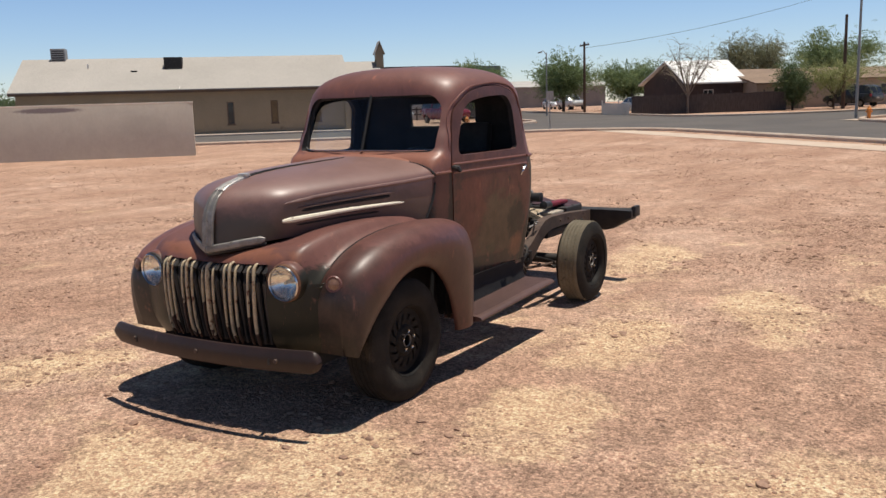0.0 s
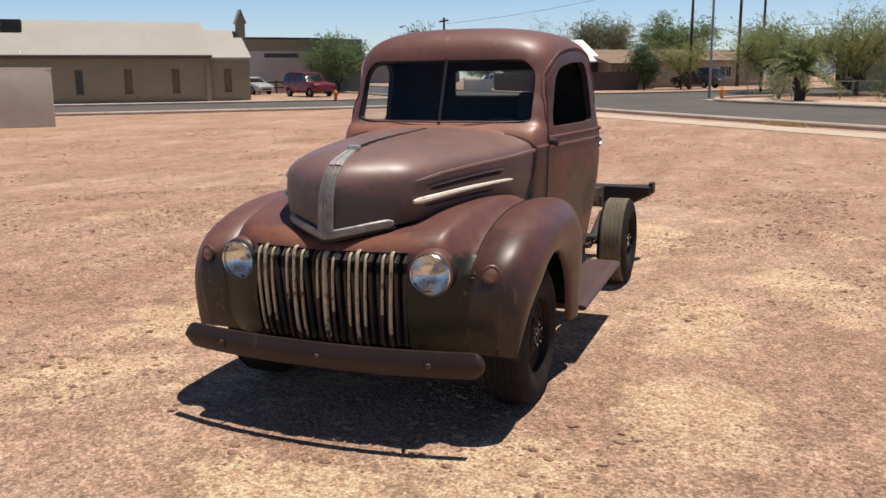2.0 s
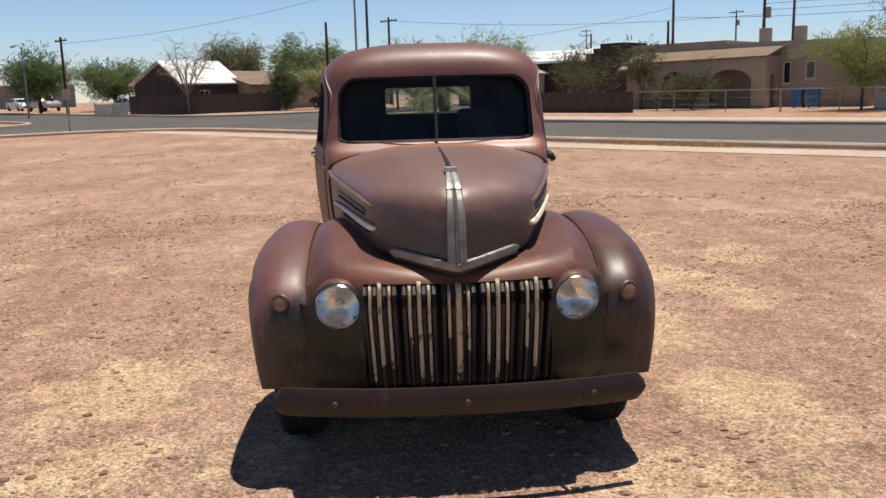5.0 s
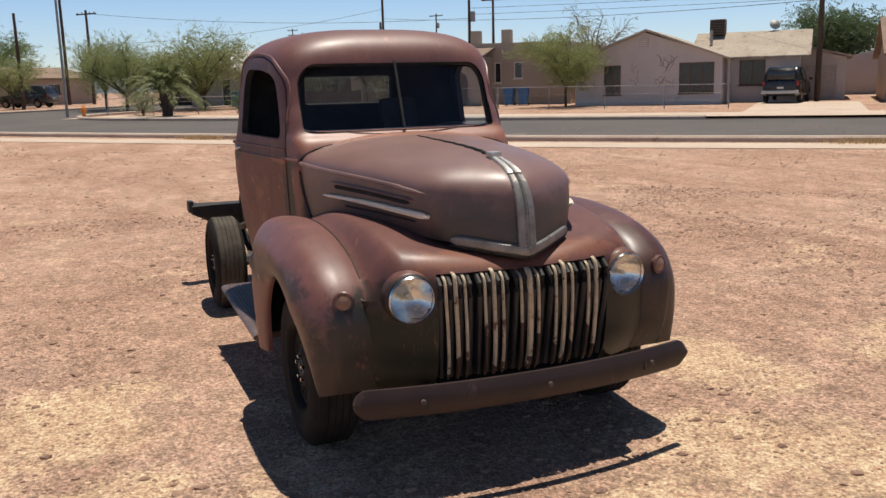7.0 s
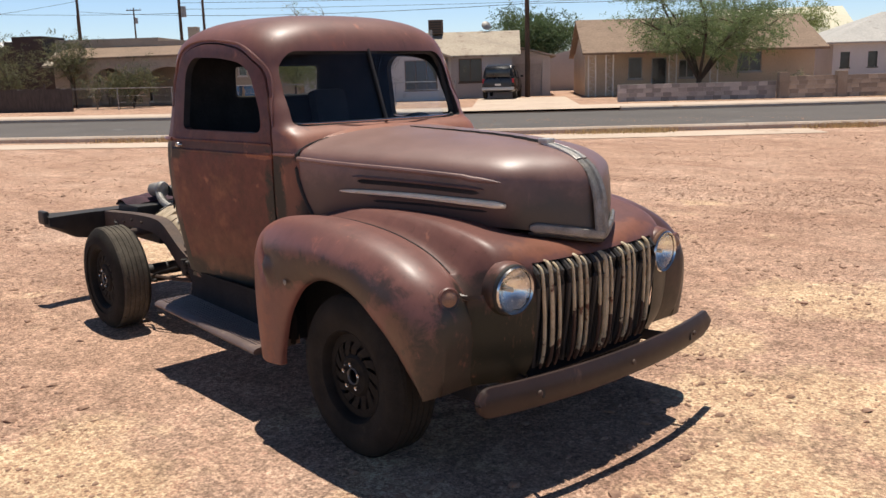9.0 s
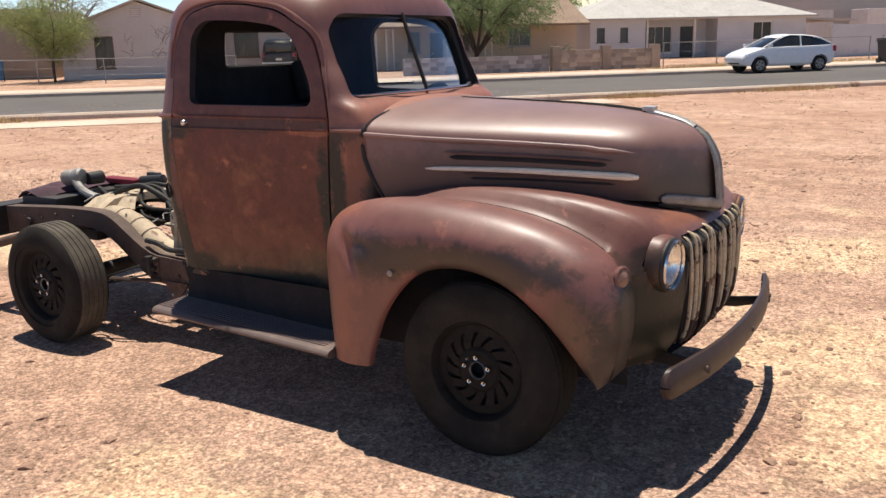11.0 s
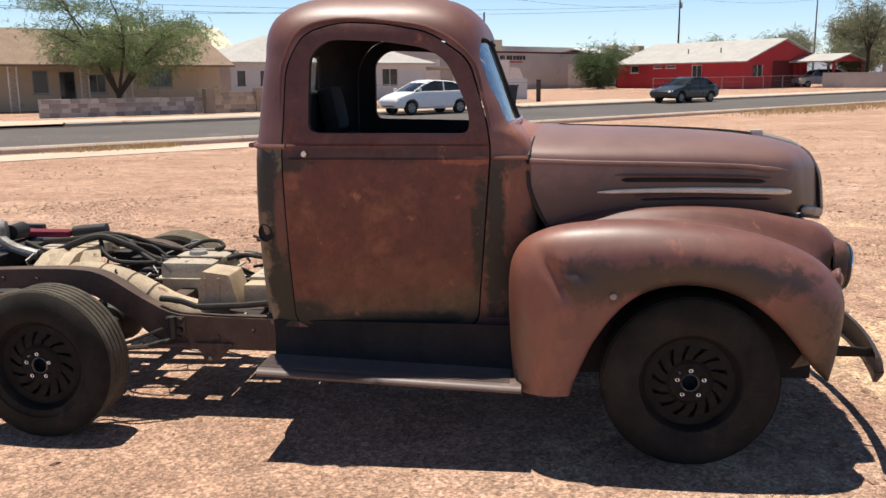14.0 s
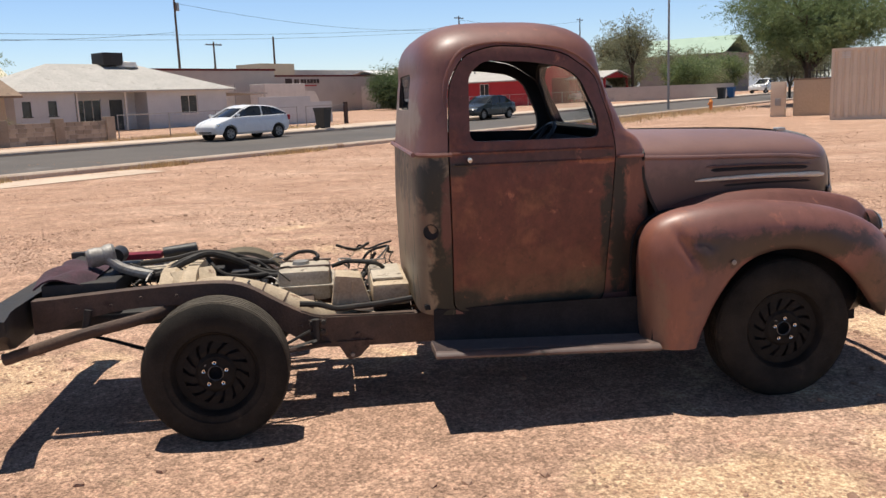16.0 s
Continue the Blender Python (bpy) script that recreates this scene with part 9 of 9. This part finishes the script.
# ---------------------------------------------------------------- trees
def tree(name, label, u, n, h, r, leaf, seed, limbs=7, leaves=5000, size=0.2, trunk=0.14, low=0.28, clump=0.55, flat=0.75, category="tree", bark=None, twigs=5, lean=0.0, droop=0.15, slim=0.25):
    rnd = random.Random(seed)
    t = thing(name, label, category, at_street(u, n, rnd.uniform(0, 360)))
    bm = bmesh.new()
    fork = h * low
    tube(bm, spline([(0, 0, -0.15), (0.03 * h * lean, 0.02, fork * 0.5), (0.05 * h * lean, 0, fork)], 4), [trunk * 1.25] + [trunk] * 7 + [trunk * 0.9], 9)
    tips = []
    for k in range(limbs):
        a = 2 * math.pi * (k + rnd.uniform(-0.3, 0.3)) / limbs
        rr = r * rnd.uniform(0.45, 0.8)
        top = Vector((rr * math.cos(a), rr * math.sin(a), fork + (h - fork) * rnd.uniform(0.45, 0.85) * (1.15 - 0.35 * rr / r)))
        base = Vector((0.05 * h * lean, 0, fork * rnd.uniform(0.85, 1.0)))
        mid = base.lerp(top, 0.5) + Vector((rnd.uniform(-0.1, 0.1) * r, rnd.uniform(-0.1, 0.1) * r, 0.06 * h))
        path = spline([base, mid, top], 4)
        tube(bm, path, [trunk * (0.62 - 0.45 * i / 8) for i in range(len(path))], 6)
        for j in range(twigs):
            s = path[rnd.randint(3, len(path) - 1)]
            d = Vector((rnd.gauss(0, 1), rnd.gauss(0, 1), rnd.gauss(0.35, 0.7))).normalized() * r * rnd.uniform(0.25, 0.5)
            e = s + Vector((d.x, d.y, d.z * flat))
            e.z = min(e.z, h)
            tube(bm, [s, s.lerp(e, 0.5) + Vector((0, 0, 0.05 * r)), e], [trunk * 0.16, trunk * 0.11, trunk * 0.05], 4)
            tips.append(e)
            tips.append(s.lerp(e, 0.6))
    part("trunk", bm, bark or M_BARK, t, smooth=60)
    if leaves:
        V, F = [], []
        for _ in range(int(leaves * 0.42)):
            # a spray: a thin stalk's worth of narrow leaflets on both sides
            c = rnd.choice(tips)
            p = c + Vector((rnd.gauss(0, clump), rnd.gauss(0, clump), rnd.gauss(0, clump * flat)))
            if p.z < fork * 0.75:
                continue
            d = Vector((p.x / r + rnd.gauss(0, 0.6), p.y / r + rnd.gauss(0, 0.6), rnd.gauss(0.0 - droop, 0.6))).normalized()
            a = Matrix.Rotation(rnd.uniform(0, 6.28), 3, d) @ d.orthogonal().normalized()
            s = size * rnd.uniform(0.9, 1.6)
            for i in range(7):
                q = p + d * s * (0.45 * i - 1.2)
                side = (a * (1 if i % 2 else -1) + d * 0.7 + Vector((rnd.gauss(0, 0.3), rnd.gauss(0, 0.3), rnd.gauss(0, 0.3)))).normalized()
                w = d.cross(side) * 0.6 + d * 0.5
                o = len(V)
                V += [tuple(q), tuple(q + side * s * 0.5 + w * s * slim), tuple(q + side * s), tuple(q + side * s * 0.5 - w * s * slim)]
                F.append((o, o + 1, o + 2, o + 3))
        me = bpy.data.meshes.new("crown")
        me.from_pydata(V, [], F)
        part_mesh("crown", me, leaf, t, "", 0)
    return t


tree("mesquite_tree", "wide airy mesquite tree with feathery green leaves", 10.0, 41.5, 6.9, 5.2, M_LEAF, 4, 9, 14500, 0.10, 0.14, 0.13, 0.33, 0.58, lean=0.5, twigs=16, droop=0.4)
tree("young_tree", "pale green young tree before the white house", -11.4, 43.4, 4.3, 2.3, M_LEAF2, 7, 7, 10000, 0.09, 0.07, 0.26, 0.34, 0.8, twigs=12)
tree("bare_tree", "leafless grey tree behind the arcaded house", -12.5, 54.5, 6.4, 2.8, M_LEAF4, 9, 10, 500, 0.09, 0.10, 0.35, 0.3, 1.0, bark=M_TWIG, twigs=16)
tree("bushy_tree", "dense dark tree behind the white house roof", 2.2, 64, 6.4, 3.4, M_LEAF3, 12, 8, 9000, 0.17, 0.2, 0.25, 0.6, 0.8, twigs=10, slim=0.26)
tree("palo_verde_tree", "pale feathery palo verde tree", -42.5, 43.0, 4.8, 3.4, M_LEAF2, 15, 9, 11000, 0.10, 0.12, 0.22, 0.40, 1.0, twigs=13, droop=-0.5)
tree("palo_verde_tree", "pale feathery palo verde tree", -46.3, 45.0, 5.0, 2.4, M_LEAF2, 75, 8, 5500, 0.10, 0.10, 0.28, 0.40, 1.1, twigs=12, droop=-0.6)
tree("palo_verde_tree", "pale feathery palo verde tree", -36.3, 43.5, 4.9, 3.9, M_LEAF2, 16, 9, 13000, 0.10, 0.12, 0.20, 0.42, 0.95, twigs=13, droop=-0.5)
tree("palo_verde_tree", "pale thin palo verde by the long house", -57.5, 46.5, 4.4, 2.6, M_LEAF2, 17, 6, 3500, 0.12, 0.08, 0.25, 0.4, 0.8, twigs=10, slim=0.26)
tree("corner_bush", "dark narrow bush at the corner of the yard fence", -58.8, 43.6, 4.2, 1.2, M_LEAF3, 18, 6, 5000, 0.13, 0.1, 0.06, 0.42, 1.3, "bush", twigs=8)
tree("large_tree", "tall rounded grey-green tree behind the low house", -80, 51.4, 8.2, 2.0, M_LEAF4, 19, 8, 3800, 0.17, 0.2, 0.3, 0.6, 1.0, twigs=12, slim=0.26)
tree("large_tree", "tall rounded grey-green tree behind the low house", -80, 54.6, 7.6, 2.0, M_LEAF4, 20, 8, 3800, 0.17, 0.2, 0.3, 0.6, 1.0, twigs=12, slim=0.26)
tree("bare_tree", "leafless grey tree before the gabled house", -60.2, 34.9, 6.3, 2.8, M_LEAF4, 21, 12, 500, 0.08, 0.09, 0.25, 0.3, 1.0, bark=M_TWIG, twigs=20)
tree("wild_tree", "low green tree far beyond the church", -72.2, -19.6, 3.6, 2.2, M_LEAF3, 33, 7, 3500, 0.16, 0.08, 0.12, 0.5, 0.9, twigs=8)
tree("street_tree", "green rounded street tree beyond the parked cars", -83, 32.6, 5.5, 3.0, M_LEAF, 22, 7, 7000, 0.2, 0.18, 0.25, 0.65, 0.8, twigs=10, slim=0.26)
tree("street_tree", "green rounded street tree beyond the parked cars", -83, 40.2, 5.2, 3.2, M_LEAF, 23, 7, 7000, 0.2, 0.18, 0.25, 0.65, 0.8, twigs=10, slim=0.26)
tree("street_tree", "green rounded tree behind the long house", -84, 66, 7.6, 4.6, M_LEAF, 24, 7, 8000, 0.22, 0.18, 0.25, 0.7, 0.8, twigs=10, slim=0.26)
tree("yard_bush", "scrubby bush in the arcaded house yard", -20.9, 44.0, 2.5, 1.3, M_LEAF5, 25, 8, 2200, 0.10, 0.05, 0.10, 0.3, 0.9, "bush", twigs=10, slim=0.26)
tree("yard_bush", "twiggy shrub behind the board fence", -27.0, 42.4, 3.6, 1.8, M_LEAF5, 26, 9, 1200, 0.10, 0.06, 0.15, 0.35, 0.9, "bush", twigs=12)
tree("yard_bush", "twiggy shrub with sparse leaves by the porch shelter", -25.3, 46.0, 4.6, 1.5, M_LEAF5, 27, 9, 1300, 0.12, 0.05, 0.3, 0.4, 1.0, "bush", twigs=12)
tree("yard_bush", "bare twiggy shrub before the arched porch", -22.6, 43.0, 2.6, 1.2, M_LEAF5, 31, 10, 500, 0.09, 0.04, 0.08, 0.3, 0.9, "bush", bark=M_TWIG, twigs=12)
tree("yard_bush", "thin leafy shrub behind the board fence", -29.5, 44.5, 4.6, 1.3, M_LEAF5, 32, 8, 1300, 0.12, 0.05, 0.3, 0.4, 1.1, "bush", twigs=10)
tree("oleander_bush", "tall dense oleander bush by the depot", 66.0, 61.5, 4.3, 2.2, M_LEAF3, 28, 9, 9000, 0.16, 0.08, 0.04, 0.6, 1.2, "bush", twigs=9)
tree("large_mesquite", "large spreading green tree behind the container", 54.5, 15.0, 8.4, 5.3, M_LEAF, 29, 10, 33000, 0.13, 0.22, 0.28, 0.65, 0.7, twigs=9, lean=1.0)
tree("eucalyptus_tree", "thin grey-green tree with an open crown", 83.5, 41.7, 9.2, 2.7, M_LEAF4, 30, 7, 3800, 0.16, 0.16, 0.4, 0.5, 1.0, twigs=10, slim=0.26)
for k, (u, n, h, r, lf) in enumerate([(86, 44.5, 4.6, 3.0, M_LEAF4), (90, 38, 4.4, 3.2, M_LEAF), (97, 40, 4.8, 3.0, M_LEAF4), (104, 42, 4.6, 3.4, M_LEAF), (110, 30, 5.6, 3.4, M_LEAF4), (74, 66, 5.2, 2.6, M_LEAF4), (96, 70, 6.5, 3.6, M_LEAF4), (106, 64, 6.8, 4.0, M_LEAF4), (118, 60, 7.0, 4.2, M_LEAF4), (74, 22, 5.5, 2.4, M_LEAF4)]):
    tree("roadside_tree", "grey-green roadside tree in the distance", u, n, h, r, lf, 40 + k, 7, 3500, 0.2, 0.12, 0.2, 0.6, 0.85, twigs=10, slim=0.26)
for k, (u, n, h, r, lf) in enumerate([(112, 68, 6.6, 4.2, M_LEAF4), (117, 60, 6.8, 4.2, M_LEAF), (121, 53, 6.4, 4.0, M_LEAF4), (125, 47, 6.2, 4.0, M_LEAF), (109, 75, 6.4, 4.0, M_LEAF4), (129, 41, 6.4, 4.2, M_LEAF4), (100, 52, 10.6, 3.6, M_LEAF4)]):
    tree("roadside_tree", "grey-green roadside tree in the distance", u, n, h, r, lf, 80 + k, 8, 6000, 0.2, 0.14, 0.16, 0.6, 0.9, twigs=9, slim=0.3)
tree("street_tree", "green rounded street tree before the garage", -70.0, 19.6, 5.4, 2.7, M_LEAF, 91, 8, 8000, 0.14, 0.1, 0.12, 0.5, 0.8, twigs=10, slim=0.26)
tree("hazy_tree", "pale green tree behind the grey house", 22, 66, 5.8, 3.0, M_LEAF2, 61, 7, 4500, 0.18, 0.12, 0.25, 0.55, 0.8, twigs=10, slim=0.26)
tree("small_shrub", "dry shrub against the sandy house", 14.3, 40.0, 1.2, 0.7, M_LEAF4, 62, 7, 900, 0.07, 0.03, 0.06, 0.2, 0.9, "shrub", bark=M_TWIG, twigs=8)
tree("small_shrub", "low shrub by the corner fence", -33.5, 34.6, 1.7, 1.0, M_LEAF4, 63, 7, 1400, 0.08, 0.04, 0.06, 0.28, 0.9, "shrub", twigs=8)
tree("small_shrub", "low shrub by the corner fence", -26.8, 35.4, 1.5, 0.9, M_LEAF3, 64, 7, 1400, 0.08, 0.04, 0.06, 0.28, 0.9, "shrub", twigs=8)
tree("wild_shrub", "dark green bush beside the church", -62, -33, 2.8, 2.6, M_LEAF3, 65, 8, 5000, 0.14, 0.06, 0.06, 0.5, 0.9, "bush", twigs=8)

# palm
palm = thing("palm_tree", "short date palm with arching fronds", "palm", at_street(-30.3, 32.9))
part("trunk", pipe([(0, 0, -0.2), (0.02, 0, 0.5), (0.0, 0, 1.1), (0, 0, 1.6)], [0.30, 0.27, 0.34, 0.40], 12), M_BARK, palm)
rnd = random.Random(8)
for k in range(24):
    part("frond_stub", pipe([(0.24 * math.cos(2.4 * k), 0.24 * math.sin(2.4 * k), 0.35 + 0.045 * k), (0.42 * math.cos(2.4 * k), 0.42 * math.sin(2.4 * k), 0.52 + 0.045 * k)], [0.07, 0.03], 5), M_BARK, palm)
for k in range(52):
    a, el = rnd.uniform(0, 6.28), radians(rnd.uniform(-5, 84))
    Lf = rnd.uniform(2.1, 2.8)
    path = []
    for i in range(9):
        t = i / 8
        path.append(Vector((math.cos(a) * math.cos(el) * Lf * t, math.sin(a) * math.cos(el) * Lf * t, 1.55 + math.sin(el) * Lf * t - 1.15 * t ** 2.4)))
    bm = bmesh.new()
    tube(bm, path, [0.022 - 0.0018 * i for i in range(9)], 4)
    side = Vector((-math.sin(a), math.cos(a), 0))
    for i in range(1, 9):
        for j in range(4):
            p = path[i - 1].lerp(path[i], j / 4)
            for s in (1, -1):
                d = (path[i] - path[i - 1]).normalized()
                tip = p + side * s * rnd.uniform(0.26, 0.40) * (1.15 - 0.55 * i / 8) + d * 0.20 - Vector((0, 0, rnd.uniform(0.02, 0.16)))
                bm.faces.new([bm.verts.new(p), bm.verts.new(p.lerp(tip, 0.5) + d * 0.03), bm.verts.new(tip), bm.verts.new(p.lerp(tip, 0.5) - d * 0.03)])
    part("frond", bm, M_PALM, palm, smooth=0)


# dry grass tufts by the kerbs
def grass(name, label, spots, seed, count, h=0.22):
    rnd = random.Random(seed)
    V, F = [], []
    for u, n, ru, rn in spots:
        for _ in range(count):
            p = street(u + rnd.gauss(0, ru), n + rnd.gauss(0, rn))
            a = rnd.uniform(0, 6.28)
            hh = h * rnd.uniform(0.4, 1.2)
            d = Vector((math.cos(a), math.sin(a), 0))
            o = len(V)
            V += [tuple(p - d * 0.012), tuple(p + d * 0.012), tuple(p + Vector((-d.y, d.x, 0)) * hh * rnd.uniform(-0.5, 0.5) + Vector((0, 0, hh)))]
            F.append((o, o + 1, o + 2))
    me = bpy.data.meshes.new(name)
    me.from_pydata(V, [], F)
    ob = part_mesh(name, me, M_DRYGRASS, None, label, 0)
    tagged(ob, category="grass", kind="stuff")


grass("dry_grass", "straw-coloured dry grass along the kerb", [(-9.5, 19.3, 1.1, 0.18), (-8.0, 19.3, 0.6, 0.2), (2.8, 19.2, 0.7, 0.22), (3.9, 19.2, 0.4, 0.2), (9, 19.3, 0.6, 0.12), (-17, 19.2, 0.5, 0.2), (14, 19.3, 0.7, 0.12)], 2, 500, 0.16)
grass("dry_lawn", "straw-coloured dry lawn before the grey house", [(22, 35.2, 2.2, 0.7), (27, 35.2, 2.2, 0.7), (19.5, 35.0, 1.5, 0.6), (38, 18.3, 3.5, 0.9), (32, 18.2, 2.0, 0.7), (46, 18.2, 3.0, 1.0)], 3, 1500, 0.22)
block_wall("low grey and white block garden wall", 5.4, 12.7, 37.8, 4, M_BLOCKG)
block_wall("tan block garden wall with pillars", 12.7, 18.4, 37.4, 5, M_BLOCKT, (0.2, 2.8, 5.4))
